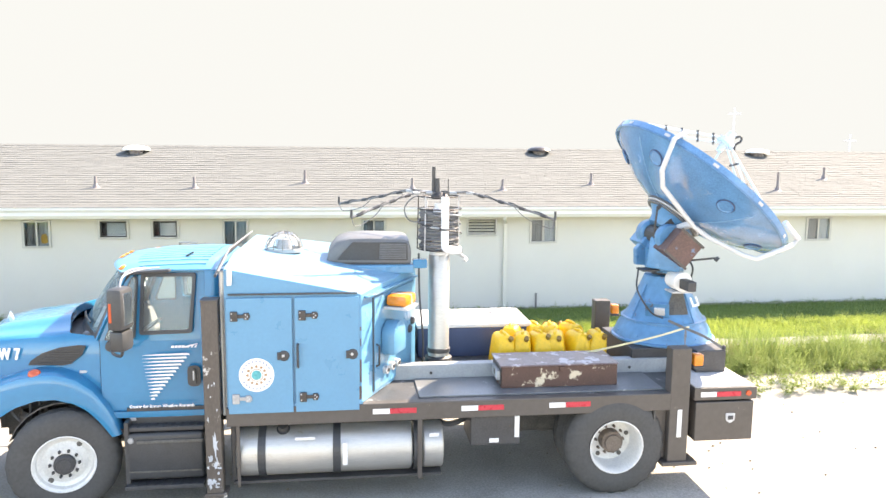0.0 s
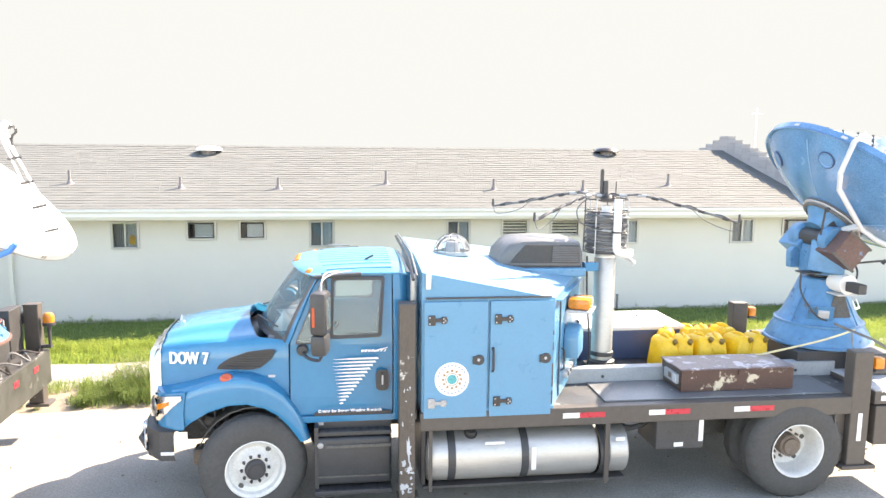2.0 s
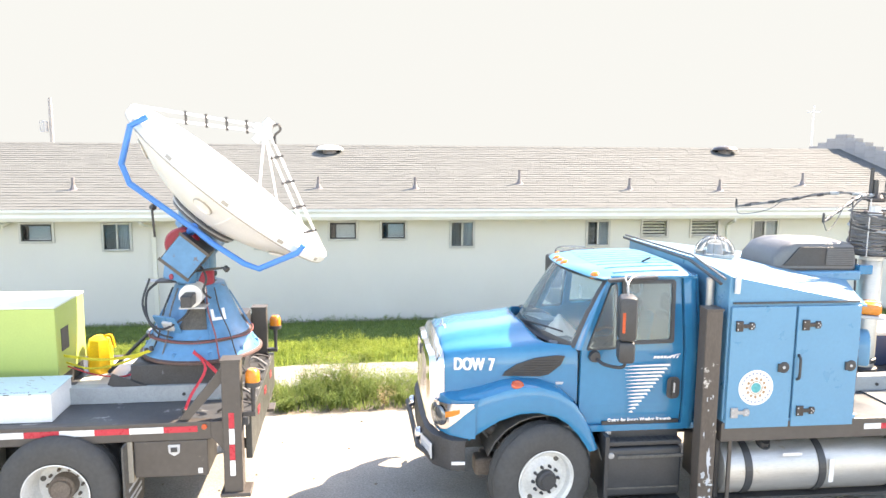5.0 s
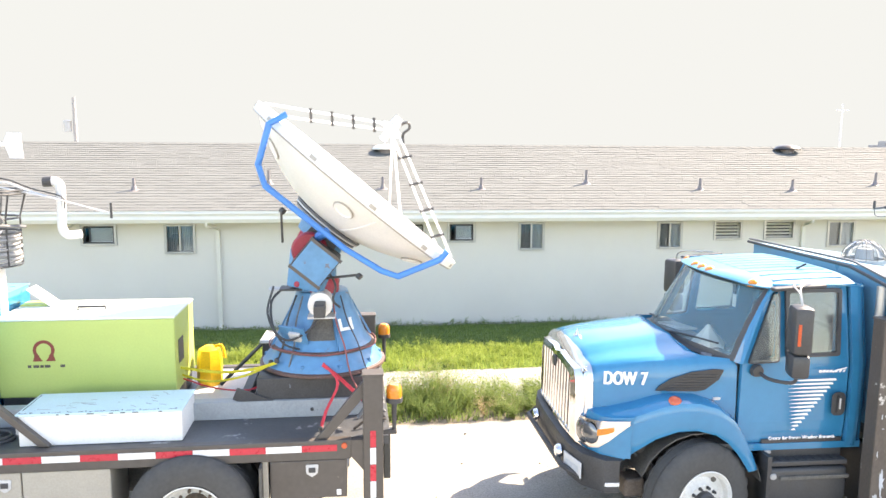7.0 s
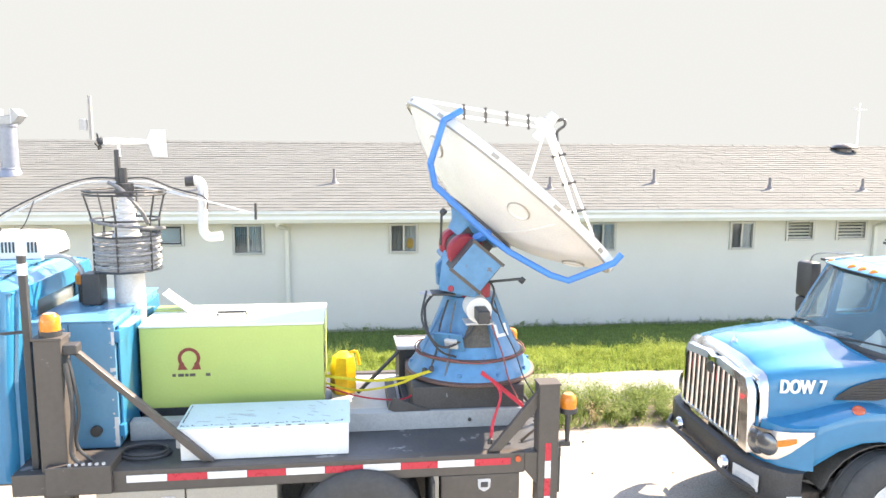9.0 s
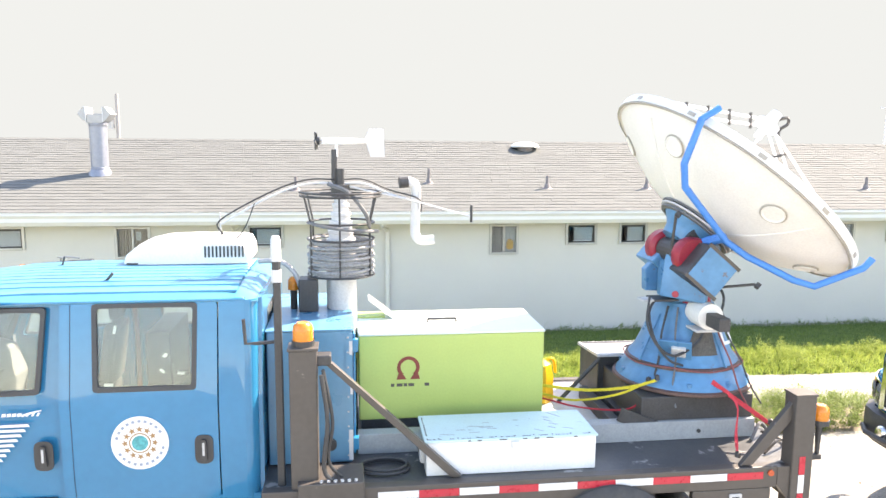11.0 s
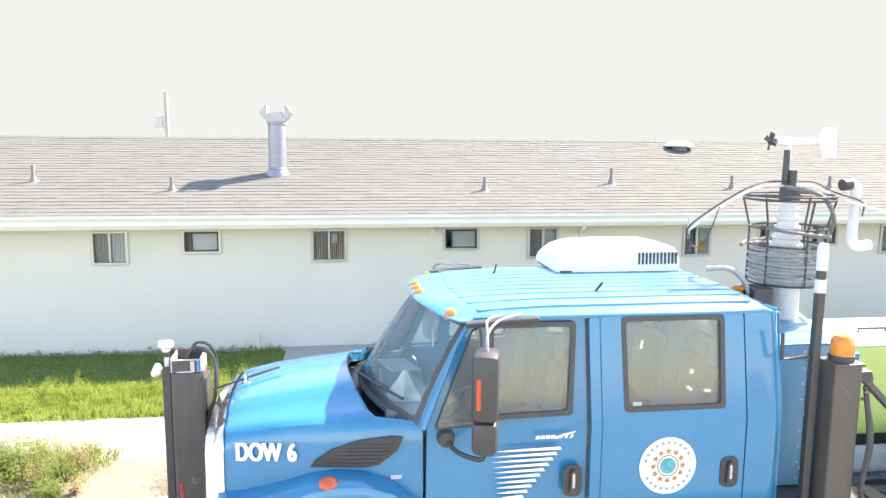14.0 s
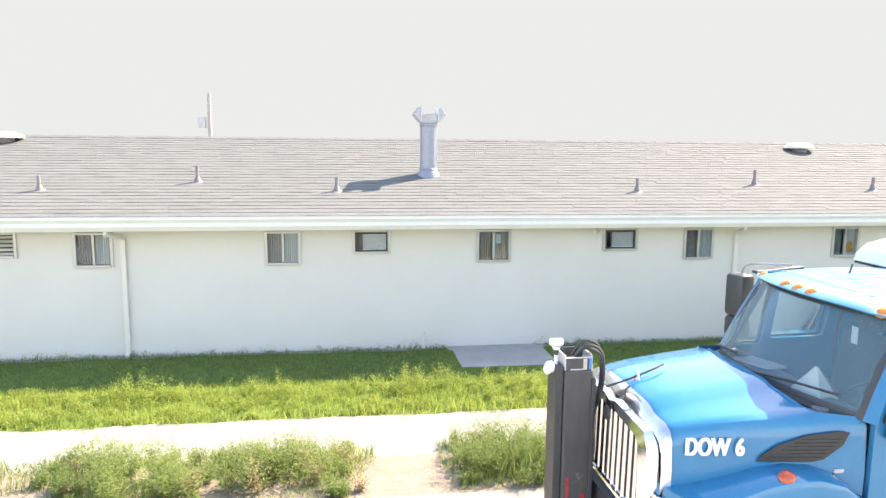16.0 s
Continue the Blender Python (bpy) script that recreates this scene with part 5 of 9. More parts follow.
def steps(truck, x0=-2.14, x1=-1.36):
    """Boarding steps with a battery box under the near door."""
    st = part("step_box", box(x0, x1, -1.10, -0.6, 0.30, 0.80, 0.035, seg=3), BLACK, truck, "black boarding step box", smooth=True)
    part("step_panel", box(x0, x1, -0.97, -0.90, 0.79, 1.03), BLACK, st)
    for z, y in ((0.84, -1.03), (0.25, -1.12)):
        tr = part("tread", box(x0, x1, y - 0.05, y + 0.20, z - 0.025, z + 0.02, 0.008), BLACK_STEEL, st)
        for k in range(8):
            part("grip", box(x0 + 0.06 + k * 0.085, x0 + 0.11 + k * 0.085, y - 0.03, y + 0.16, z + 0.02, z + 0.026), BLACK, tr)
    part("rail", box(x0 + 0.12, x1, -1.122, -1.098, 0.70, 0.735, 0.006), UNDER, st)
    part("lid_line", box(x0 + 0.03, x1 - 0.03, -1.106, -1.098, 0.385, 0.40), UNDER, st)
    part("latch", lathe([(0.0, 0.012), (0.028, 0.01), (0.032, 0.0)], (x0 + 0.06, -1.10, 0.73), (0, -1, 0), 12), ZINC, st)
    part("latch", box(x0 + 0.03, x0 + 0.09, -0.985, -0.97, 0.90, 0.93, 0.003), ZINC, st)
    part("hanger", box(x0, x0 + 0.04, -1.1, -0.9, 0.26, 0.92), BLACK_STEEL, st)


def tape_row(parent, x0, x1, z0, z1, y, pitch, first_red=False):
    """Red and white reflective tape along a rail."""
    n = round((x1 - x0) / pitch)
    for k in range(n):
        red = (k % 2 == 0) == first_red
        a = x0 + (x1 - x0) * k / n
        part("tape", box(a, a + (x1 - x0) / n - 0.002, y - 0.003, y + 0.002, z0, z1), TAPE_RED if red else TAPE_WHITE, parent)


def badge_plate(parent, x, y, z):
    b = part("latch_plate", prism(rounded([(x - 0.055, z + 0.05), (x + 0.055, z + 0.05), (x + 0.05, z - 0.03), (x, z - 0.065), (x - 0.05, z - 0.03)], 0.012), y - 0.008, y, 0.002), LIGHT_STEEL, parent, "steel latch plate")
    part("latch", box(x - 0.03, x + 0.03, y - 0.018, y - 0.008, z - 0.02, z + 0.025, 0.003), BLACK, b)

# ---- radar antenna on its pedestal ----
def beacon(parent, x, y, z, r=0.07, h=0.15, name="beacon"):
    b = part(name, lathe([(r, 0.0), (r, h * 0.6), (r * 0.9, h * 0.85), (r * 0.6, h), (0.0, h)], (x, y, z), seg=20), AMBER, parent, "amber beacon lamp", smooth=True)
    part("beacon_base", lathe([(0.0, -0.03), (r * 1.1, -0.03), (r * 1.1, 0.012), (0.0, 0.012)], (x, y, z), seg=20), BLACK, b)
    return b


def marker_box(parent, x, y, z, lens=AMBER):
    """Squarish rear lamp on a dark foot."""
    b = part("tail_lamp", box(x - 0.055, x + 0.055, y - 0.06, y + 0.06, z - 0.055, z + 0.075, 0.02), lens, parent, "amber rear lamp", smooth=True)
    part("lamp_foot", box(x - 0.06, x + 0.06, y - 0.065, y + 0.065, z - 0.085, z - 0.054, 0.008), BLACK, b)


def radar(m, paint, frame_paint, rod_paint, label, trim, az=0.0, el=50.3, cone=BLUE_WORN, lift=0.0, band=False):
    """Dish of 2.4 m with feed struts, side frame, hub, elevation housing and cone; z = 0 is the deck."""
    t = thing("radar_antenna", label, "radar antenna", m, "radar antennas")
    # base and cone
    foot = 0.19 + lift + (0.11 if band else 0.06)
    part("base", plate([(-0.60, -0.53), (0.42, -0.53), (0.42, 0.53), (-0.60, 0.53)], 0.0, foot, 0.01), BLACK_STEEL, t, "black steel pedestal base")
    part("base_flange", lathe([(0.0, foot), (0.60, foot), (0.625, foot + 0.012), (0.625, foot + 0.035), (0.58, foot + 0.05)], seg=40), RUST_PLAIN if band else trim, t)
    part("skirt", lathe([(0.60, foot + 0.035), (0.595, foot + 0.055), (0.553, 0.41 + lift), (0.51, 0.475 + lift), (0.50, 0.50 + lift)], seg=40), cone, t, "worn blue pedestal skirt", smooth=True)
    part("skirt_band", lathe([(0.50, 0.49 + lift), (0.515, 0.495 + lift), (0.515, 0.52 + lift), (0.49, 0.525 + lift)], seg=40), RUST_PLAIN if band else trim, t)
    part("pedestal", lathe([(0.495, 0.515 + lift), (0.43, 0.60 + lift), (0.36, 0.76 + lift), (0.285, 0.95 + lift), (0.25, 1.04 + lift), (0.23, 1.05 + lift), (0.0, 1.05 + lift)], seg=36), cone, t, "worn blue conical pedestal", smooth=True)
    for k in range(10):
        g = 2 * math.pi * k / 10
        part("bolt", rod((0.565 * math.cos(g), 0.565 * math.sin(g), foot + 0.05), (0.565 * math.cos(g), 0.565 * math.sin(g), foot + 0.11), 0.02, seg=6), trim, t)
    for k in range(4):
        g = 2 * math.pi * k / 4 + 0.35
        part("gusset", moved(prism([(0.29, 0.93 + lift), (0.50, 0.53 + lift), (0.525, 0.53 + lift), (0.305, 0.93 + lift)], -0.006, 0.006), Matrix.Rotation(g, 4, "Z")), cone, t)
    # open access hatch on the cone with its flap
    rows = [[(r * math.cos(math.radians(d)), r * math.sin(math.radians(d)), z + lift) for d in (lo_, lo_ * 0.5 - 42, -80, -72)] for r, z, lo_ in ((0.43, 0.62, -112), (0.395, 0.70, -108), (0.33, 0.86, -98), (0.30, 0.94, -92))]
    hatch = part("hatch_recess", loft(rows, thick=0.008), UNDER, t, "dark open access hatch")
    part("hatch_door", moved(box(-0.14, 0.14, -0.012, 0.012, -0.10, 0.10, 0.006), pose(-0.26, -0.40, 0.68 + lift, 28, 0, -30)), cone, hatch)
    part("hatch_box", moved(box(-0.06, 0.06, -0.02, 0.02, -0.05, 0.05, 0.006), pose(-0.24, -0.43, 0.67 + lift, 28, 0, -30)), LIGHT_STEEL, hatch)
    for xa, xb, za, zb in ((-0.075, -0.045, -0.06, 0.06), (0.045, 0.075, -0.06, 0.06), (-0.044, 0.044, -0.06, -0.03)):
        part("mark", moved(box(xa, xb, -0.003, 0.003, za, zb), pose(0.235, -0.345, 0.76 + lift, -24, 0, 34)), VINYL, t)
    part("neck", lathe([(0.16, 1.02), (0.17, 1.05 + lift), (0.15, 1.06 + lift), (0.15, 1.10 + lift), (0.175, 1.11 + lift), (0.175, 1.14 + lift), (0.0, 1.14 + lift)], seg=28), BLACK_STEEL, t, "black slewing ring", smooth=True)
    # yoke and housings
    part("yoke", box(-0.20, 0.14, -0.20, 0.20, 1.12, 1.48, 0.03), cone, t, "blue elevation housing", smooth=True)
    part("yoke_arm", prism([(-0.18, 1.16), (0.02, 1.14), (0.10, 1.32), (0.04, 1.46), (-0.13, 1.46), (-0.19, 1.36)], -0.30, -0.20, 0.012), cone, t)
    part("yoke_arm", prism([(-0.30, 1.16), (0.02, 1.14), (0.10, 1.32), (0.04, 1.46), (-0.22, 1.46), (-0.31, 1.36)], 0.20, 0.30, 0.012), cone, t)
    for s in (-1, 1):
        part("elevation_drum", lathe([(0.0, 0.0), (0.13, 0.0), (0.165, 0.03), (0.17, 0.13), (0.15, 0.16), (0.0, 0.16)], (-0.10, s * 0.20, 1.56), (0, s, 0), 28), rod_paint, t, "rounded elevation bearing", smooth=True)
        part("drum_cap", rod((-0.10, s * 0.361, 1.56), (-0.10, s * 0.375, 1.56), 0.05, seg=16), BLACK_STEEL, t)
    part("axle_tube", rod((-0.10, -0.20, 1.56), (-0.10, 0.20, 1.56), 0.115, seg=20), BLACK_STEEL, t, "dark elevation axle")
    jb = part("junction_box", moved(box(-0.20, 0.20, -0.05, 0.05, -0.19, 0.19, 0.02), pose(-0.13, -0.27, 1.36, -6, 4, -38)), cone, t, "blue junction box on the yoke", smooth=True)
    part("box_bolt", moved(rod((-0.06, -0.05, -0.15), (-0.06, -0.06, -0.15), 0.03, seg=10), pose(-0.13, -0.27, 1.36, -6, 4, -38)), rod_paint, jb)
    part("box_bolt", moved(rod((0.08, -0.05, 0.02), (0.08, -0.06, 0.02), 0.022, seg=10), pose(-0.13, -0.27, 1.36, -6, 4, -38)), rod_paint, jb)
    part("column", lathe([(0.0, 1.12), (0.15, 1.12), (0.15, 1.24), (0.12, 1.28), (0.0, 1.28)], (0.02, -0.12, 0), seg=20), rod_paint, t, smooth=True)
    part("shelf", box(-0.40, -0.18, -0.26, -0.05, 1.15, 1.17, 0.006), BLACK_STEEL, t)
    # drive motor
    mt = part("motor", rod((0.0, -0.50, 1.06), (0.0, -0.25, 1.06), 0.115, seg=28), BEIGE, t, "white drive motor with a dark gearbox", smooth=True)
    part("gearbox", box(-0.05, 0.055, -0.74, -0.505, 0.99, 1.105, 0.012), BLACK_STEEL, mt)
    part("motor_bracket", box(-0.12, 0.14, -0.5, -0.15, 0.925, 0.945, 0.005), LIGHT_STEEL, mt)
    # everything that turns with the dish: local u along the dish plane downwards, n out of the dish
    e, a = math.radians(el), math.radians(az)
    n = Vector((math.cos(e) * math.cos(a), math.cos(e) * math.sin(a), math.sin(e)))
    u = Vector((math.sin(e) * math.cos(a), math.sin(e) * math.sin(a), -math.cos(e)))
    w = n.cross(u)
    c = Vector((0.365, 0.0, 2.15))
    D = Matrix(((u.x, w.x, n.x, c.x), (u.y, w.y, n.y, c.y), (u.z, w.z, n.z, c.z), (0, 0, 0, 1)))
    R, depth = 1.19, 0.43
    prof = [(r, depth * ((r / R) ** 2 - 1)) for r in [R * k / 14 for k in range(15)]]
    shell = lathe([(r, z) for r, z in prof] + [(R + 0.03, 0.0), (R + 0.035, -0.02), (R + 0.02, -0.05)] + [(r, z - 0.04) for r, z in prof[::-1]], seg=72)
    dish = part("dish", moved(shell, D), paint, t, "large parabolic dish", smooth=True)
    part("rim", moved(lathe([(R + 0.015, -0.058), (R + 0.036, -0.056), (R + 0.036, -0.046), (R + 0.03, -0.044)], seg=72), D), BEIGE_BOX if paint is BEIGE else paint, dish)
    part("rim_flange", moved(lathe([(R + 0.025, -0.042), (R + 0.04, -0.042), (R + 0.04, 0.03), (R + 0.025, 0.03), (R + 0.025, -0.042)], seg=72), D), paint, dish)
    for k in range(6):
        g = 2 * math.pi * (k + 0.5) / 6
        r = 0.94
        z = depth * ((r / R) ** 2 - 1) - 0.042
        q = D @ Matrix.Rotation(g, 4, "Z") @ Matrix.Translation((r, 0, z)) @ Matrix.Rotation(-math.atan(2 * depth * r / R ** 2), 4, "Y")
        part("inspection_cover", moved(lathe([(0.0, -0.006), (0.075, -0.008), (0.082, -0.016), (0.092, -0.016), (0.094, 0.0)], seg=24), q), paint, dish, smooth=True)
        part("cover_edge", moved(tube([(0.098 * math.cos(2 * math.pi * j / 24), 0.098 * math.sin(2 * math.pi * j / 24), -0.004) for j in range(25)], 0.008, 5), q), BEIGE_BOX if paint is BEIGE else NAVY, dish)
    for k in range(4):
        g = 2 * math.pi * k / 4 + 0.25
        pts = [D @ Vector((r * math.cos(g), r * math.sin(g), depth * ((r / R) ** 2 - 1) - 0.042)) for r in [0.3 + 0.1 * j for j in range(9)]]
        part("seam", tube(pts, 0.007, 5), DISH_SEAM if paint is DISH_BLUE else paint, dish)
    for k in range(12):
        g = 2 * math.pi * k / 12 + 0.13
        part("rim_clip", moved(box(R + 0.041, R + 0.046, -0.035, 0.035, -0.028, 0.005, 0.002), D @ Matrix.Rotation(g, 4, "Z")), BEIGE_BOX if paint is BEIGE else LIGHT_STEEL, dish)
    # hub behind the dish
    hb = part("hub", moved(lathe([(0.0, -0.68), (0.20, -0.68), (0.22, -0.60), (0.27, -0.54), (0.315, -0.50), (0.325, -0.47), (0.325, -0.42), (0.30, -0.36)], seg=36), D), cone, t, "blue dish mounting hub", smooth=True)
    part("hub_ring", moved(lathe([(0.315, -0.515), (0.355, -0.51), (0.355, -0.495), (0.315, -0.49)], seg=36), D), CABLE, hb)
    part("hub_ring", moved(lathe([(0.32, -0.485), (0.375, -0.48), (0.375, -0.465), (0.32, -0.46)], seg=36), D), LIGHT_STEEL, hb)
    part("hub_ring", moved(lathe([(0.32, -0.458), (0.382, -0.455), (0.382, -0.442), (0.32, -0.438)], seg=36), D), CABLE, hb)
    part("hub_ring", moved(lathe([(0.32, -0.44), (0.38, -0.43), (0.388, -0.40), (0.34, -0.38)], seg=36), D), paint, hb)
    # counterweight boxes beside the housing, square to the dish
    side_paint = RUST_PLAIN if paint is DISH_BLUE else BLACK_STEEL
    cw = part("counterweight", moved(box(-0.04, 0.30, -0.55, -0.14, -0.95, -0.62, 0.015), D), side_paint, t, "square counterweight box")
    part("counterweight_face", moved(box(-0.03, 0.29, -0.558, -0.5505, -0.94, -0.63, 0.002), D), frame_box(paint), cw)
    part("counterweight_edge", moved(box(-0.05, 0.31, -0.562, -0.545, -0.96, -0.93), D), BROWN_STEEL, cw)
    part("counterweight_edge", moved(box(-0.05, 0.31, -0.562, -0.545, -0.64, -0.61), D), BROWN_STEEL, cw)
    part("counterweight", moved(box(-0.04, 0.30, 0.14, 0.55, -0.95, -0.62, 0.015), D), cone, t)
    part("link_plate", moved(prism([(-0.12, -0.86), (0.22, -0.90), (0.20, -0.55), (-0.10, -0.52)], -0.24, -0.20, 0.006), D), BLACK_STEEL, t)
    # side frame of bent pipe
    pts = [(-0.92, -0.88, 0.13), (-0.98, -0.9, -0.03), (-0.84, -0.86, -0.36), (-0.69, -0.80, -0.47), (0.02, -0.52, -0.50), (0.22, -0.58, -0.49), (0.58, -0.76, -0.42), (0.72, -0.82, -0.36), (0.90, -0.90, 0.0), (0.90, -0.91, 0.10)] + ([(0.62, -0.95, 0.12)] if paint is DISH_BLUE else [])
    fr = part("side_frame", tube([D @ (Vector(p) + Vector((0.04, 0, -0.01))) for p in pts], 0.029, 10), frame_paint, t, "bent pipe frame beside the dish", smooth=True)
    part("frame_bracket", tube([D @ Vector(p) for p in ((0.02, -0.52, -0.50), (0.01, -0.36, -0.58), (0.0, -0.25, -0.66))], 0.045, 8), frame_paint, fr)
    for a0, b0 in (((0.28, -0.40, -0.88), (0.50, -0.56, -0.62)), ((-0.22, -0.40, -0.84), (-0.42, -0.46, -0.60))):
        part("stop_rod", rod(D @ Vector(a0), D @ Vector(b0), 0.012, seg=6), BLACK_STEEL, t)
        part("stop_pad", rod(D @ Vector(b0), D @ (Vector(b0) + Vector((0.035, -0.02, 0.0))), 0.03, seg=8), BLACK, t)
    # feed on four struts
    focus = Vector((-0.10, 0.0, 0.66))
    F = D @ Matrix.Translation((-0.10, 0, -0.12))
    fd = part("feed", moved(lathe([(0.0, 0.12), (0.05, 0.12), (0.06, 0.02), (0.11, 0.0), (0.11, -0.05), (0.04, -0.06), (0.04, -0.16), (0.0, -0.16)], (0, 0, 0.78), seg=18), F), BAND_GREY, t, "white feed horn with dark cables", smooth=True)
    part("feed_cable", tube([F @ Vector(p) for p in ((0.04, 0, 0.85), (0.08, -0.05, 0.91), (0.13, -0.03, 0.88), (0.12, 0, 0.80), (0.18, 0, 0.73))], 0.014, 6, steps=4), BLACK, fd)
    for k in range(4):
        g = (0.0, math.pi, 1.15, -1.15)[k]
        root = Vector((1.16 * math.cos(g), 1.16 * math.sin(g), 0.0))
        along = (focus - root).normalized()
        side = along.cross(Vector((-math.sin(g), math.cos(g), 0))) * 0.05
        if k > 1:
            part("strut", rod(D @ root, D @ focus, 0.012, seg=8), BAND_GREY, t)
            continue
        for s in (-1, 1):
            part("strut", rod(D @ (root + side * s), D @ (focus + side * s * 0.6 - along * 0.06), 0.013, seg=8), BAND_GREY, t)
        for j in range(4):
            f = 0.36 + 0.165 * j if k == 1 else 0.18 + 0.2 * j
            p0 = root + (focus - root) * f
            part("strut_clip", rod(D @ (p0 - side * 1.4 - along * 0.012), D @ (p0 + side * 1.4 + along * 0.012), 0.015, seg=6), BLACK, t)
    # loose cables at the housing
    if band:
        for x0 in (-0.80, -0.66):
            part("base_channel", box(x0, x0 + 0.09, -0.55, 0.55, 0.0, 0.12, 0.006), BLACK_STEEL, t, "black steel base channel")
        part("base_channel", moved(box(-0.30, 0.30, -0.012, 0.012, -0.06, 0.06, 0.004), pose(-0.52, -0.545, 0.13, 0, 22)), BLACK_STEEL, t)
        for k, (g, col) in enumerate(((-2.5, BLACK), (-2.2, CABLE), (-1.2, FADED_RED), (-0.9, BLACK))):
            c_, s_ = math.cos(g), math.sin(g)
            part("cone_cable", tube([(0.30 * c_, 0.30 * s_, 1.02 + lift), (0.40 * c_, 0.42 * s_, 0.80 + lift), (0.50 * c_ + 0.04, 0.51 * s_, 0.58 + lift), (0.60 * c_ + 0.05, 0.60 * s_, 0.36 + lift), (0.66 * c_ + 0.1, 0.66 * s_, 0.20 + lift)], 0.010 - 0.001 * k, 6, steps=5), col, t)
        part("cone_strap", tube([(0.53 * math.cos(a_), 0.53 * math.sin(a_), 0.515 + lift + 0.012 * math.sin(5 * a_)) for a_ in [2 * math.pi * j / 40 for j in range(41)]], 0.007, 6), FADED_RED, t, "faded red strap round the cone")
        part("shelf_cable", tube([(-0.38, -0.20, 1.16), (-0.47, -0.3, 1.05), (-0.44, -0.42, 0.82), (-0.30, -0.47, 0.72), (-0.1, -0.46, 0.82), (0.02, -0.42, 0.98)], 0.013, 6, steps=6), BLACK, t)
        part("shelf_plate", box(-0.50, -0.38, -0.24, -0.10, 1.15, 1.165), LIGHT_STEEL, t)
    part("cable", tube([(-0.45, -0.25, 1.2), (-0.50, -0.36, 0.95), (-0.36, -0.46, 0.70), (-0.20, -0.44, 0.62)], 0.011, 6, steps=5), BLACK, t)
    part("cable", tube([(0.0, -0.32, 1.45), (0.14, -0.42, 1.25), (0.12, -0.46, 1.10), (0.18, -0.42, 1.02)], 0.012, 6, steps=5), BLACK, t)
    return t, D




def frame_box(paint):
    return RUST_PLAIN if paint is DISH_BLUE else BLUE_WORN


# ---- truck with the short cab ----
T7, T6 = pose(0, 8.555, 0, 0, 0, -1.0), pose(-10.02, 8.92, 0.0)
truck = thing("radar_truck", "blue short-cab flatbed truck with a blue dish on its bed", "truck", T7, "radar trucks")
cab(truck, -1.18, "7", False)
steps(truck)
front_wheel(truck, -2.755, -0.99, 0.515, 0.532, 14)
front_wheel(truck, -2.755, 0.99, 0.515, 0.532, 194)
dual_wheel(truck, 2.99, -1.02, 0.535, 0.552, -1)
dual_wheel(truck, 2.99, 1.02, 0.535, 0.552, 1)
part("suspension", box(2.05, 3.75, -0.5, 0.5, 0.40, 0.675, 0.06), UNDER, truck, "dirty rear suspension and driveline")
part("rear_axle", rod((2.99, -0.9, 0.51), (2.99, 0.9, 0.51), 0.09), UNDER, truck)
bed = part("deck", box(-1.07, 3.84, -1.22, 1.22, 1.02, 1.11), DECK, truck, "dark worn steel deck")
part("deck_plate", box(0.86, 3.55, -1.19, -0.575, 1.1105, 1.128, 0.004), PLATE_GREY, truck, "worn grey deck plate with pale edges")
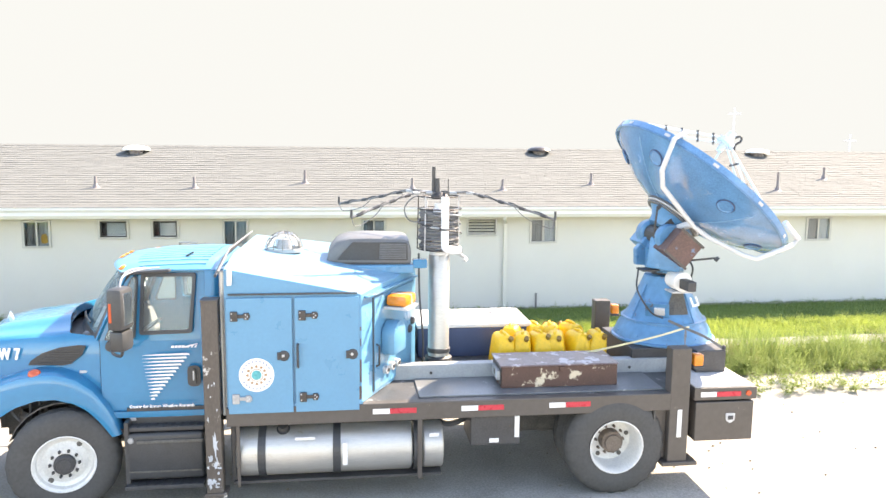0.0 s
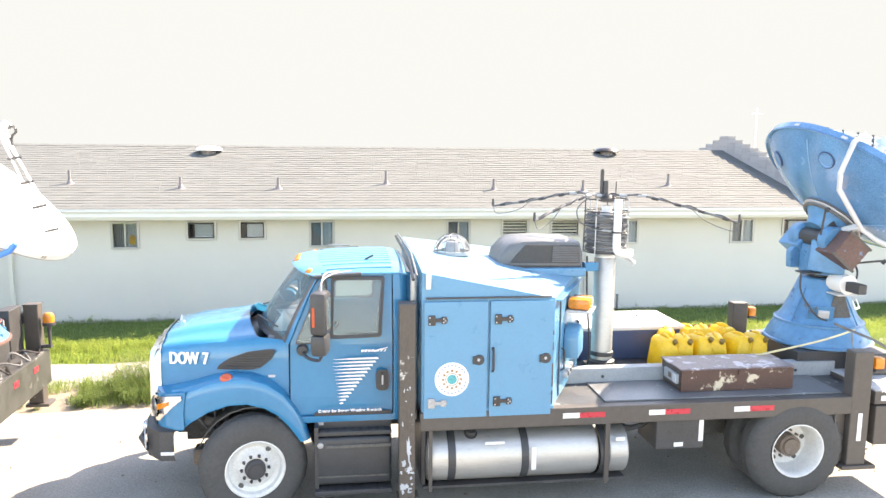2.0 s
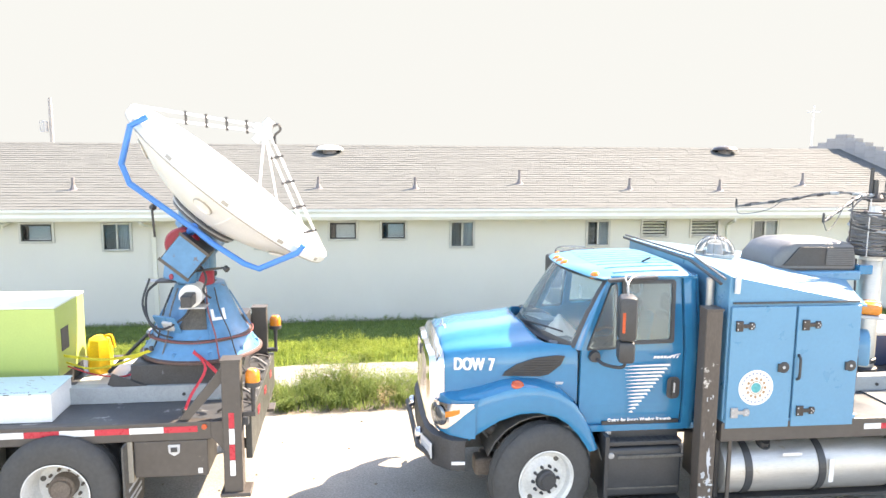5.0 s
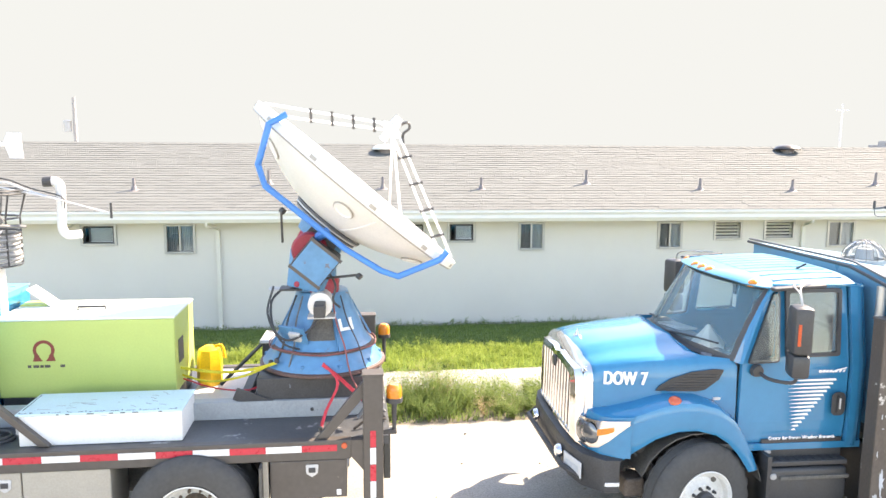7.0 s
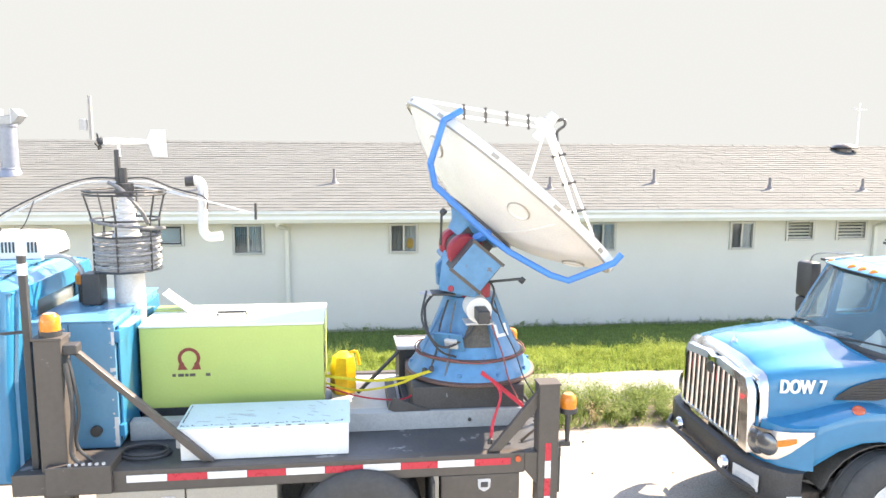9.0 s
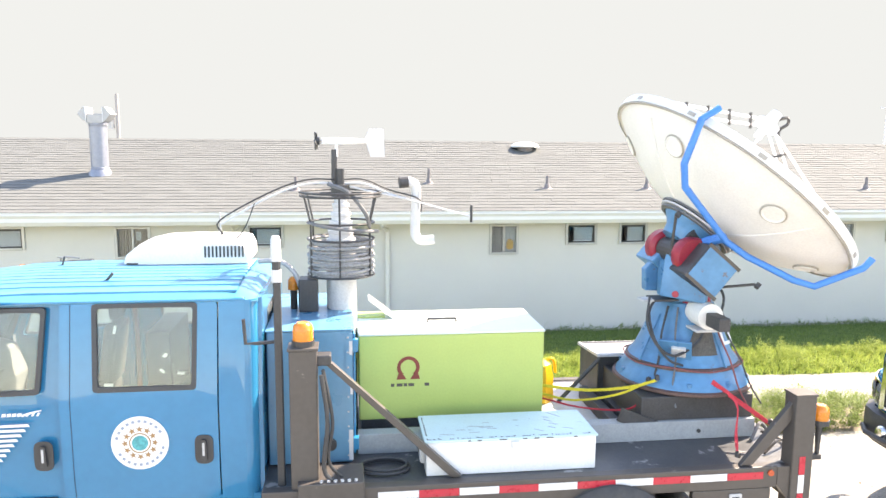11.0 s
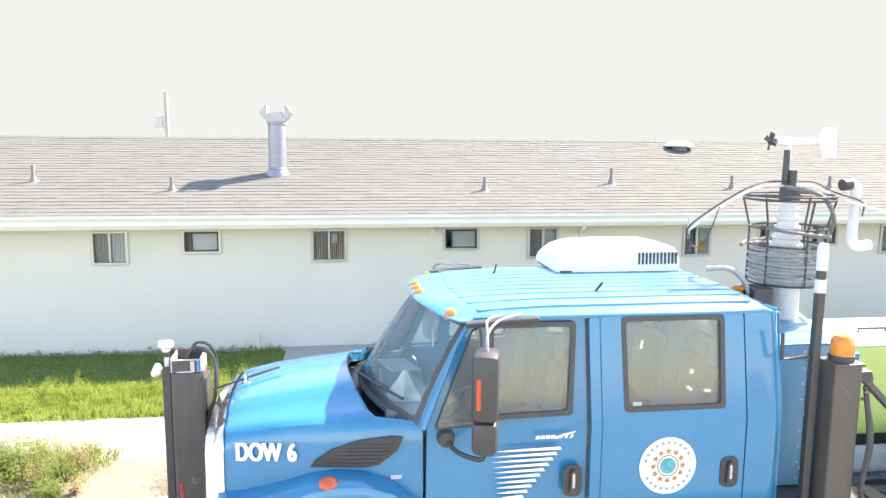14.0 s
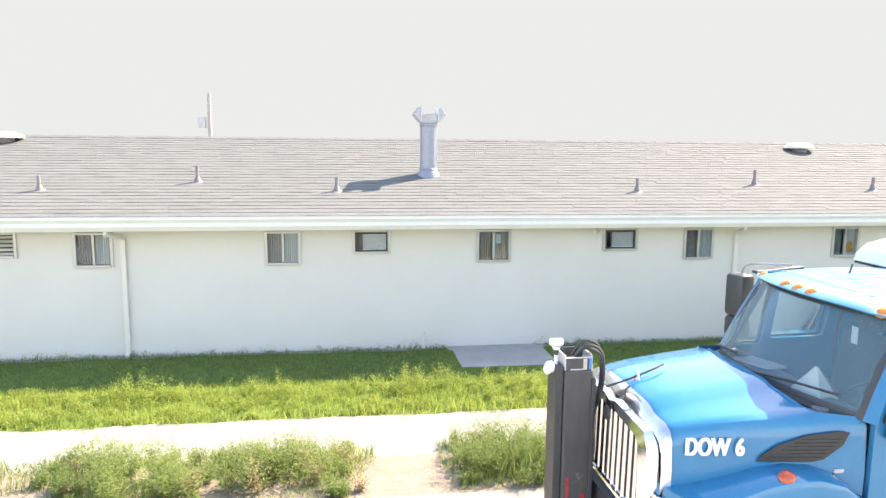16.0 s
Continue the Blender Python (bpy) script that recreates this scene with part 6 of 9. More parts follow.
for s in (-1, 1):
    rail = part("side_rail", box(-1.09, 3.64, s * 1.325 - (0.0 if s < 0 else 0.1), s * 1.325 + (0.1 if s < 0 else 0.0), 0.925, 1.115, 0.008), BROWN_STEEL, truck, "brown steel side rail")
    if s < 0:
        for x in (0.37, 1.29, 2.23):
            part("tape", box(x, x + 0.175, -1.329, -1.323, 1.005, 1.06), TAPE_WHITE, rail)
            part("tape", box(x + 0.178, x + 0.45, -1.329, -1.323, 1.005, 1.06), TAPE_RED, rail)
    # stabiliser posts with foot plates
    y0, y1 = (-1.33, -1.17) if s < 0 else (1.17, 1.33)
    fp = part("front_post", box(-1.30, -1.14, y0, y1, 0.23, 2.21, 0.012), SCUFFED, truck, "scuffed brown stabiliser post")
    part("post_foot", box(-1.32, -1.10, y0 - 0.02, y1 + 0.02, 0.19, 0.235, 0.008), SCUFFED, fp)
    if s < 0:
        chips = random.Random(5)
        spots = [(-1.205, 0.74, 0.055, 0.26)] + [(chips.uniform(-1.28, -1.16), chips.uniform(0.28, 0.62), chips.uniform(0.015, 0.06), chips.uniform(0.015, 0.08)) for k in range(16)] + [(chips.uniform(-1.27, -1.17), chips.uniform(0.9, 1.5), 0.015, chips.uniform(0.02, 0.07)) for k in range(6)]
        for cx, cz, w, h in spots:
            ring = [(cx + 0.5 * w * math.cos(g) * q, cz + 0.5 * h * math.sin(g) * q) for g, q in [(2 * math.pi * j / 19, chips.uniform(0.45, 1.15)) for j in range(19)]]
            part("paint_chip", prism(ring, y0 - 0.0015, y0 - 0.0002), PALE_GREY, fp, "bare pale patch where paint has flaked")
    part("post_cap", box(-1.305, -1.135, y0 - 0.005, y1 + 0.005, 2.205, 2.225, 0.004), BROWN_STEEL, fp)
    rp = part("rear_post", box(3.57, 3.79, y0, y1, 0.34, 1.61, 0.012), BROWN_STEEL, truck, "brown stabiliser post at the rear")
    part("post_foot", plate([(3.50, y0 - 0.03), (3.90, y0 - 0.03), (3.90, y1 + 0.05), (3.50, y1 + 0.05)], 0.30, 0.345, 0.008), BROWN_STEEL, rp)
    part("tape", box(3.66, 3.71, y0 - 0.004 if s < 0 else y1, y0 if s < 0 else y1 + 0.004, 0.62, 0.93), TAPE_WHITE, rp)
    part("flap_panel", box(3.43, 3.568, s * 1.22 - 0.03, s * 1.22 + 0.03, 0.36, 0.92, 0.006), BROWN_STEEL, truck)
    part("mud_flap", box(3.40, 3.415, s * 1.02 - 0.3, s * 1.02 + 0.3, 0.42, 0.92), UNDER, truck)
    marker_box(truck, 3.88, s * 1.26, 1.46)
    rb = part("rear_box", box(3.87, 4.54, s * 0.95 - 0.375, s * 0.95 + 0.375, 0.56, 1.0, 0.01), BROWN_STEEL, truck, "dark brown underbody toolbox")
    if s < 0:
        badge_plate(rb, 4.27, -1.326, 0.82)
part("rear_platform", box(3.85, 4.57, -1.32, 1.32, 1.02, 1.16, 0.008), BROWN_STEEL, truck)
part("platform_plate", box(3.86, 4.55, -1.30, 1.30, 1.161, 1.172), LIGHT_STEEL, truck, "pale worn tail platform")
part("pedestal_outrigger", box(4.10, 4.46, -0.82, -0.45, 1.173, 1.43, 0.012), BLACK_STEEL, truck, "black steel outrigger under the pedestal")
part("tape", box(3.92, 4.10, -1.326, -1.321, 1.06, 1.115), TAPE_WHITE, truck)
part("tape", box(4.103, 4.38, -1.326, -1.321, 1.06, 1.115), TAPE_RED, truck)
part("tail_lamp", lathe([(0.0, 0.012), (0.03, 0.01), (0.032, 0.0)], (4.47, -1.322, 1.09), (0, -1, 0), 16), RED_LENS, truck)
ub = part("underbody_box", box(1.40, 1.93, -1.28, -0.8, 0.60, 0.92, 0.012), BLACK_STEEL, truck, "black underbody box")
part("tape", box(1.87, 1.92, -1.286, -1.281, 0.68, 0.92), TAPE_WHITE, ub)
part("writing_bar", box(1.60, 1.70, -1.286, -1.281, 0.63, 0.675), TAPE_WHITE, ub)
part("tank_hose", tube([(1.05, -1.0, 0.83), (1.15, -1.08, 0.78), (1.28, -1.1, 0.80), (1.40, -1.05, 0.84)], 0.03, 8, steps=4), BLACK, truck)
# fuel tanks under the deck
tank = part("fuel_tank", lathe([(0.0, 0.0), (0.22, 0.0), (0.262, 0.02), (0.275, 0.05), (0.275, 1.77), (0.262, 1.80), (0.22, 1.82), (0.0, 1.82)], (-1.02, -1.02, 0.565), (1, 0, 0), 40), ALU, truck, "long polished aluminium fuel tank", smooth=True)
for x in (-0.80, -0.04, 0.80):
    part("tank_strap", lathe([(0.278, 0.0), (0.286, 0.006), (0.286, 0.075), (0.278, 0.08)], (x, -1.02, 0.565), (1, 0, 0), 40), BLACK, tank)
part("tank_hanger", box(0.835, 0.885, -1.315, -1.29, 0.28, 0.93, 0.004), BROWN_STEEL, tank)
part("tank_hanger", box(-1.0, -0.965, -1.315, -1.29, 0.28, 0.93, 0.004), BROWN_STEEL, tank)
part("filler_ring", lathe([(0.075, 0.0), (0.07, 0.02), (0.05, 0.025)], (-0.55, -1.13, 0.795), (0, -0.5, 0.85), 18), BLACK_STEEL, tank)
part("fuel_cap", rod((-0.55, -1.13, 0.80), (-0.55, -1.17, 0.865), 0.05, seg=16), BLACK_STEEL, tank)
part("tank_label", moved(box(0.06, 0.11, -0.003, 0.003, -0.12, 0.12), pose(0, -1.302, 0.58)), TAPE_WHITE, tank)
part("tank_label", box(-0.42, -0.22, -1.284, -1.278, 0.74, 0.77), TAPE_WHITE, tank)
tk2 = part("air_tank", lathe([(0.0, 0.0), (0.25, 0.0), (0.262, 0.015), (0.262, 0.20), (0.25, 0.215), (0.0, 0.215)], (0.90, -1.02, 0.56), (1, 0, 0), 36), ALU, truck, "short aluminium tank", smooth=True)
part("tank_label", box(0.96, 1.06, -1.283, -1.279, 0.72, 0.76), TAPE_WHITE, tk2)
part("tank_bracket", box(-1.07, -1.02, -1.2, -0.5, 0.30, 0.93, 0.01), BLACK_STEEL, truck)
part("tank_tray", box(-1.05, 1.1, -1.22, -0.7, 0.27, 0.295), BLACK_STEEL, truck)
# exhaust pipe between cab and cabin
part("exhaust_pipe", rod((-1.13, -1.02, 0.95), (-1.13, -1.02, 2.46), 0.04, seg=14), ALU, truck, "upright metal exhaust pipe", smooth=True)

# equipment cabin behind the cab
cb = thing("equipment_cabin", "blue steel equipment cabin with double side doors", "equipment cabin", T7)
base = [(-1.08, -1.30), (0.26, -1.30), (0.92, -0.02), (0.92, 1.30), (-1.08, 1.30)]
zt = [2.53, 2.26, 2.32, 2.32, 2.56]
b = bmesh.new()
lo = [b.verts.new((x, y, 1.113)) for x, y in base]
hi = [b.verts.new((x, y, z)) for (x, y), z in zip(base, zt)]
ridge = b.verts.new((-1.08, -0.60, 2.585))
for i in range(5):
    j = (i + 1) % 5
    if i == 4:
        b.faces.new((lo[4], lo[0], hi[0], ridge, hi[4]))
    else:
        b.faces.new((lo[i], lo[j], hi[j], hi[i]))
b.faces.new(lo[::-1])
b.faces.new((hi[0], hi[1], ridge))
b.faces.new((hi[1], hi[2], ridge))
b.faces.new((hi[2], hi[3], hi[4], ridge))
bmesh.ops.bevel(b, geom=b.edges, offset=0.012, segments=2, affect="EDGES", profile=0.5, clamp_overlap=True)
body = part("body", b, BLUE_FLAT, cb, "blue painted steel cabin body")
body.data.materials.append(BLUE_GLARE)
# upward roof faces get the paler blue that stands in for sunlight
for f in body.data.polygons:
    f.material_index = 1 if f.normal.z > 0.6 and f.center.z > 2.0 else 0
part("drip_rail", box(-1.04, 0.22, -1.322, -1.302, 2.265, 2.28), BLACK, cb)
part("skirt", box(-1.07, 0.27, -1.318, -1.302, 1.115, 1.145), BLUE_FLAT, cb)
for x0, x1, hx, lx in ((-1.06, -0.425, -1.02, -0.51), (-0.40, 0.235, -0.36, 0.17)):
    d = part("door", box(x0, x1, -1.335, -1.303, 1.06, 2.24, 0.006), BLUE_FLAT, cb, "flat blue cabin door")
    for z in (1.22, 2.06):
        hm = HINGE if z > 2 or hx > -0.5 else ZINC
        h = part("hinge", box(hx, hx + 0.19, -1.35, -1.336, z - 0.018, z + 0.018, 0.004), hm, d, "strap hinge")
        part("hinge", box(hx, hx + 0.07, -1.356, -1.337, z - 0.05, z + 0.05, 0.006), hm, d)
        part("hinge", box(hx + 0.13, hx + 0.18, -1.354, -1.337, z - 0.035, z + 0.035, 0.005), hm, d)
        for bx, bz in ((0.015, 0.03), (0.015, -0.03), (0.15, 0.018), (0.15, -0.018), (0.168, 0.0)):
            part("hinge_bolt", lathe([(0.0, 0.006), (0.006, 0.005), (0.008, 0.0)], (hx + bx, -1.3565, z + bz), (0, -1, 0), 8), LIGHT_STEEL, h)
    part("latch_stud", lathe([(0.0, 0.008), (0.012, 0.006), (0.016, 0.0)], (lx - 0.006, -1.3485, 1.652), (0, -1, 0), 10), LIGHT_STEEL, d)
    part("latch", lathe([(0.0, 0.012), (0.045, 0.01), (0.055, 0.0)], (lx, -1.336, 1.65), (0, -1, 0), 18), BLACK, d, "black paddle latch")
    part("latch", moved(box(-0.015, 0.015, -0.01, 0.01, -0.04, 0.04, 0.005), pose(lx - 0.05, -1.345, 1.65)), BLACK, d)
part("pull", tube([(-0.372, -1.337, 1.53), (-0.372, -1.372, 1.56), (-0.372, -1.376, 1.65), (-0.372, -1.372, 1.74), (-0.372, -1.337, 1.77)], 0.013, 8, steps=3), BLACK, cb, "black pull handle")
seal(cb, -0.78, 1.46, 0.172, -1.336)
# slanted rear corner with beacon, blower cover and sockets
Q = Matrix.Translation((0.59, -0.66, 0)) @ Vector((0.889, -0.458, 0)).to_track_quat("-Y", "Z").to_matrix().to_4x4()
cd = part("corner_door", moved(box(-0.44, 0.66, -0.016, 0.0, 1.16, 2.17, 0.004), Q), BLUE_FLAT, cb, "flat blue corner door")
part("door_edge", moved(box(-0.462, -0.444, -0.008, 0.0, 1.16, 2.17), Q), BLACK, cd)
part("door_pull", moved(tube([(-0.40, -0.016, 1.42), (-0.40, -0.05, 1.44), (-0.40, -0.05, 1.64), (-0.40, -0.016, 1.66)], 0.011, 6), Q), BLACK, cd)
for z in (1.62, 1.70):
    part("latch", moved(lathe([(0.0, 0.03), (0.035, 0.026), (0.05, 0.0)], (0.50 + (z - 1.62), -0.016, z), (0, -1, 0), 12), Q), BLACK_STEEL, cd)
part("rain_lip", moved(box(-0.66, 0.70, -0.05, 0.0, 2.21, 2.225), Q), BLUE_FLAT, cb)
bc = part("beacon", moved(box(-0.20, 0.10, -0.27, -0.03, 2.03, 2.15, 0.035), Q), AMBER, cb, "amber beacon lamp", smooth=True)
part("beacon_base", moved(box(-0.22, 0.12, -0.29, -0.016, 2.0, 2.03, 0.006), Q), LIGHT_STEEL, bc)
part("beacon_gap", moved(box(-0.06, -0.045, -0.275, -0.03, 2.035, 2.153, 0.004), Q), LIGHT_STEEL, bc)
cover = prism([(-0.30, 1.52), (0.03, 1.52), (0.03, 1.74), (0.0, 1.81), (-0.06, 1.86), (-0.135, 1.88), (-0.21, 1.86), (-0.27, 1.81), (-0.30, 1.74)], -0.18, -0.016, 0.03)
part("blower_cover", moved(cover, Q), BLUE_FLAT, cb, "rounded blue blower cover", smooth=True)
for k in range(3):
    part("socket", moved(rod((-0.20 + 0.15 * k, -0.016, 1.33), (-0.20 + 0.15 * k, -0.06, 1.33), 0.045, seg=14), Q), LIGHT_STEEL, cb, "round cable socket")
    part("socket_cap", moved(rod((-0.20 + 0.15 * k, -0.061, 1.33), (-0.20 + 0.15 * k, -0.072, 1.33), 0.022, seg=10), Q), BLACK, cb)
for x0, za, zb in ((0.235, 1.16, 1.30), (0.243, 1.34, 1.58), (0.249, 1.72, 1.80), (0.246, 1.88, 1.92)):
    part("rust_chip", box(x0, 0.2595, -1.3035, -1.3005, za, zb), RUST_PLAIN, cb, "rust showing along the chipped corner")
part("roof_bracket", box(0.86, 1.02, -0.40, -0.28, 2.36, 2.46, 0.01), BLUE, cb)
part("antenna_rod", lathe([(0.0, 0.0), (0.025, 0.0), (0.025, 0.145), (0.016, 0.17), (0.0, 0.17)], (-1.02, -1.33, 2.37), seg=14), BAND_GREY, cb, "short white antenna tube", smooth=True)
part("front_rail", tube([(-1.13, -1.30, 2.50), (-1.13, -0.60, 2.625), (-1.13, 1.30, 2.60)], 0.012, 8), CABLE, cb, "thin dark rail along the cabin roof edge")
part("front_rail", tube([(-1.16, -1.28, 2.455), (-1.16, -0.60, 2.575), (-1.16, 1.28, 2.57)], 0.016, 8), BLACK, cb)


def roof_ac(m, shell, L, H, W, label, dark):
    """Low roof air conditioner with sloped nose and a slotted grille; x 0 is its front."""
    t = thing("air_conditioner", label, "air conditioner", m)
    half = [(0.0, 0.0, 0.9), (0.02, 0.4, 0.93), (0.12, 0.80, 0.97), (0.26, 0.96, 1.0), (0.5, 1.0, 1.0), (0.9, 0.97, 1.0), (0.97, 0.9, 0.99), (1.0, 0.55, 0.96), (1.0, 0.0, 0.95)]
    rows = []
    for f, hz, wy in half:
        row = [(f * L, -W * wy, 0.0)]
        for a, q in ((1.0, 0.45), (0.985, 0.75), (0.93, 0.93), (0.8, 1.0), (0.0, 1.03), (-0.8, 1.0), (-0.93, 0.93), (-0.985, 0.75), (-1.0, 0.45)):
            row.append((f * L, -W * wy * a, max(0.0, H * hz * q)))
        row.append((f * L, W * wy, 0.0))
        rows.append(row)
    body = part("cover", loft(rows), shell, t, smooth=True)
    part("base_pan", box(0.03, L * 0.99, -W * 0.97, W * 0.97, -0.03, 0.012), BLACK, t)
    if dark:
        part("side_panel", prism(rounded([(0.12 * L, 0.1 * H), (0.96 * L, 0.1 * H), (0.95 * L, 0.80 * H), (0.30 * L, 0.80 * H)], 0.02), -W - 0.014, -W + 0.02, 0.003), BLACK, t)
        n, x0, x1 = 9, 0.62, 0.94
        for k in range(n):
            z = H * (0.18 + 0.55 * k / (n - 1))
            part("slat", box(x0 * L, x1 * L, -W - 0.026, -W - 0.015, z - 0.006, z + 0.006), CABLE, t)
    else:
        n, x0, x1 = 11, 0.66, 0.965
        for k in range(n):
            x = L * (x0 + (x1 - x0) * k / (n - 1))
            part("slot", box(x - 0.008, x + 0.008, -W - 0.008, -W + 0.03, H * 0.28, H * 0.76, 0.003), BLACK, t)
    return t


AC_GREY = material("grey_ac_shell", (0.13, 0.135, 0.14), 0.4, var=0.1, scale=6, bump=0.04)
part("roof_curb", box(-0.13, 0.87, -0.42, 0.42, 2.30, 2.405, 0.02), BLUE_FLAT, cb, "raised blue curb under the air conditioner")
roof_ac(T7 @ pose(-0.11, 0.0, 2.437, 0, 1), AC_GREY, 0.95, 0.29, 0.36, "dark grey air conditioner on the cabin roof", True)

dm = thing("dome_cover", "clear wire-ribbed dome on the cabin roof", "dome", T7 @ pose(-0.60, -0.02, 2.55))
db = part("dome", lathe([(0.0, 0.20), (0.08, 0.19), (0.15, 0.148), (0.195, 0.08), (0.21, 0.0)], seg=28), DOME, dm, smooth=True)
db.visible_shadow = False
part("dome_base", lathe([(0.0, -0.03), (0.215, -0.03), (0.215, 0.01), (0.2, 0.012)], seg=28), GREY, dm)
for k in range(6):
    g = math.pi * k / 6
    part("dome_rib", tube([(0.213 * math.cos(a) * math.cos(g), 0.213 * math.cos(a) * math.sin(g), 0.204 * math.sin(a)) for a in [math.pi * j / 12 for j in range(13)]], 0.004, 5), CABLE, dm)
part("dome_core", lathe([(0.0, 0.12), (0.07, 0.11), (0.09, 0.0)], seg=14), ZINC, dm)


def coil(parent, x, y, z0, z1, r, turns, mat, wire=0.016):
    for k in range(turns):
        z = z0 + (z1 - z0) * k / (turns - 1)
        q = r + 0.012 * math.sin(k * 2.3)
        pts = [(x + q * math.cos(2 * math.pi * j / 28), y + q * math.sin(2 * math.pi * j / 28), z + 0.012 * math.sin(2 * math.pi * j / 28 + k)) for j in range(29)]
        part("cable_turn", tube(pts, wire, 6), mat, parent)


# mast behind the cabin
ms = thing("instrument_mast", "telescoping silver mast with coiled cable and three arms", "mast", T7 @ pose(1.19, -0.12, 1.11), "masts on the trucks")
part("base_clamp", box(-0.17, 0.17, -0.17, 0.17, 0.0, 0.08, 0.01), BLACK_STEEL, ms)
part("tube", lathe([(0.125, 0.08), (0.125, 1.36), (0.118, 1.37)], seg=28), ALU, ms, "wide silver mast tube", smooth=True)
part("clamp_ring", lathe([(0.128, 0.20), (0.14, 0.205), (0.14, 0.25), (0.128, 0.255)], seg=28), BLACK, ms)
part("base_collar", lathe([(0.15, 0.08), (0.16, 0.09), (0.16, 0.14), (0.13, 0.16)], seg=28), BLACK_STEEL, ms)
for k in range(6):
    part("stage", lathe([(0.105 - 0.008 * k, 1.36 + 0.10 * k), (0.115 - 0.008 * k, 1.37 + 0.10 * k), (0.115 - 0.008 * k, 1.40 + 0.10 * k), (0.10 - 0.008 * k, 1.405 + 0.10 * k), (0.097 - 0.008 * k, 1.47 + 0.10 * k)], seg=22), WHITE, ms, smooth=True)
wp = part("white_pipe", tube([(0.03, -0.27, 2.06), (0.03, -0.275, 1.8), (0.03, -0.27, 1.53), (0.05, -0.27, 1.47), (0.11, -0.27, 1.45), (0.22, -0.27, 1.455)], 0.044, 12, steps=4), WHITE, ms, "white plastic elbow pipe on the mast", smooth=True)
part("pipe_mouth", rod((0.215, -0.27, 1.455), (0.228, -0.27, 1.456), 0.03, seg=12), BLACK_STEEL, wp)
part("pipe_strap", lathe([(0.047, 0.0), (0.049, 0.02)], (0.03, -0.273, 1.68), seg=14), BLACK, wp)
coil(ms, 0, 0, 1.46, 1.88, 0.218, 14, CABLE, 0.0165)
for k, (z0, z1, g0) in enumerate(((1.88, 1.62, 0.4), (1.90, 1.55, 3.5), (1.86, 1.70, 5.0))):
    part("loose_turn", tube([((0.245 + 0.012 * math.sin(j)) * math.cos(g0 + 0.42 * j), (0.245 + 0.012 * math.sin(j)) * math.sin(g0 + 0.42 * j), z0 + (z1 - z0) * j / 14) for j in range(15)], 0.013, 6), (BLACK, CABLE, GREY)[k], ms)
for z, r in ((1.44, 0.245), (1.91, 0.255), (2.05, 0.24)):
    part("cage_ring", tube([(r * math.cos(2 * math.pi * j / 30), r * math.sin(2 * math.pi * j / 30), z) for j in range(31)], 0.008, 6), HINGE, ms)
for k in range(7):
    g = 2 * math.pi * k / 7 + 0.3
    part("cage_bar", rod((0.258 * math.cos(g), 0.258 * math.sin(g), 1.43), (0.245 * math.cos(g), 0.245 * math.sin(g), 2.06), 0.007, seg=6), (LIGHT_STEEL, HINGE)[k % 2], ms)
part("cable_loop", tube([(-0.12, -0.1, 2.05), (-0.30, -0.18, 2.06), (-0.42, -0.2, 1.94), (-0.38, -0.2, 1.80), (-0.24, -0.16, 1.76)], 0.008, 6, steps=5), CABLE, ms)
part("head", lathe([(0.0, 2.02), (0.09, 2.02), (0.10, 2.06), (0.06, 2.10), (0.0, 2.10)], seg=18), BLACK_STEEL, ms)
part("antenna_stub", rod((-0.07, 0.0, 2.1), (-0.07, 0.0, 2.39), 0.024, 0.02, 10), BLACK, ms)
part("antenna_stub", rod((-0.03, -0.02, 2.1), (-0.03, -0.02, 2.26), 0.03, 0.026, 10), BLACK, ms)
part("whip", rod((0.1, 0.0, 2.05), (0.1, 0.0, 2.25), 0.006, seg=6), BLACK, ms)
for tip in ((1.13, -0.90, 1.86), (-1.17, 0.85, 1.90), (-1.02, -0.62, 1.86)):
    tipv = Vector(tip)
    pts = [Vector((0, 0, 2.09)), Vector((tipv.x * 0.3, tipv.y * 0.3, 2.10)), Vector((tipv.x * 0.65, tipv.y * 0.65, 1.99)), tipv]
    arm = part("arm", tube(pts, 0.013, 8, steps=5), CABLE, ms, "dark taped mast arm")
    line = [pts[0].lerp(pts[1], f / 6) for f in range(6)] + [pts[1].lerp(pts[2], f / 6) for f in range(6)] + [pts[2].lerp(pts[3], f / 6) for f in range(7)]
    part("arm_cable", tube([p + Vector((0, 0.016 * math.cos(1.7 * i), 0.006 + 0.016 * math.sin(1.7 * i))) for i, p in enumerate(line)], 0.007, 6, steps=3), BLACK, arm)
    part("sensor", rod(tipv, tipv + Vector((0, 0, 0.09)), 0.016, 0.012, 8), BLACK, arm)
    part("tip_cable", tube([tipv, tipv + Vector((-0.05 * tipv.x, 0, -0.09)), line[14] + Vector((0, 0, -0.09)), line[12]], 0.005, 6, steps=5), CABLE, arm)
    for i in (2, 5, 7, 10, 13, 16):
        way = (line[i + 1] - line[i]).normalized()
        part("arm_tape", rod(line[i], line[i] + way * (0.05 + 0.02 * (i % 3)), 0.021, 0.019, 8), (LIGHT_STEEL, BLACK, GREY)[i % 3], arm)
part("hook_arm", tube([(0.18, 0.1, 1.4), (0.3, -0.1, 1.33), (0.27, -0.18, 1.32)], 0.022, 8, steps=3), LIGHT_STEEL, ms)
part("drop_cable", tube([(-0.25, -0.1, 1.4), (-0.24, -0.12, 0.9), (-0.20, -0.14, 0.4), (-0.2, -0.1, 0.0)], 0.012, 6, steps=5), BLACK, ms)


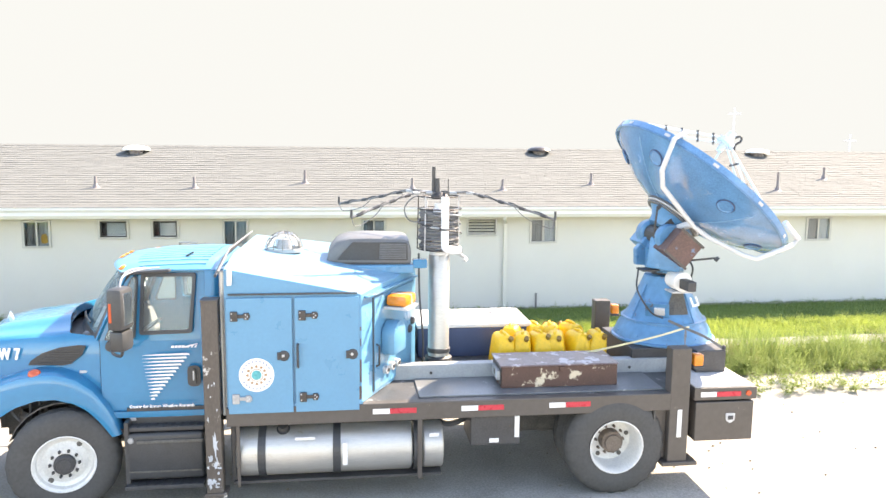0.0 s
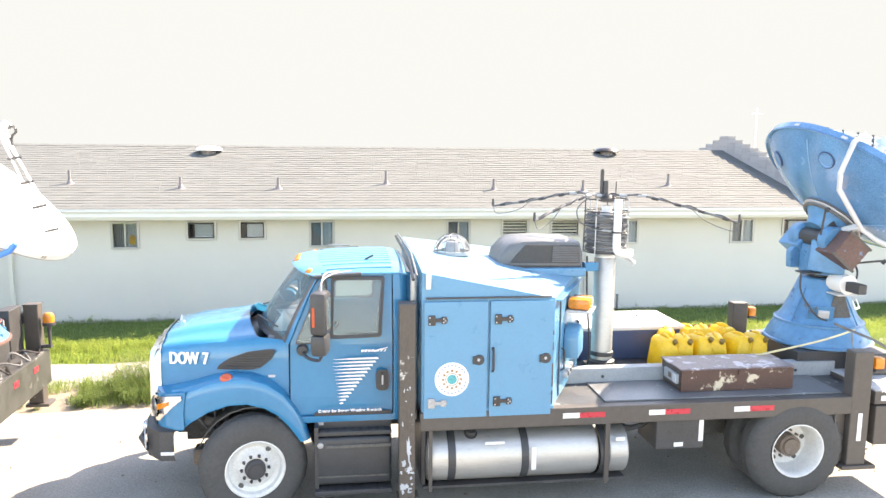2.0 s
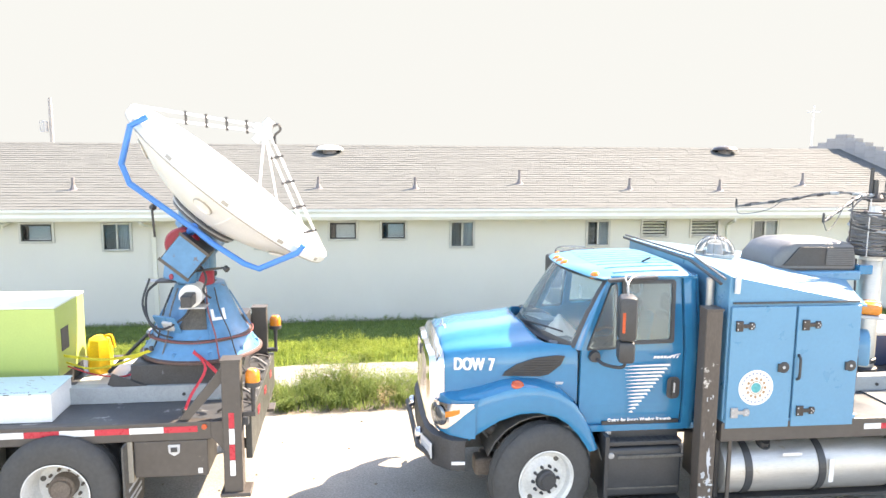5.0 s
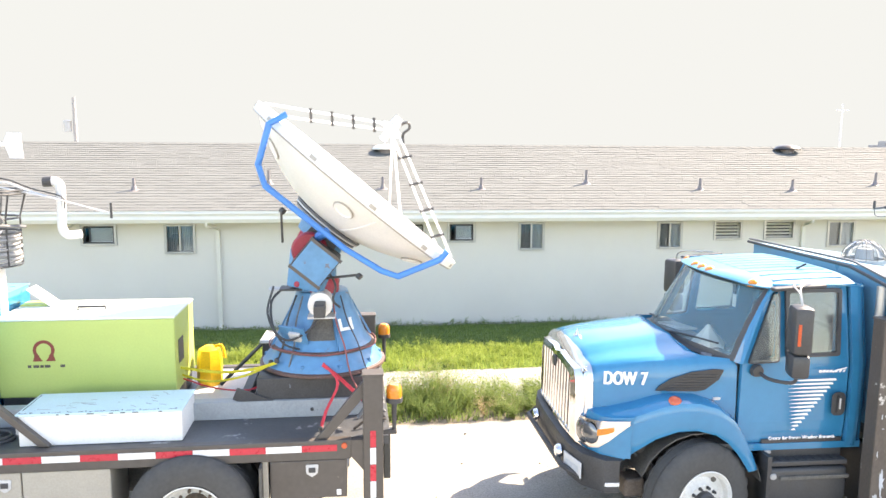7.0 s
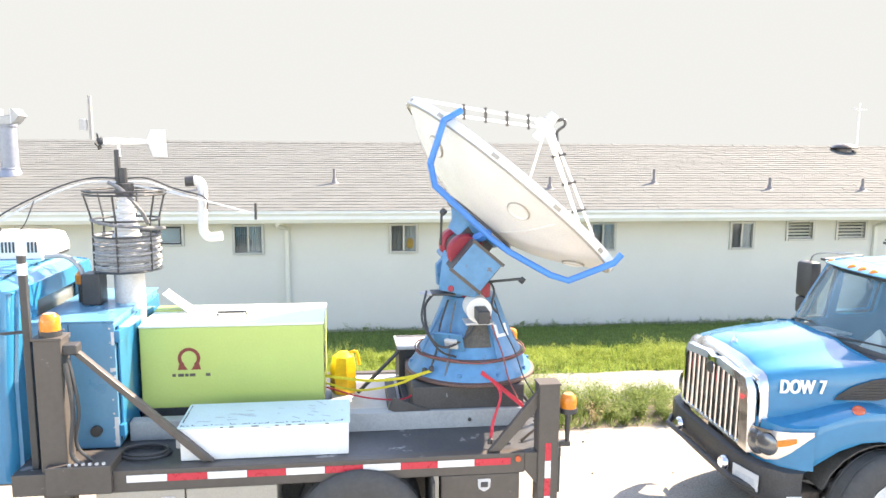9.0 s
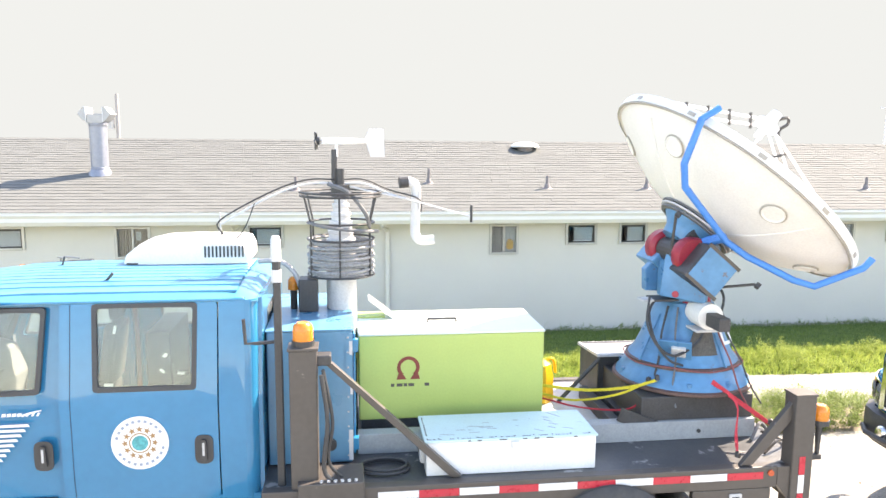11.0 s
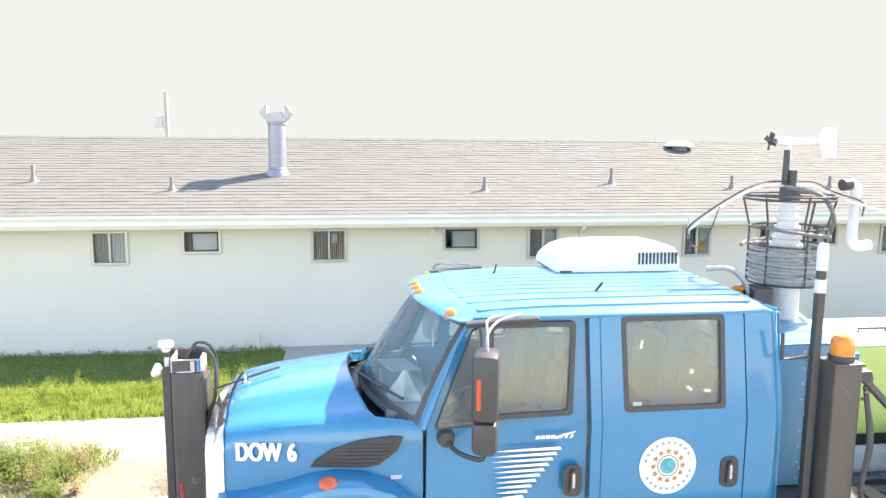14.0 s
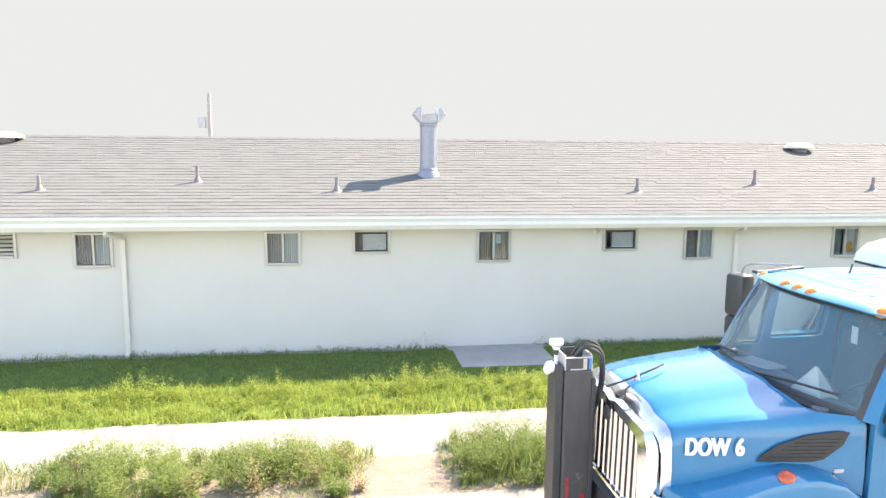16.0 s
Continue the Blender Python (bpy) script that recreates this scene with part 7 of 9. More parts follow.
# deck load of the short-cab truck
def beam(m, x0, x1, h):
    t = thing("deck_beam", "long grey steel channel on the truck deck", "steel beam", m, "beams on the decks")
    part("web", box(x0, x1, -0.008, 0.008, 0.0, h, 0.003), GREY, t)
    part("flange", box(x0, x1, 0.0085, 0.12, h - 0.014, h, 0.003), GREY, t)
    part("flange", box(x0, x1, 0.0085, 0.12, 0.0, 0.014, 0.003), GREY, t)
    for k in range(3):
        x = x0 + (x1 - x0) * (0.15 + 0.35 * k)
        part("bolt", rod((x, -0.009, h * 0.45), (x, -0.02, h * 0.45), 0.018, seg=6), BLACK_STEEL, t)
    return t


beam(T7 @ pose(0, -0.56, 1.11), 0.55, 3.9, 0.17)


def deck_box(m, L, W, H, side, lid, label, trim):
    """Long low toolbox with a lid lip and a bracket with a pale plate at one end."""
    t = thing("deck_toolbox", label, "toolbox", m)
    part("body", box(-0.045, L, 0.0, W, 0.0, H * 0.93, 0.008), side, t)
    part("end_recess", box(-0.049, -0.0455, 0.03, W - 0.03, H * 0.10, H * 0.88), trim if side is RUST else GREY, t)
    eb = part("end_bracket", box(-0.085, -0.0495, 0.05, W * 0.72, H * 0.30, H * 0.72, 0.006), GREY, t, "grey steel end bracket")
    part("end_plate", box(-0.089, -0.0855, 0.055, 0.13, H * 0.32, H * 0.71, 0.001), BAND_GREY, eb, "pale end plate")
    part("end_hole", box(-0.0875, -0.0855, 0.17, 0.24, H * 0.42, H * 0.64), HUB_RUST, eb)
    l = part("lid", box(-0.065, L + 0.012, -0.014, W + 0.01, H * 0.935, H, 0.008), lid, t)
    for k in range(9):
        part("rivet", lathe([(0.0, 0.003), (0.006, 0.002), (0.008, 0.0)], (0.05 + (L - 0.1) * k / 8, 0.03, H), (0, 0, 1), 8), trim, l)
    if lid is AQUA:
        rn = random.Random(3)
        for k in range(30):
            x0 = -0.04 + (L + 0.02) * k / 30
            if rn.random() < 0.8:
                part("lid_seam", box(x0, x0 + rn.uniform(0.02, 0.044), 0.012 + rn.uniform(0, 0.004), 0.017 + rn.uniform(0, 0.006), H + 0.0005, H + 0.002), trim, l)
        for k in range(12):
            y0 = 0.02 + (W - 0.05) * k / 12
            if rn.random() < 0.8:
                part("lid_seam", box(-0.042, -0.036 + rn.uniform(0, 0.005), y0, y0 + rn.uniform(0.02, 0.04), H + 0.0005, H + 0.002), trim, l)
        for k in range(16):
            a, d = rn.uniform(-0.9, 0.2), rn.uniform(0.02, 0.07)
            part("scratch", moved(box(-d, d, -0.003, 0.003, 0.0005, 0.0018), pose(rn.uniform(0.1, L - 0.1), rn.uniform(0.08, W - 0.08), H, 0, 0, math.degrees(a))), GREY, l)
        for k in range(7):
            x0 = rn.uniform(0.0, L - 0.1)
            part("chip", box(x0, x0 + rn.uniform(0.02, 0.06), -0.0155, -0.0135, H * 0.955, H * 0.985), trim, l)
    part("latch", box(L * 0.5 - 0.03, L * 0.5 + 0.03, -0.022, -0.001, H * 0.70, H * 0.9, 0.004), side, t)
    return t


deck_box(T7 @ pose(1.82, -1.02, 1.129), 1.26, 0.50, 0.255, RUST, RUST_TOP, "rusty brown toolbox with flaking paint on the deck", BROWN_STEEL)

cs = thing("cooler_chest", "white-topped navy storage chest on the truck deck", "storage chest", T7 @ pose(0.98, 0.30, 1.11))
part("body", box(0, 1.44, 0, 0.85, 0, 0.37, 0.015), NAVY, cs)
part("lid", box(-0.01, 1.45, -0.01, 0.86, 0.371, 0.425, 0.015), BAND_GREY, cs, "white lid")
part("handle", tube([(0.30, 0.12, 0.42), (0.30, 0.12, 0.445), (0.46, 0.12, 0.445), (0.46, 0.12, 0.42)], 0.008, 6), BLACK, cs)
part("handle", tube([(0.86, 0.5, 0.42), (0.86, 0.5, 0.445), (1.02, 0.5, 0.445), (1.02, 0.5, 0.42)], 0.008, 6), BLACK, cs)
part("vent_plate", box(1.06, 1.36, 0.52, 0.80, 0.427, 0.44, 0.004), LIGHT_STEEL, cs)


def jerrican(m):
    t = thing("jerrican", "yellow plastic jerrican strapped on the truck deck", "jerrican", m, "yellow jerricans on the deck")
    b = box(-0.132, 0.132, -0.185, 0.185, 0.0, 0.40, 0.055, seg=3)
    for v in b.verts:
        if v.co.z > 0.26:
            f = (v.co.z - 0.26) / 0.12
            v.co.x *= 1 - 0.35 * f
            v.co.y *= 1 - 0.22 * f
    part("body", b, YELLOW, t, smooth=True)
    part("handle", tube([(0.0, -0.10, 0.34), (0.0, -0.08, 0.41), (0.0, 0.06, 0.41), (0.0, 0.10, 0.34)], 0.020, 8, steps=3), YELLOW, t, smooth=True)
    part("cap", rod((0.05, -0.135, 0.34), (0.055, -0.172, 0.38), 0.03, seg=12), CAP_BROWN, t, "dull brown screw cap")
    for s in (-1, 1):
        part("rib", moved(box(-0.006, 0.006, -0.13, 0.13, -0.01, 0.01, 0.004), pose(s * 0.116, 0, 0.14)), YELLOW, t)
    return t


jug = jerrican(T7 @ pose(1.97, -0.12, 1.112, 0, 0, 6))
for k in range(1, 6):
    copy_thing(jug, T7 @ pose(1.97 + 0.228 * k, -0.12 + 0.02 * (k % 2), 1.112, (0, -4, 3, 0, -3)[k - 1], (3, 0, -4, 5, 8)[k - 1], (-14, 10, -18, 16, -6)[k - 1]))
for k in range(4):
    copy_thing(jug, T7 @ pose(2.2 + 0.25 * k, 0.28 + 0.03 * (k % 2), 1.112, 0, (4, -3, 6, 0)[k], (150, 196, 165, 200)[k]))

radar(T7 @ pose(4.04, 0.0, 1.115), DISH_BLUE, BAND_GREY, BLUE_WORN, "blue radar dish on a worn blue cone pedestal", BLUE_WORN, lift=0.03)


def webbing(points, half):
    """A flat strap along a line of points, standing on its edge."""
    pts = [Vector(p) for p in points]
    full = [2 * pts[0] - pts[1]] + pts + [2 * pts[-1] - pts[-2]]
    out = []
    for a, b_, c, d in zip(full, full[1:], full[2:], full[3:]):
        for k in range(4):
            t = k / 4
            out.append(0.5 * ((2 * b_) + (c - a) * t + (2 * a - 5 * b_ + 4 * c - d) * t * t + (3 * b_ - a - 3 * c + d) * t ** 3))
    out.append(pts[-1])
    rows = []
    for i, p in enumerate(out):
        way = (out[min(i + 1, len(out) - 1)] - out[max(i - 1, 0)]).normalized()
        u = way.cross(Vector((0.2 * math.sin(i * 0.9), 1, 0.35))).normalized() * half
        rows.append([p - u, p + u])
    return loft(rows, thick=0.004)


def strap(name, label, m, pts, mat, r=0.018):
    t = thing(name, label, "strap", m)
    b = webbing(pts, r)
    part("webbing", b, mat, t)
    part("hook", lathe([(0.0, 0.05), (0.02, 0.04), (0.024, 0.0), (0.0, -0.01)], pts[-1], (0, 0, 1), 8), BLACK_STEEL, t)
    return t


strap("tie_strap", "pale yellow tie-down strap across the deck", T7, [(4.10, -0.60, 1.66), (3.6, -0.66, 1.55), (2.9, -0.58, 1.38), (2.62, -0.54, 1.30)], PALE_STRAP, 0.013)
strap("tie_strap", "dark tie-down strap at the pedestal", T7, [(3.86, -0.55, 1.73), (4.02, -0.63, 1.66), (4.24, -0.74, 1.57), (4.44, -0.80, 1.44)], CABLE, 0.016)
strap("tie_strap", "dark tie-down strap hanging from the deck edge", T7, [(4.06, -0.60, 1.62), (4.02, -0.68, 1.50), (3.93, -0.90, 1.36), (3.90, -1.02, 1.19)], CABLE, 0.014)

# ---- crew-cab truck ----
T6 = T6 @ pose(0, 0, 0.06)
truck = thing("radar_truck", "blue crew-cab flatbed truck with a beige dish on its bed", "truck", T6, "radar trucks")
cab(truck, 0.09, "6", True)
steps(truck)
seal(truck, -0.745, 1.44, 0.20, -1.014)
front_wheel(truck, -2.69, -0.99, 0.465, 0.525, 0)
front_wheel(truck, -2.69, 0.99, 0.465, 0.525, 180)
dual_wheel(truck, 2.76, -0.98, 0.475, 0.535, -1)
dual_wheel(truck, 2.76, 0.98, 0.475, 0.535, 1)
part("suspension", box(1.95, 3.5, -0.5, 0.5, 0.36, 0.675, 0.06), UNDER, truck, "dirty rear suspension and driveline")
part("rear_axle", rod((2.76, -0.9, 0.475), (2.76, 0.9, 0.475), 0.09), UNDER, truck)
part("deck", box(0.12, 4.45, -1.10, 1.10, 1.0, 1.075), DECK, truck, "dark worn steel deck")
part("deck_plate", box(2.50, 3.3, -0.35, 1.0, 1.077, 1.084), LIGHT_STEEL, truck, "pale ribbed deck plate")
for s in (-1, 1):
    rail = part("side_rail", box(0.12, 4.12, s * 1.18 - (0 if s < 0 else 0.09), s * 1.18 + (0.09 if s < 0 else 0), 0.91, 1.085, 0.008), BROWN_STEEL, truck, "brown steel side rail")
    if s < 0:
        tape_row(rail, 0.96, 4.0, 0.988, 1.045, -1.181, 0.29)
        part("tail_lamp", lathe([(0.0, 0.012), (0.025, 0.01), (0.027, 0.0)], (4.06, -1.183, 1.035), (0, -1, 0), 14), RED_LENS, rail)
    y0, y1 = (-1.20, -1.04) if s < 0 else (1.04, 1.20)
    rp = part("rear_post", box(4.225, 4.40, y0, y1, 0.38, 1.66, 0.012), BROWN_STEEL, truck, "brown stabiliser post at the rear")
    if s < 0:
        for k in range(4):
            part("tape", box(4.285, 4.335, y0 - 0.004, y0 - 0.0005, 0.55 + 0.155 * k, 0.70 + 0.155 * k), TAPE_RED if k % 2 else TAPE_WHITE, rp)
    part("post_foot", plate([(4.19, y0 - 0.03), (4.47, y0 - 0.03), (4.47, y1 + 0.05), (4.19, y1 + 0.05)], 0.345, 0.385, 0.008), BROWN_STEEL, rp)
    part("post_cap", box(4.22, 4.405, y0 - 0.005, y1 + 0.005, 1.655, 1.672), BROWN_STEEL, rp)
    part("post_brace", prism([(3.82, 1.09), (3.92, 1.09), (4.23, 1.45), (4.23, 1.60)], y0 + 0.05, y0 + 0.10, 0.004), BROWN_STEEL, rp)
    part("post_gusset", prism([(4.12, 0.93), (4.225, 0.80), (4.225, 1.08), (4.12, 1.08)], y0 + 0.02, y0 + 0.08), BROWN_STEEL, rp)
    lamp = beacon(truck, 4.50, s * 1.10, 1.42, 0.068, 0.13, "tail_lamp")
    part("lamp_stalk", rod((4.50, s * 1.10, 1.14), (4.50, s * 1.10, 1.39), 0.018, 0.026, 10), BLACK_STEEL, lamp)
    part("lamp_bracket", box(4.40, 4.52, s * 1.10 - 0.03, s * 1.10 + 0.03, 1.10, 1.14), BLACK_STEEL, lamp)
    mf = part("mud_flap", box(3.34, 3.36, s * 0.98 - 0.3, s * 0.98 + 0.3, 0.16, 0.9), UNDER, truck)
    for z in (0.27, 0.33, 0.42):
        part("writing_bar", box(3.361, 3.364, s * 0.98 - 0.2, s * 0.98 + 0.2, z, z + 0.03), PALE_GREY, mf)
part("rear_crossmember", box(4.41, 4.47, -1.03, 1.16, 0.64, 1.07, 0.006), TAIL_DARK, truck, "blackened worn rear crossmember")
for y in (-0.55, 0.05, 0.62):
    part("tape", box(4.471, 4.475, y, y + 0.13, 0.90, 0.97), TAPE_RED, truck)
part("rear_box", box(3.42, 4.08, 0.7, 1.17, 0.555, 0.905, 0.01), BROWN_STEEL, truck)
for k in range(7):
    y0 = -0.95 + 0.27 * k
    part("deck_cable", tube([(4.14 + 0.04 * (k % 3), y0, 1.09), (4.30, y0 + 0.08, 1.16 + 0.05 * (k % 2)), (4.44, y0 + 0.2, 1.10 - 0.03 * (k % 2)), (4.36 - 0.05 * (k % 2), y0 + 0.42, 1.10)], 0.012 + 0.004 * (k % 2), 6, steps=5), CABLE if k % 3 else HINGE, truck)
part("rear_plate", prism([(4.12, 0.91), (4.45, 0.70), (4.45, 0.78), (4.12, 1.0)], -1.0, -0.95), BROWN_STEEL, truck)
tb = part("rear_box", box(3.42, 4.08, -1.17, -0.7, 0.555, 0.905, 0.01), BROWN_STEEL, truck, "brown underbody toolbox")
badge_plate(tb, 3.78, -1.172, 0.82)
part("number_bar", box(3.99, 4.03, -1.176, -1.171, 0.58, 0.63), TAPE_WHITE, tb)
part("box_side", box(3.345, 3.405, -1.16, -0.75, 0.5, 0.905, 0.01), BEIGE_BOX, truck)
for x0, x1 in ((0.72, 1.385), (1.395, 2.10)):
    bb = part("underbody_box", box(x0, x1, -1.165, -0.7, 0.42, 0.905, 0.01), BEIGE_BOX, truck, "beige underbody toolbox")
    if x0 < 1:
        badge_plate(bb, 1.26, -1.167, 0.80)
# front stabiliser post, brace and beacon
fp = part("front_post", box(0.33, 0.53, -1.15, -0.97, 0.36, 2.13, 0.012), BROWN_STEEL, truck, "tall brown stabiliser post")
part("post_cap", box(0.32, 0.54, -1.16, -0.96, 2.125, 2.145, 0.004), BROWN_STEEL, fp)
part("post_brace", prism([(0.53, 2.06), (0.585, 2.06), (1.60, 1.09), (1.515, 1.09)], -1.09, -1.03, 0.004), BROWN_STEEL, fp, "slanting brown brace")
part("brace_bolt", box(0.52, 0.63, -1.12, -1.0, 2.0, 2.08, 0.012), BLACK_STEEL, fp)
part("post_bracket", box(0.38, 0.86, -1.22, -0.9, 0.92, 1.15, 0.01), BROWN_STEEL, fp)
for k in range(6):
    part("bolt", rod((0.55 + 0.05 * k, -1.19, 1.149), (0.55 + 0.05 * k, -1.19, 1.165), 0.014, seg=6), LIGHT_STEEL, fp)
beacon(fp, 0.43, -1.06, 2.175, 0.075, 0.14)
part("hose", tube([(0.56, -1.16, 1.95), (0.60, -1.18, 1.6), (0.57, -1.18, 1.25), (0.66, -1.16, 1.12)], 0.018, 8, steps=5), BLACK, fp, "black hydraulic hose")
part("hose", tube([(0.57, -1.13, 1.98), (0.635, -1.16, 1.6), (0.60, -1.15, 1.3), (0.72, -1.1, 1.12)], 0.014, 8, steps=5), BLACK, fp)
pole = part("antenna_pole", box(0.225, 0.28, -1.06, -1.005, 1.05, 2.61, 0.008), BLACK, truck, "black pole with a white antenna tip")
part("antenna_tip", lathe([(0.0, 0.0), (0.036, 0.0), (0.036, 0.15), (0.026, 0.18), (0.0, 0.18)], (0.25, -1.035, 2.76), seg=14), BAND_GREY, pole)
part("antenna_tip", rod((0.25, -1.035, 2.61), (0.25, -1.035, 2.70), 0.036, seg=14), BAND_GREY, pole)
part("antenna_collar", rod((0.25, -1.035, 2.70), (0.25, -1.035, 2.76), 0.032, seg=12), BLACK, pole)
part("pole_arm", tube([(0.24, -1.03, 2.17), (0.10, -1.03, 2.16), (0.02, -1.03, 2.16), (0.01, -1.03, 2.34)], 0.013, 8), BLACK, pole)
# front pusher post
pp = part("bumper_post", box(-4.175, -3.95, 0.06, 0.32, 0.45, 1.86, 0.014), WORN_POST, truck, "tall black steel post on the bumper")
part("post_channel", box(-4.24, -4.178, 0.08, 0.30, 0.45, 1.89, 0.008), BLACK_STEEL, pp)
for y0, y1, z1 in ((0.072, 0.082, 1.955), (0.288, 0.298, 1.985)):
    part("post_collar", box(-4.165, -3.962, y0, y1, 1.861, z1, 0.002), WORN_POST, pp)
for x0, x1 in ((-4.173, -4.165), (-3.962, -3.954)):
    part("post_collar", prism([(x0, 1.861), (x1, 1.861), (x1, 1.975), (x0, 1.975)], 0.075, 0.295), LIGHT_STEEL, pp, "bright worn collar edge")
part("collar_edge", box(-4.165, -3.962, 0.068, 0.084, 1.956, 1.962), LIGHT_STEEL, pp)
part("collar_edge", box(-4.13, -4.02, 0.066, 0.071, 1.863, 1.872), LIGHT_STEEL, pp)
part("wood_packing", box(-4.03, -4.0, 0.064, 0.071, 1.866, 1.95, 0.002), CURTAIN, pp, "tan wooden packing strip")
part("blue_packing", box(-3.985, -3.966, 0.064, 0.071, 1.866, 1.955, 0.002), BLUE_TAPE, pp)
part("post_flange", box(-3.965, -3.93, 0.04, 0.34, 0.45, 1.80, 0.008), BLACK_STEEL, pp)
part("red_mark", box(-4.02, -3.99, 0.054, 0.06, 0.62, 0.86), TAPE_RED, pp)
part("red_mark", box(-4.14, -4.12, 0.054, 0.06, 0.75, 1.0), TAPE_RED, pp)
wl = part("work_lamp", box(-4.275, -4.165, 0.13, 0.19, 2.035, 2.09, 0.018), WHITE, pp, "white work lamp", smooth=True)
part("lamp_neck", lathe([(0.035, 0.0), (0.028, -0.025), (0.016, -0.035)], (-4.22, 0.16, 2.035), (0, 0, 1), 12), WHITE, wl)
part("lamp_joint", rod((-4.22, 0.16, 1.965), (-4.22, 0.16, 2.005), 0.022, seg=10), BLACK, wl)
part("lamp_stem", rod((-4.22, 0.16, 1.885), (-4.22, 0.16, 1.965), 0.016, seg=8), WHITE, wl)
part("work_lamp", lathe([(0.0, 0.03), (0.045, 0.026), (0.058, 0.0), (0.024, -0.04)], (-4.285, 0.12, 1.875), (-1, 0, 0.4), 14), WHITE, pp, "white work lamp")
for dy, dz in ((0.0, 0.0), (0.03, -0.03), (0.06, 0.02)):
    part("cable", tube([(-4.1, 0.16 + dy, 1.90), (-4.0, 0.12 + dy, 2.04 + dz), (-3.87, 0.10 + dy, 1.98 + dz), (-3.86, 0.10 + dy, 1.70), (-3.93, 0.1 + dy, 1.45 + dz), (-3.92, 0.12 + dy, 1.15)], 0.012, 6, steps=6), BLACK, pp)
part("cable", tube([(-3.86, 0.02, 1.74), (-3.72, -0.02, 1.80), (-3.5, 0.02, 1.86), (-3.38, 0.08, 1.88)], 0.009, 6, steps=5), BLACK, pp)
# generator cabinet behind the cab
gc = thing("rear_cabinet", "narrow blue steel cabinet behind the crew cab", "cabinet", T6 @ pose(0.13, -0.72, 1.085))
part("body", box(0, 0.65, 0, 1.4, 0, 1.07, 0.012), BLUE_FLAT, gc)
part("corner_strip", box(0.60, 0.656, -0.006, -0.001, 0.02, 1.05), BLUE_FLAT, gc)
for x0, za, zb in ((0.622, 0.02, 0.27), (0.635, 0.56, 0.63), (0.63, 0.88, 0.99), (0.61, 0.66, 0.69)):
    part("paint_chip", box(x0, 0.654, -0.008, -0.0062, za, zb, 0.0008), BAND_GREY, gc, "bare chipped paint")
for z in (0.14, 0.55, 0.97):
    part("bolt", lathe([(0.0, 0.012), (0.012, 0.01), (0.02, 0.0)], (0.30, -0.005, z), (0, -1, 0), 10), LIGHT_STEEL, gc)
part("top_lip", box(-0.008, 0.66, -0.008, 1.41, 1.071, 1.085, 0.004), BLUE_FLAT, gc)
part("door", box(0.66, 0.678, 0.05, 1.35, 0.05, 1.03, 0.004), BLUE, gc)
for z in (0.1, 0.9):
    part("hinge", box(0.655, 0.70, -0.01, 0.06, z, z + 0.1, 0.006), BLUE, gc)
part("socket", rod((0.48, -0.002, 0.16), (0.48, -0.04, 0.16), 0.045, seg=14), BLACK, gc)
part("seam", box(0.30, 0.306, -0.004, 0.0, 0.02, 1.06), SEAM, gc)
for k in range(9):
    for x in (0.27, 0.62):
        part("rivet", lathe([(0.0, 0.006), (0.007, 0.004), (0.009, 0.0)], (x, -0.007 if x > 0.5 else 0.0, 0.06 + 0.12 * k), (0, -1, 0), 8), LIGHT_STEEL, gc)
# box between cab and mast
eq = thing("exhaust_box", "black box with an orange lamp beside the mast", "equipment box", T6 @ pose(0.42, -0.02, 2.17))
part("body", box(-0.08, 0.08, -0.1, 0.1, 0.0, 0.28, 0.01), BLACK, eq)
part("lamp", lathe([(0.05, 0.0), (0.05, 0.08), (0.03, 0.11), (0.0, 0.11)], (-0.13, 0.06, 0.17), seg=14), AMBER, eq)
part("lamp_post", rod((-0.13, 0.06, 0.0), (-0.13, 0.06, 0.17), 0.03, seg=10), BLACK, eq)
part("pipe", tube([(-0.42, 0.05, 0.42), (-0.24, 0.03, 0.42), (-0.12, 0.0, 0.33), (-0.05, -0.02, 0.16)], 0.022, 10, steps=5), ZINC, eq, "pale curved hose", smooth=True)
roof_ac(T6 @ pose(-1.17, 0.60, 2.54, 0, 0), WHITE, 1.05, 0.205, 0.36, "white air conditioner on the crew cab roof", False)

# mast with wind vane
ms = thing("instrument_mast", "short mast with coiled cable, wire cage and wind vane", "mast", T6 @ pose(0.70, 0.06, 1.08), "masts on the trucks")
part("tube", lathe([(0.13, 0.0), (0.13, 1.44), (0.12, 1.45)], seg=28), LIGHT_STEEL, ms, "wide pale mast tube", smooth=True)
for k in range(8):
    part("stage", lathe([(0.155 - 0.013 * k, 1.44 + 0.075 * k), (0.165 - 0.013 * k, 1.45 + 0.075 * k), (0.165 - 0.013 * k, 1.475 + 0.075 * k), (0.145 - 0.013 * k, 1.48 + 0.075 * k), (0.142 - 0.013 * k, 1.525 + 0.075 * k)], seg=22), BAND_GREY, ms, smooth=True)
coil(ms, 0, 0, 1.42, 1.68, 0.27, 12, COIL_GREY, 0.014)
for z, r in ((1.39, 0.285), (1.70, 0.285), (1.84, 0.285), (2.07, 0.345), (2.10, 0.345)):
    part("cage_ring", tube([(r * math.cos(2 * math.pi * j / 30), r * math.sin(2 * math.pi * j / 30), z) for j in range(31)], 0.010, 6), BLACK, ms)
for k in range(6):
    g = 2 * math.pi * k / 6 + 0.5
    c, s_ = math.cos(g), math.sin(g)
    part("cage_bar", tube([(0.285 * c, 0.285 * s_, 1.39), (0.285 * c, 0.285 * s_, 1.84), (0.345 * c, 0.345 * s_, 2.08)], 0.009, 6), BLACK, ms)
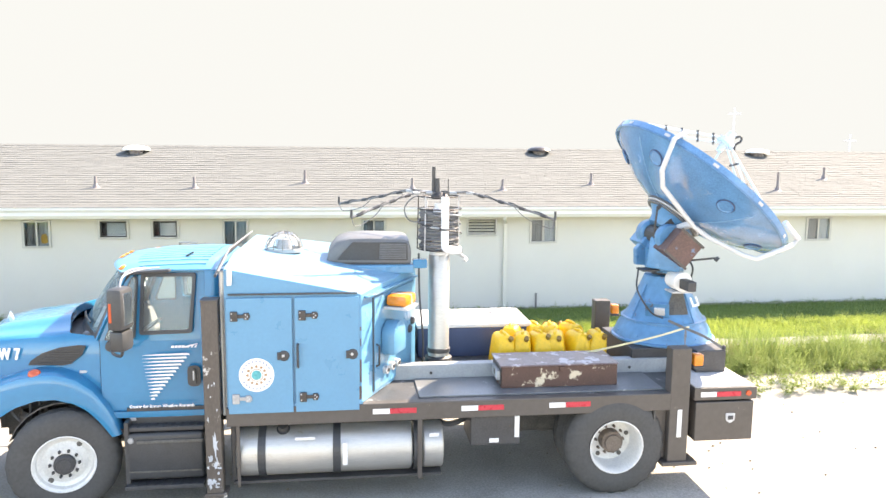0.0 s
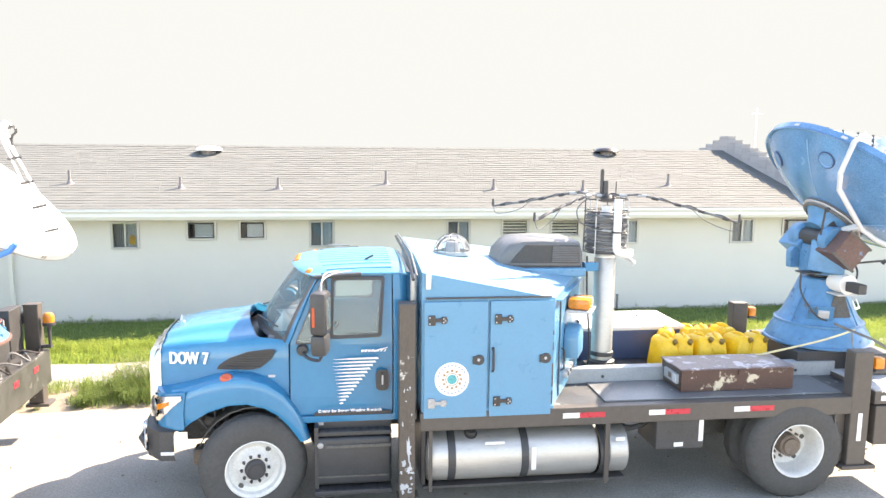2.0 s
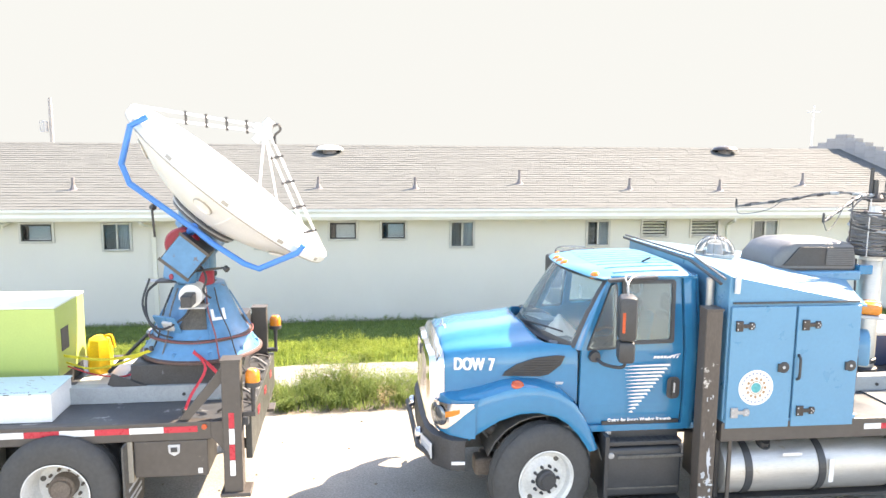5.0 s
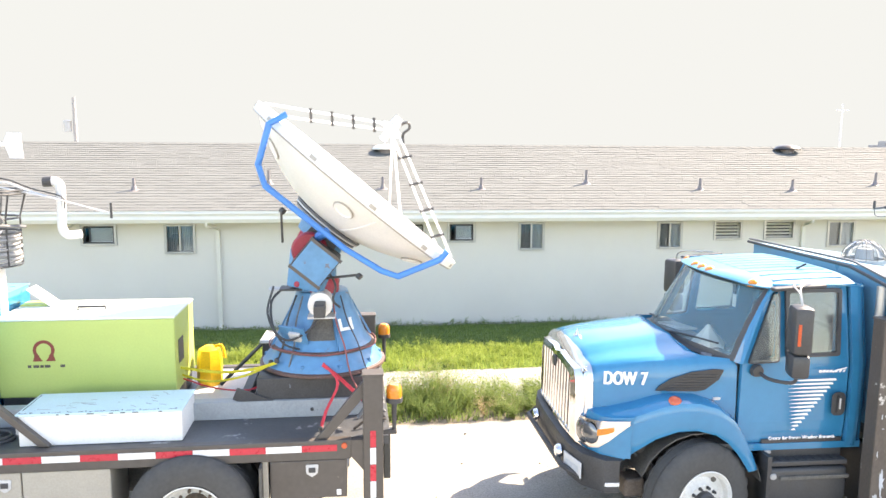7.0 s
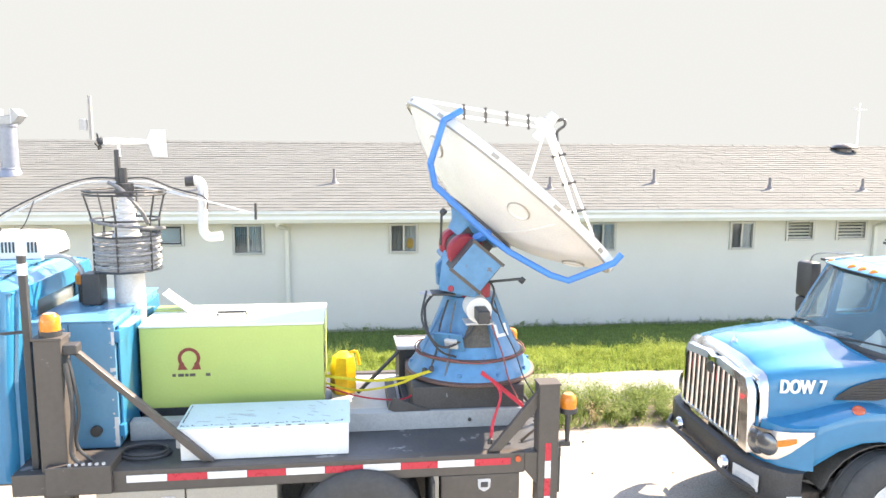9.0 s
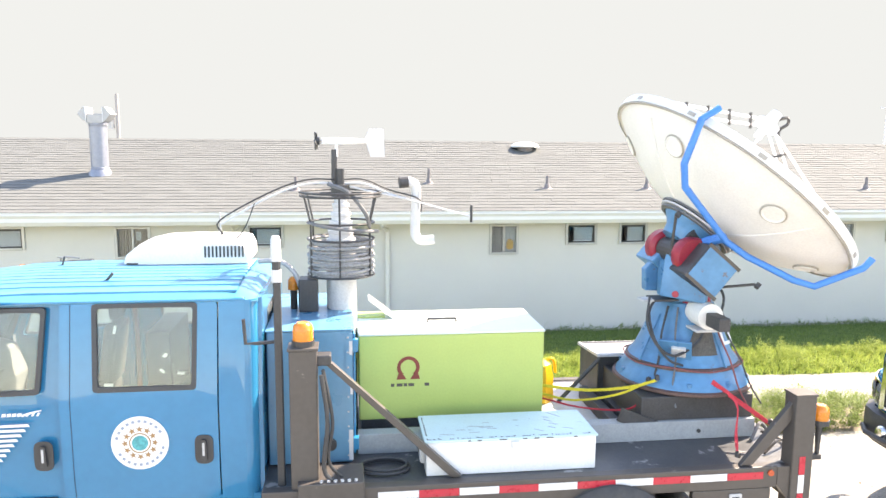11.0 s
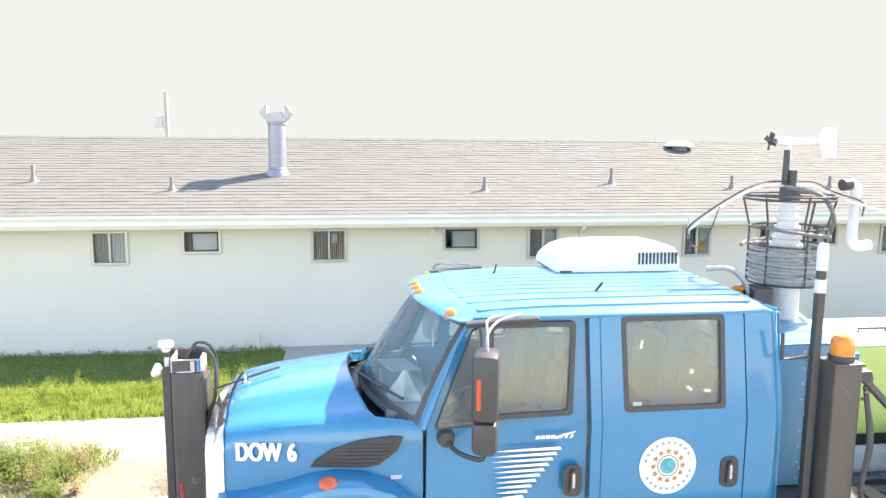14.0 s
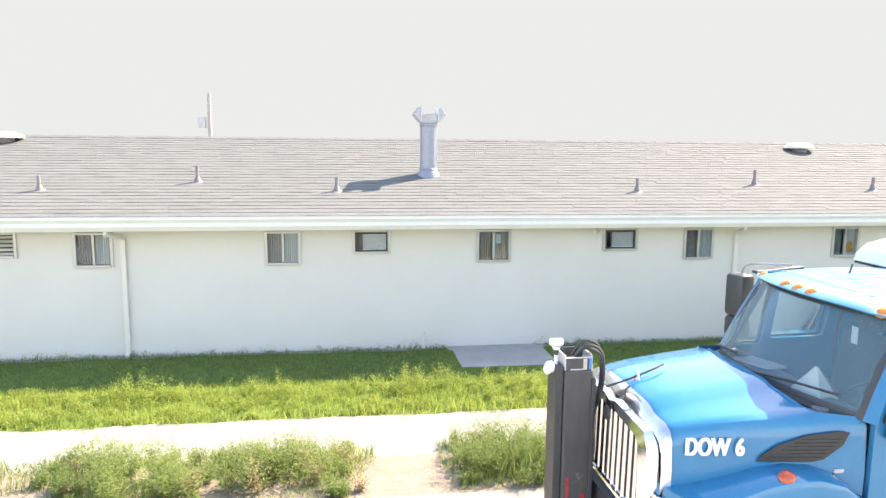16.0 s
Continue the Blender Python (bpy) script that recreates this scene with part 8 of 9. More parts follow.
spiral = [((0.29 + 0.05 * f) * math.cos(5.2 * f + 3.6), (0.29 + 0.05 * f) * math.sin(5.2 * f + 3.6), 1.85 - 0.18 * f) for f in [j / 20 for j in range(21)]]
part("cable", tube(spiral, 0.017, 6), CABLE, ms)
part("cable", tube([(-0.1, -0.1, 2.17), (0.06, -0.3, 2.12), (0.2, -0.28, 1.95), (0.24, -0.2, 1.82)], 0.018, 6, steps=5), CABLE, ms)
part("head", lathe([(0.0, 2.06), (0.08, 2.06), (0.08, 2.16), (0.0, 2.17)], seg=16), BLACK_STEEL, ms)
for tip, mat, r in (((-0.97, -0.24, 1.85), BAND_GREY, 0.009), ((0.68, 0.05, 2.0), BAND_GREY, 0.010)):
    tv = Vector(tip)
    pts = [Vector((0, 0, 2.17)), Vector((tv.x * 0.3, tv.y * 0.3, 2.17)), Vector((tv.x * 0.62, tv.y * 0.62, 2.06 if tv.x < 0 else 2.08)), tv]
    arm = part("arm", tube(pts, r, 8, steps=5), mat, ms, "white mast arm")
    part("arm_cable", tube([p + Vector((0.0, -0.01, 0.035)) for p in pts] + [tv + Vector((0.02, 0, -0.08))], 0.007, 6, steps=5), BLACK, arm)
    part("sensor", rod(tv + Vector((0, 0, -0.06)), tv + Vector((0, 0, 0.1)), 0.008, seg=6), LIGHT_STEEL, arm)
part("hanging_cable", tube([(-0.70, -0.18, 2.02), (-0.78, -0.20, 1.82), (-0.87, -0.22, 1.72), (-0.95, -0.24, 1.74), (-0.97, -0.24, 1.80)], 0.005, 6, steps=5), BLACK, ms)
sl = part("side_sensor", rod((1.14, 0.0, 1.83), (1.14, 0.0, 1.98), 0.012, seg=8), BLACK, ms, "small dark sensor on a thin arm")
part("sensor_arm", tube([(0.05, 0.0, 2.15), (0.6, 0.0, 2.03), (1.14, 0.0, 1.88)], 0.008, 6), BAND_GREY, sl)
pv = part("intake_pipe", tube([(0.66, 0.09, 2.12), (0.66, 0.09, 2.05), (0.65, 0.09, 1.78), (0.66, 0.09, 1.70), (0.71, 0.09, 1.66), (0.82, 0.09, 1.67)], 0.042, 12, steps=3), BAND_GREY, ms, "white plastic elbow pipe", smooth=True)
part("elbow", tube([(0.66, 0.09, 2.10), (0.64, 0.09, 2.165), (0.58, 0.08, 2.185)], 0.045, 12, steps=3), BAND_GREY, pv, smooth=True)
part("cap", rod((0.585, 0.08, 2.18), (0.51, 0.07, 2.175), 0.049, seg=14), BLACK_STEEL, pv)
part("stub", rod((-0.05, 0.0, 2.16), (-0.05, 0.0, 2.46), 0.028, 0.024, 10), BLACK, ms)
part("stub", rod((0.0, -0.02, 2.16), (0.0, -0.02, 2.30), 0.034, seg=10), BLACK, ms)
vn = part("wind_vane", lathe([(0.0, 0.0), (0.028, 0.02), (0.032, 0.1), (0.026, 0.30), (0.014, 0.42), (0.0, 0.44)], (-0.17, 0.0, 2.53), (1, 0, 0), 14), WHITE, ms, "white propeller wind vane", smooth=True)
part("tail_fin", prism([(0.21, 2.55), (0.25, 2.64), (0.37, 2.64), (0.38, 2.40), (0.26, 2.40)], -0.004, 0.004), BAND_GREY, vn)
part("propeller_hub", lathe([(0.0, 0.0), (0.03, 0.01), (0.034, 0.05), (0.0, 0.05)], (-0.22, 0, 2.53), (1, 0, 0), 12), BLACK, vn)
for k in range(4):
    part("blade", moved(box(-0.006, 0.006, -0.02, 0.02, 0.015, 0.075, 0.003), pose(-0.20, 0, 2.53) @ Matrix.Rotation(math.pi / 2 * k + 0.4, 4, "X") @ Matrix.Rotation(0.5, 4, "Z")), BLACK, vn)
part("vane_post", rod((-0.03, 0, 2.4), (-0.03, 0, 2.53), 0.012, seg=8), WHITE, vn)

# lime generator
fb = thing("rear_locker", "black steel locker with cables beside the tail post", "locker", T6 @ pose(4.06, 0.66, 1.077))
part("body", box(0, 0.16, 0, 0.36, 0, 0.60, 0.01), BLACK_STEEL, fb)
part("conduit", tube([(0.10, -0.03, 0.5), (0.12, -0.08, 0.38), (0.10, -0.06, 0.2), (0.16, -0.1, 0.02)], 0.016, 6, steps=5), CABLE, fb)
part("conduit", tube([(0.04, -0.02, 0.56), (0.02, -0.10, 0.45), (0.06, -0.07, 0.2), (0.05, -0.1, 0.02)], 0.014, 6, steps=5), LIGHT_STEEL, fb)
gn = thing("generator", "lime green boxed generator with a pale lid", "generator", T6 @ pose(0.84, -0.24, 1.078))
part("skid", box(0.02, 1.58, 0.02, 0.80, 0.0, 0.16, 0.01), BLACK_STEEL, gn)
part("body", box(0, 1.61, 0, 0.82, 0.161, 0.90, 0.012), LIME, gn, "lime green steel housing")
part("lid", box(-0.006, 1.616, -0.006, 0.826, 0.9005, 0.925, 0.008), LIME_TOP, gn, "pale lid")
part("handle", tube([(0.62, 0.35, 0.925), (0.62, 0.35, 0.955), (0.88, 0.35, 0.955), (0.88, 0.35, 0.925)], 0.012, 8), BLACK, gn)
part("vent", box(1.611, 1.616, 0.12, 0.32, 0.42, 0.66, 0.002), UNDER, gn, "dark louvred vent")
part("hinge", box(0.0, 0.25, 0.55, 0.75, 0.926, 0.94), LIME, gn)
lg = part("logo", moved(tube([(0.082 * math.cos(a), 0, 0.082 * math.sin(a)) for a in [math.radians(-52 + 284 * j / 24) for j in range(25)]], 0.016, 6), Matrix.Diagonal((1, 0.12, 1, 1)) @ pose(0, 0, 0)), LOGO_RED, gn, "dark red rounded emblem shape")
lg.location = (0.42, -0.003, 0.62)
for s in (-1, 1):
    part("logo_foot", prism([(0.42 + s * 0.015, 0.515), (0.42 + s * 0.10, 0.515), (0.42 + s * 0.075, 0.60)], -0.006, -0.0005), LOGO_RED, gn)
for x0, x1 in ((0.27, 0.30), (0.32, 0.37), (0.38, 0.41), (0.42, 0.47), (0.56, 0.60)):
    part("writing_bar", box(x0, x1, -0.004, -0.0005, 0.452, 0.478), BROWN_STEEL, gn)
# grille-like solar panel leaning behind the cabinet
sp = thing("vent_screen", "white framed screen leaning on the generator lid", "screen", T6 @ pose(1.06, 0.36, 2.10, 0, 38, 0))
part("frame", box(-0.15, 0.15, -0.12, 0.12, -0.012, 0.0, 0.004), WHITE, sp)
for k in range(5):
    part("grid_bar", box(-0.14, 0.14, -0.10 + 0.05 * k - 0.004, -0.10 + 0.05 * k + 0.004, 0.0005, 0.006), LIGHT_STEEL, sp)

beam(T6 @ pose(0, -0.56, 1.077), 0.82, 4.27, 0.165)
deck_box(T6 @ pose(1.38, -1.03, 1.077), 1.29, 0.52, 0.285, WHITE_WORN, AQUA, "white toolbox with a pale aqua lid on the deck", BLACK_STEEL)
sb = thing("deck_cabinet", "black chest with a pale folding lid behind the pedestal", "storage chest", T6 @ pose(3.18, 0.42, 1.077))
part("body", box(0, 0.7, 0, 0.55, 0, 0.46, 0.01), BLACK_STEEL, sb)
part("lid", moved(box(-0.02, 0.74, -0.04, 0.58, 0, 0.03, 0.006), pose(0, 0, 0.462, -4)), LIGHT_STEEL, sb, "pale metal lid")
part("stay", rod((0.0, -0.05, 0.46), (-0.42, -0.1, 0.05), 0.02, seg=8), BLACK, sb)
part("cable", tube([(0.1, -0.03, 0.35), (0.25, -0.06, 0.2), (0.4, -0.05, 0.3), (0.5, -0.06, 0.1)], 0.02, 6, steps=5), BLACK, sb)
bag = thing("plastic_jug", "yellow plastic jug standing beside the generator", "jug", T6 @ pose(2.62, 0.50, 1.085))
part("body", lathe([(0.0, 0.0), (0.12, 0.0), (0.14, 0.03), (0.135, 0.26), (0.11, 0.38), (0.05, 0.42), (0.0, 0.42)], seg=7), YELLOW, bag, smooth=True)
part("handle", tube([(0.03, 0.0, 0.40), (0.13, 0.0, 0.42), (0.16, 0.0, 0.28)], 0.016, 6, steps=3), YELLOW, bag)
radar(T6 @ pose(3.84, 0.0, 1.077), BEIGE, BLUE_TAPE, RED, "beige radar dish on a worn blue cone pedestal", BLUE_WORN, lift=0.075, band=True)
strap("tie_strap", "yellow tie-down straps between generator and pedestal", T6, [(2.46, -0.1, 1.45), (2.85, -0.22, 1.43), (3.2, -0.38, 1.50), (3.42, -0.42, 1.57)], YELLOW_STRAP, 0.016)
strap("tie_strap", "yellow tie-down straps between generator and pedestal", T6, [(2.46, -0.05, 1.36), (2.75, -0.2, 1.33), (3.1, -0.34, 1.42), (3.36, -0.38, 1.54)], YELLOW_STRAP, 0.012)
strap("tie_strap", "thin red cord between generator and pedestal", T6, [(2.46, -0.02, 1.31), (2.8, -0.22, 1.27), (3.15, -0.40, 1.30), (3.32, -0.42, 1.40)], RED_STRAP, 0.009)
strap("tie_strap", "red tie-down strap from pedestal to deck edge", T6, [(3.86, -0.56, 1.59), (4.0, -0.72, 1.45), (3.9, -0.92, 1.26), (3.85, -1.05, 1.12)], RED_STRAP, 0.014)
strap("tie_strap", "red tie-down strap at the rear post", T6, [(3.86, -0.56, 1.58), (4.02, -0.62, 1.46), (4.2, -0.78, 1.33), (4.24, -0.85, 1.30)], RED_STRAP, 0.02)
hs = thing("coiled_hose", "black cable coiled on the truck deck", "cable coil", T6 @ pose(1.02, -0.86, 1.078))
for k in range(2):
    part("coil", tube([((0.2 - 0.02 * k) * math.cos(2 * math.pi * j / 24), (0.13 - 0.015 * k) * math.sin(2 * math.pi * j / 24), 0.014 + 0.024 * k) for j in range(25)], 0.013, 6), BLACK, hs)

# ---- grass and weeds ----
def leaf_material(name, a, b_, glow):
    m = bpy.data.materials.new(name)
    m.use_nodes = True
    n, l = m.node_tree.nodes, m.node_tree.links
    b = n["Principled BSDF"]
    geo = n.new("ShaderNodeNewGeometry")
    tc = n.new("ShaderNodeTexCoord")
    big = n.new("ShaderNodeTexNoise")
    big.inputs["Scale"].default_value, big.inputs["Detail"].default_value = 0.9, 4
    l.new(tc.outputs["Object"], big.inputs["Vector"])
    mix = n.new("ShaderNodeMath")
    mix.operation = "MULTIPLY_ADD"
    mix.inputs[1].default_value, mix.inputs[2].default_value = 0.55, 0.0
    l.new(geo.outputs["Random Per Island"], mix.inputs[0])
    ad = n.new("ShaderNodeMath")
    ad.operation = "MULTIPLY_ADD"
    ad.inputs[1].default_value = 0.6
    l.new(big.outputs["Fac"], ad.inputs[0])
    l.new(mix.outputs["Value"], ad.inputs[2])
    rp = n.new("ShaderNodeValToRGB")
    rp.color_ramp.elements[0].position, rp.color_ramp.elements[0].color = 0.25, (*a, 1)
    rp.color_ramp.elements[1].position, rp.color_ramp.elements[1].color = 0.85, (*b_, 1)
    l.new(ad.outputs["Value"], rp.inputs["Fac"])
    l.new(rp.outputs["Color"], b.inputs["Base Color"])
    b.inputs["Roughness"].default_value, b.inputs["Specular IOR Level"].default_value = 0.6, 0.2
    tr = n.new("ShaderNodeBsdfTranslucent")
    l.new(rp.outputs["Color"], tr.inputs["Color"])
    ms_ = n.new("ShaderNodeMixShader")
    ms_.inputs["Fac"].default_value = glow
    out = n["Material Output"]
    l.new(b.outputs["BSDF"], ms_.inputs[1])
    l.new(tr.outputs["BSDF"], ms_.inputs[2])
    l.new(ms_.outputs["Shader"], out.inputs["Surface"])
    return m


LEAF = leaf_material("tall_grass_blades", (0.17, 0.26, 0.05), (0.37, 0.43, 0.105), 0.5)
# darker copy of the grass: the building's shade is put into its colour
SHADED_LEAF = leaf_material("shaded_grass_blades", (0.10, 0.16, 0.065), (0.20, 0.27, 0.11), 0.3)
WEED = leaf_material("weed_leaves", (0.12, 0.20, 0.055), (0.30, 0.36, 0.12), 0.5)
STRAW = leaf_material("dry_stalks", (0.22, 0.16, 0.08), (0.34, 0.27, 0.15), 0.2)
rng = np.random.default_rng(4)


def blades(x, y, z, h, w, lean):
    """Three-cornered blades as arrays of points and faces."""
    k = len(x)
    g = rng.uniform(0, 2 * np.pi, k)
    p = np.zeros((k, 3, 3))
    for c, s in ((0, -0.5), (1, 0.5)):
        p[:, c, 0], p[:, c, 1], p[:, c, 2] = x + s * w * np.cos(g), y + s * w * np.sin(g), z
    d = rng.uniform(0, 2 * np.pi, k)
    p[:, 2, 0], p[:, 2, 1], p[:, 2, 2] = x + lean * h * np.cos(d), y + lean * h * np.sin(d), z + h
    return p


def field(p):
    return p.reshape(-1, 3).tolist(), np.arange(p.shape[0] * 3).reshape(-1, 3).tolist()


def smooth_noise(x, y, f, s):
    return np.array([noise.noise((a * f, b * f, s)) for a, b in zip(x, y)])


N = 130000
gx, gy = rng.uniform(-28, 22, N), rng.uniform(13.12, 16.40, N)
keep = ~((gx > -14.0) & (gx < -12.2) & (gy > 15.0))
gx, gy = gx[keep], gy[keep]
edge = 13.16 + 0.16 * smooth_noise(gx, gx * 0, 0.9, 7)
keep = gy > edge
gx, gy = gx[keep], gy[keep]
tall = np.clip((14.75 - gy) / 0.45, 0.12, 1)
gh = (0.045 + 0.10 * tall * (0.75 + 0.6 * smooth_noise(gx, gy, 0.8, 1))) * rng.uniform(0.5, 1.25, len(gx))
lawn = field(blades(gx, gy, np.full(len(gx), 0.015), gh, rng.uniform(0.009, 0.018, len(gx)), rng.uniform(0.1, 0.6, len(gx))))
# blades beyond the shadow edge take the shade-coloured copy
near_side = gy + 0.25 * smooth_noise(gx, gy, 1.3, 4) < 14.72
for name, pick, mat, label in (("tall_grass", near_side, LEAF, "bright yellow-green uneven grass beside the path"), ("grass", ~near_side, SHADED_LEAF, "short dark green grass along the wall")):
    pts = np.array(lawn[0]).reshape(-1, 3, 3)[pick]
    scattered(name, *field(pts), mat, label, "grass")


def plant(x, y, z, h, spread, leaves, size):
    """Leaf quads round a few bent stems."""
    out = []
    stems = max(2, int(leaves / 14))
    for s in range(stems):
        a, lean = rng.uniform(0, 2 * np.pi), rng.uniform(0.1, 1.0) * spread
        hh = h * rng.uniform(0.6, 1.0)
        k = leaves // stems
        f = rng.uniform(0.12, 1.0, k)
        cx = x + lean * f ** 1.4 * np.cos(a) + rng.normal(0, 0.025, k)
        cy = y + lean * f ** 1.4 * np.sin(a) + rng.normal(0, 0.025, k)
        cz = z + hh * f
        L = size * rng.uniform(0.6, 1.3, k) * (1.15 - 0.6 * f)
        t = rng.uniform(0, 2 * np.pi, k)
        e = rng.uniform(-0.2, 0.9, k)
        dx, dy, dz = np.cos(t) * np.cos(e) * L, np.sin(t) * np.cos(e) * L, np.sin(e) * L
        wx, wy = -np.sin(t) * L * 0.15, np.cos(t) * L * 0.15
        q = np.zeros((k, 4, 3))
        q[:, 0] = np.stack((cx, cy, cz), 1)
        q[:, 1] = np.stack((cx + dx * 0.5 + wx, cy + dy * 0.5 + wy, cz + dz * 0.6), 1)
        q[:, 2] = np.stack((cx + dx, cy + dy, cz + dz * 0.8), 1)
        q[:, 3] = np.stack((cx + dx * 0.5 - wx, cy + dy * 0.5 - wy, cz + dz * 0.6), 1)
        out.append(q)
    return out


def planted(name, places, mat, label):
    q = np.concatenate([w for p in places for w in plant(*p)])
    scattered(name, q.reshape(-1, 3).tolist(), np.arange(q.shape[0] * 4).reshape(-1, 4).tolist(), mat, label, "weeds")


# tall weeds standing in the sunny edge of the lawn
places = []
for k in range(4200):
    x, y = rng.uniform(-28, 22), 13.3 + abs(rng.normal(0, 0.5)) if k % 2 else rng.normal(14.2, 0.2)
    if y > 14.62 or (-14.0 < x < -12.2 and y > 14.9):
        continue
    n_ = noise.noise((x * 0.8, y * 0.8, 11)) + 0.35 * noise.noise((x * 2.6, y * 2.6, 2))
    h = (0.15 + 0.75 * max(0, n_ + 0.08)) * rng.uniform(0.6, 1.3)
    places.append((x, y, 0.01, min(0.42, max(0.6 * h, rng.uniform(0.10, 0.22))) if y > 14.1 else 0.7 * h, 0.07, int(34 + 50 * max(0, n_)), 0.055))
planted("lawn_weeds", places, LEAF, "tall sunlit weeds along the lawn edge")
# low weeds at the wall's foot
places = [(rng.uniform(-28, 22), rng.uniform(16.2, 16.38), 0.01, rng.uniform(0.08, 0.2), 0.08, 18, 0.06) for k in range(320)]
planted("wall_weeds", [p for p in places if not -14.0 < p[0] < -12.5], WEED, "small weeds at the foot of the wall")

# bushy weeds between path and yard
GAPS = ((-15.5, -14.75), (-12.95, -12.15), (6.2, 6.6))
places, dry = [], []
for k in range(1750):
    x, y = rng.uniform(-27, 22), rng.uniform(10.95, 12.15)
    n_ = noise.noise((x * 0.75, y * 0.7, 23)) + 0.4 * noise.noise((x * 2.1, y * 2.1, 5))
    if any(a < x < b for a, b in GAPS) or n_ < -0.32:
        continue
    mid = 1 - abs(y - 11.6) / 0.9
    h = (0.24 + 0.56 * max(0, n_ + 0.2)) * (0.55 + 0.6 * mid) * (1.15 if x > 5 else 1.0) * rng.uniform(0.75, 1.25)
    (dry if rng.random() < 0.05 else places).append((x, y, 0.0, h, h * 0.75, int(170 + 260 * h), 0.052))
planted("roadside_weeds", places, WEED, "bushy green weeds between path and yard")
planted("dry_weeds", dry, STRAW, "dry straw-coloured weeds in the earth strip")
# weeds near the tail of the short-cab truck reach into the yard
places = [(rng.uniform(5.4, 13), rng.uniform(9.9, 11.2), 0.0, rng.uniform(0.15, 0.5), 0.25, 120, 0.062) for k in range(170)]
planted("yard_weeds", places, WEED, "scattered weeds at the yard's edge")

# feathery grass standing among the weeds
K = 60000
wx, wy = rng.uniform(-27, 22, K), rng.uniform(10.95, 12.2, K)
mask = smooth_noise(wx, wy, 0.75, 23) + 0.4 * smooth_noise(wx, wy, 2.1, 5)
mask = mask + np.where(wx > 4.5, 0.28, 0.0)
keep = mask > -0.15
for a, b in GAPS:
    keep &= ~((wx > a) & (wx < b))
wx, wy, mask = wx[keep], wy[keep], mask[keep]
wh = (0.10 + 0.60 * np.clip(mask + 0.1, 0, 0.7)) * np.clip(1.25 - np.abs(wy - 11.6) / 0.75, 0.4, 1) * rng.uniform(0.5, 1.3, len(wx)) * np.where(wx > 5, 1.25, 1.0)
scattered("weed_grass", *field(blades(wx, wy, np.full(len(wx), 0.0), wh, rng.uniform(0.008, 0.016, len(wx)), rng.uniform(0.1, 0.7, len(wx)))), WEED, "feathery green grass among the roadside weeds", "grass")

# stones strewn over the yard
sv, sf = [], []
for k in range(2200):
    x, y, r = rng.uniform(-24, 20), rng.uniform(4.5, 12.0), 0.005 + 0.02 * rng.random() ** 3
    o = len(sv)
    for dx, dy, dz in ((1, 0, 0.1), (0.2, 0.9, 0.0), (-0.9, 0.3, 0.1), (-0.3, -0.9, 0), (0.1, 0.0, 0.8)):
        sv.append((x + dx * r * rng.uniform(0.7, 1.3), y + dy * r * rng.uniform(0.7, 1.3), 0.004 + dz * r))
    sf += [(o, o + 1, o + 4), (o + 1, o + 2, o + 4), (o + 2, o + 3, o + 4), (o + 3, o, o + 4)]
scattered("stones", sv, sf, DIRT, "small stones strewn over the gravel yard", "stones")

# ---- roof shingles: rows of overlapping tabs on the near slope ----
def shingle_mesh(w, seed):
    r = random.Random(seed)
    bm = bmesh.new()
    depth, lift, t = 0.18, 0.0085, 0.0072
    cut = r.uniform(-0.002, 0.002)
    pts = [(-w / 2, 0, lift + cut), (w / 2, 0, lift - cut), (w / 2, depth, 0.002), (-w / 2, depth, 0.002)]
    lo = [bm.verts.new((x, y, z - t)) for x, y, z in pts]
    hi = [bm.verts.new(p) for p in pts]
    bm.faces.new(hi)
    bm.faces.new(lo[::-1])
    for i in range(4):
        bm.faces.new((lo[i], lo[(i + 1) % 4], hi[(i + 1) % 4], hi[i]))
    bmesh.ops.rotate(bm, verts=bm.verts, cent=(0, 0, 0), matrix=Matrix.Rotation(math.atan(SLOPE), 3, "X"))
    me = bpy.data.meshes.new("shingle")
    bm.to_mesh(me)
    bm.free()
    me.materials.append(SHINGLE)
    return me


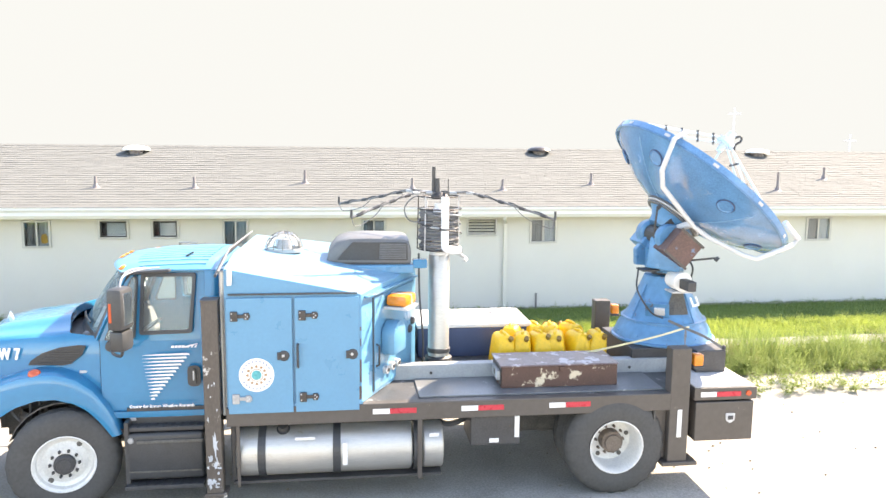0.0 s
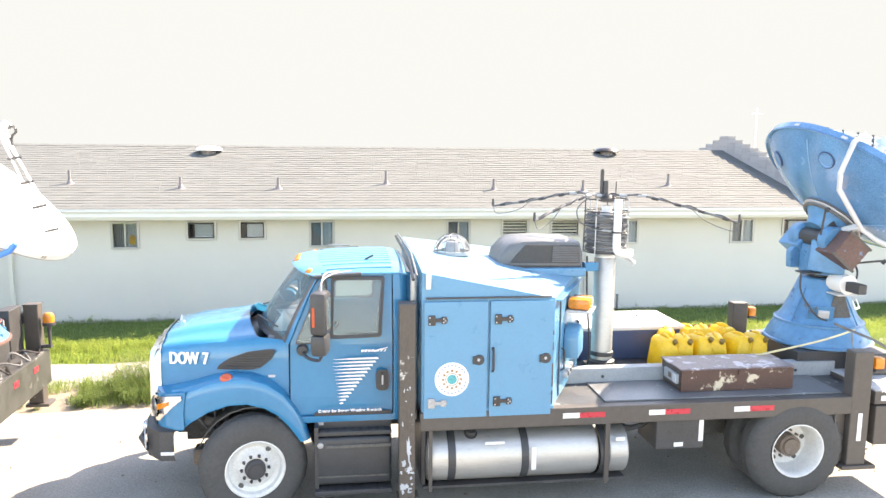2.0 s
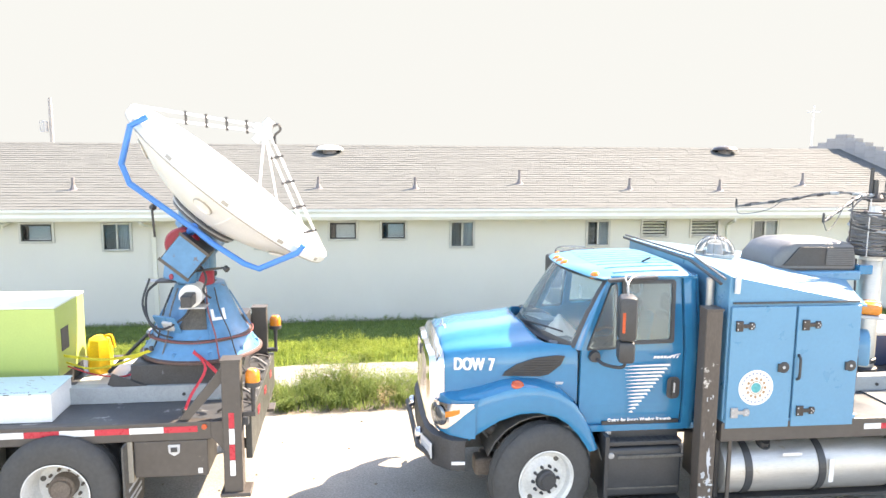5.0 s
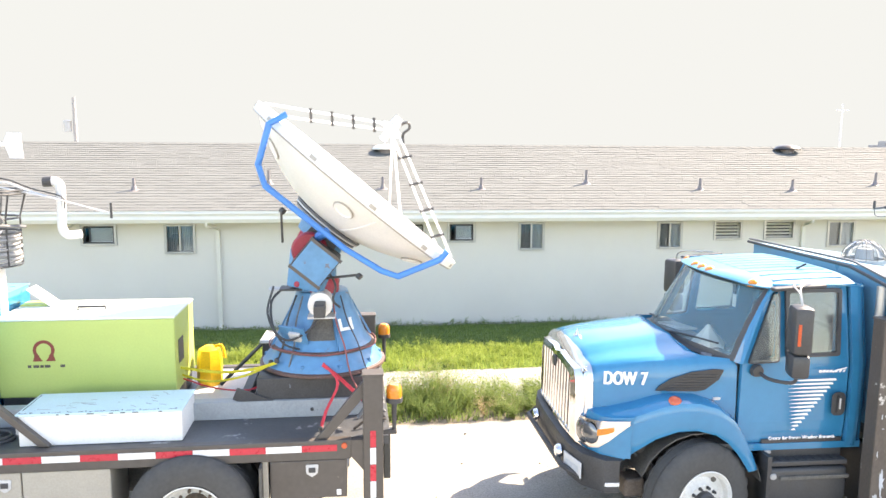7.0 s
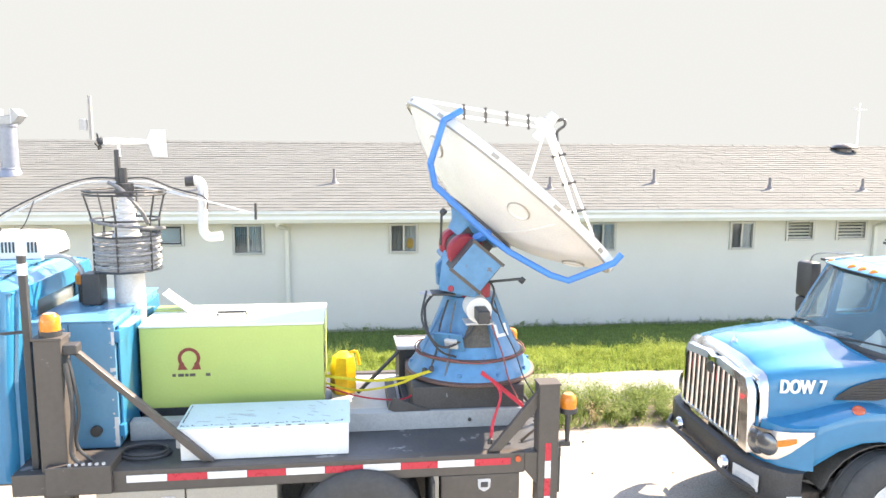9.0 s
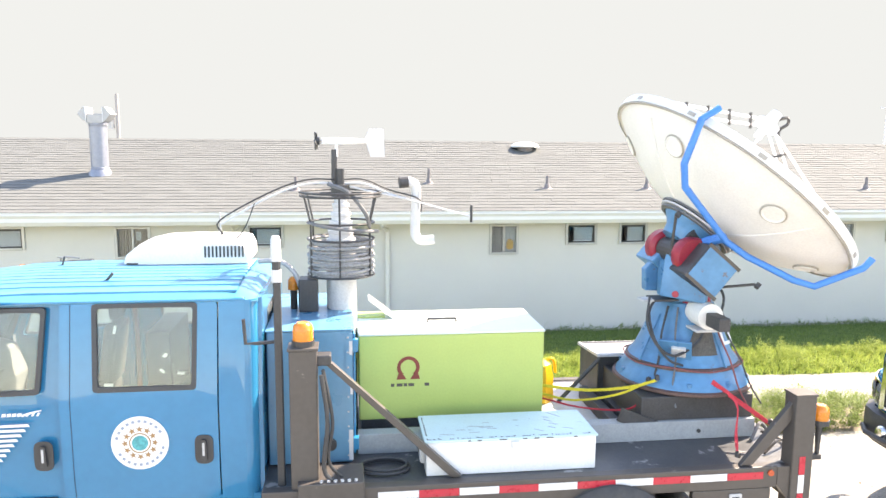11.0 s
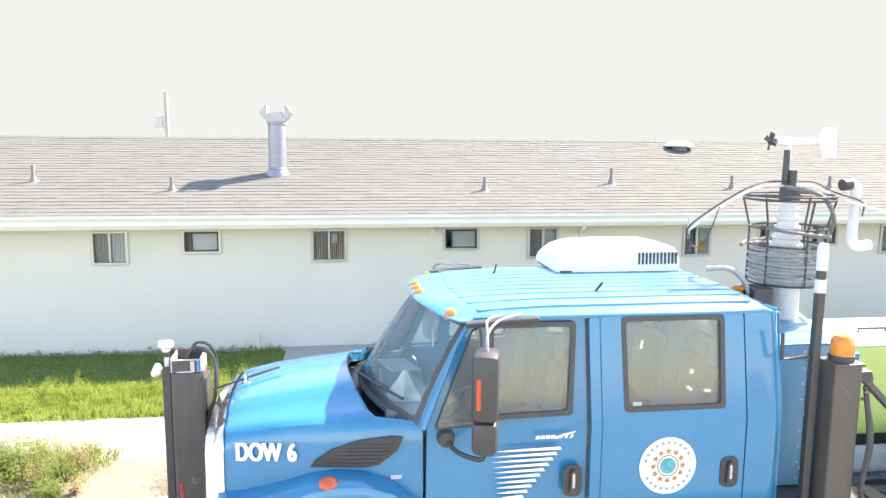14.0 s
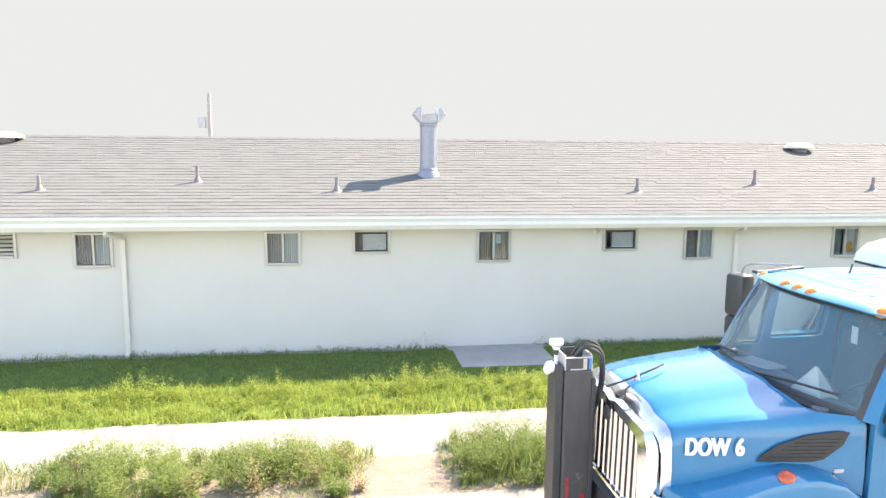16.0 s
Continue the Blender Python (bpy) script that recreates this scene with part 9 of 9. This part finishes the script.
run = math.cos(math.atan(SLOPE))
kinds = [shingle_mesh(0.28 + 0.05 * k, k) for k in range(4)]
singles, verts, faces = 0, [], []
rs = random.Random(8)
for row in range(30):
    y = EAVE_Y - 0.085 + row * 0.168 * run
    if y > RIDGE_Y - 0.05:
        break
    x = -29.0 + rs.uniform(0, 0.3)
    while x < 23:
        k = rs.randrange(4)
        w = 0.28 + 0.05 * k
        cx = x + w / 2
        z = EAVE_Z + SLOPE * (y - EAVE_Y) + 0.012 + rs.uniform(0, 0.004)
        if singles < 300 and row < 8 and -17.5 < cx < -9.0:
            ob = new("shingle", kinds[k])
            ob.location = (cx, y, z)
            ob.parent = roof
            singles += 1
        else:
            o = len(verts)
            for v in kinds[k].vertices:
                verts.append((v.co.x + cx, v.co.y + y, v.co.z + z))
            faces += [tuple(i + o for i in p.vertices) for p in kinds[k].polygons]
        x += w + 0.003
me = bpy.data.meshes.new("shingle_field")
me.from_pydata(verts, [], faces)
me.materials.append(SHINGLE_FIELD)
tagged(new("shingle_field", me), "rows of weathered tan-grey shingle tabs", kind="stuff").parent = roof
# stepped block parapet crossing the roof
BLOCK = material("grey_concrete_block", (0.34, 0.335, 0.345), 0.9, var=0.12, scale=3, grain=50, bump=0.25, spec=0.2, each=0.06)
parapet = tagged(part("wall_parapet", box(9.44, 9.53, 16.5, 24.5, 2.3, 2.62), BLOCK), "stepped grey concrete-block fire wall across the roof", "wall", kind="structure")
run_y, rise = 0.41, 0.1115
for k in range(-10, 11):
    yc = RIDGE_Y + k * run_y if k else RIDGE_Y
    top = 4.125 - rise * abs(k)
    foot = roof_z(yc - run_y / 2 if k < 0 else yc + run_y / 2) - 0.1
    half = 0.5 * run_y if k else 0.5 * run_y + 0.03
    z = top
    while z > foot:
        lo = max(foot, z - (0.10 if z == top else 0.20))
        part("block", box(9.36, 9.61, yc - half + 0.004, yc + half - 0.004, lo + 0.004, z - 0.002, 0.006, seg=1), BLOCK, parapet)
        z = lo
    part("mortar", box(9.368, 9.602, yc - half, yc + half, foot, top - 0.004), CONCRETE, parapet)
# ridge caps
for k in range(150):
    x = -24 + k * 0.3
    part("ridge_cap", loft([[(x + dx, RIDGE_Y - 0.14, roof_z(RIDGE_Y - 0.14) + 0.022 + h), (x + dx, RIDGE_Y, roof_z(RIDGE_Y) + 0.03 + h), (x + dx, RIDGE_Y + 0.14, roof_z(RIDGE_Y - 0.14) + 0.022 + h)] for dx, h in ((0, 0.006), (0.32, 0.0))], thick=0.006), SHINGLE, roof)
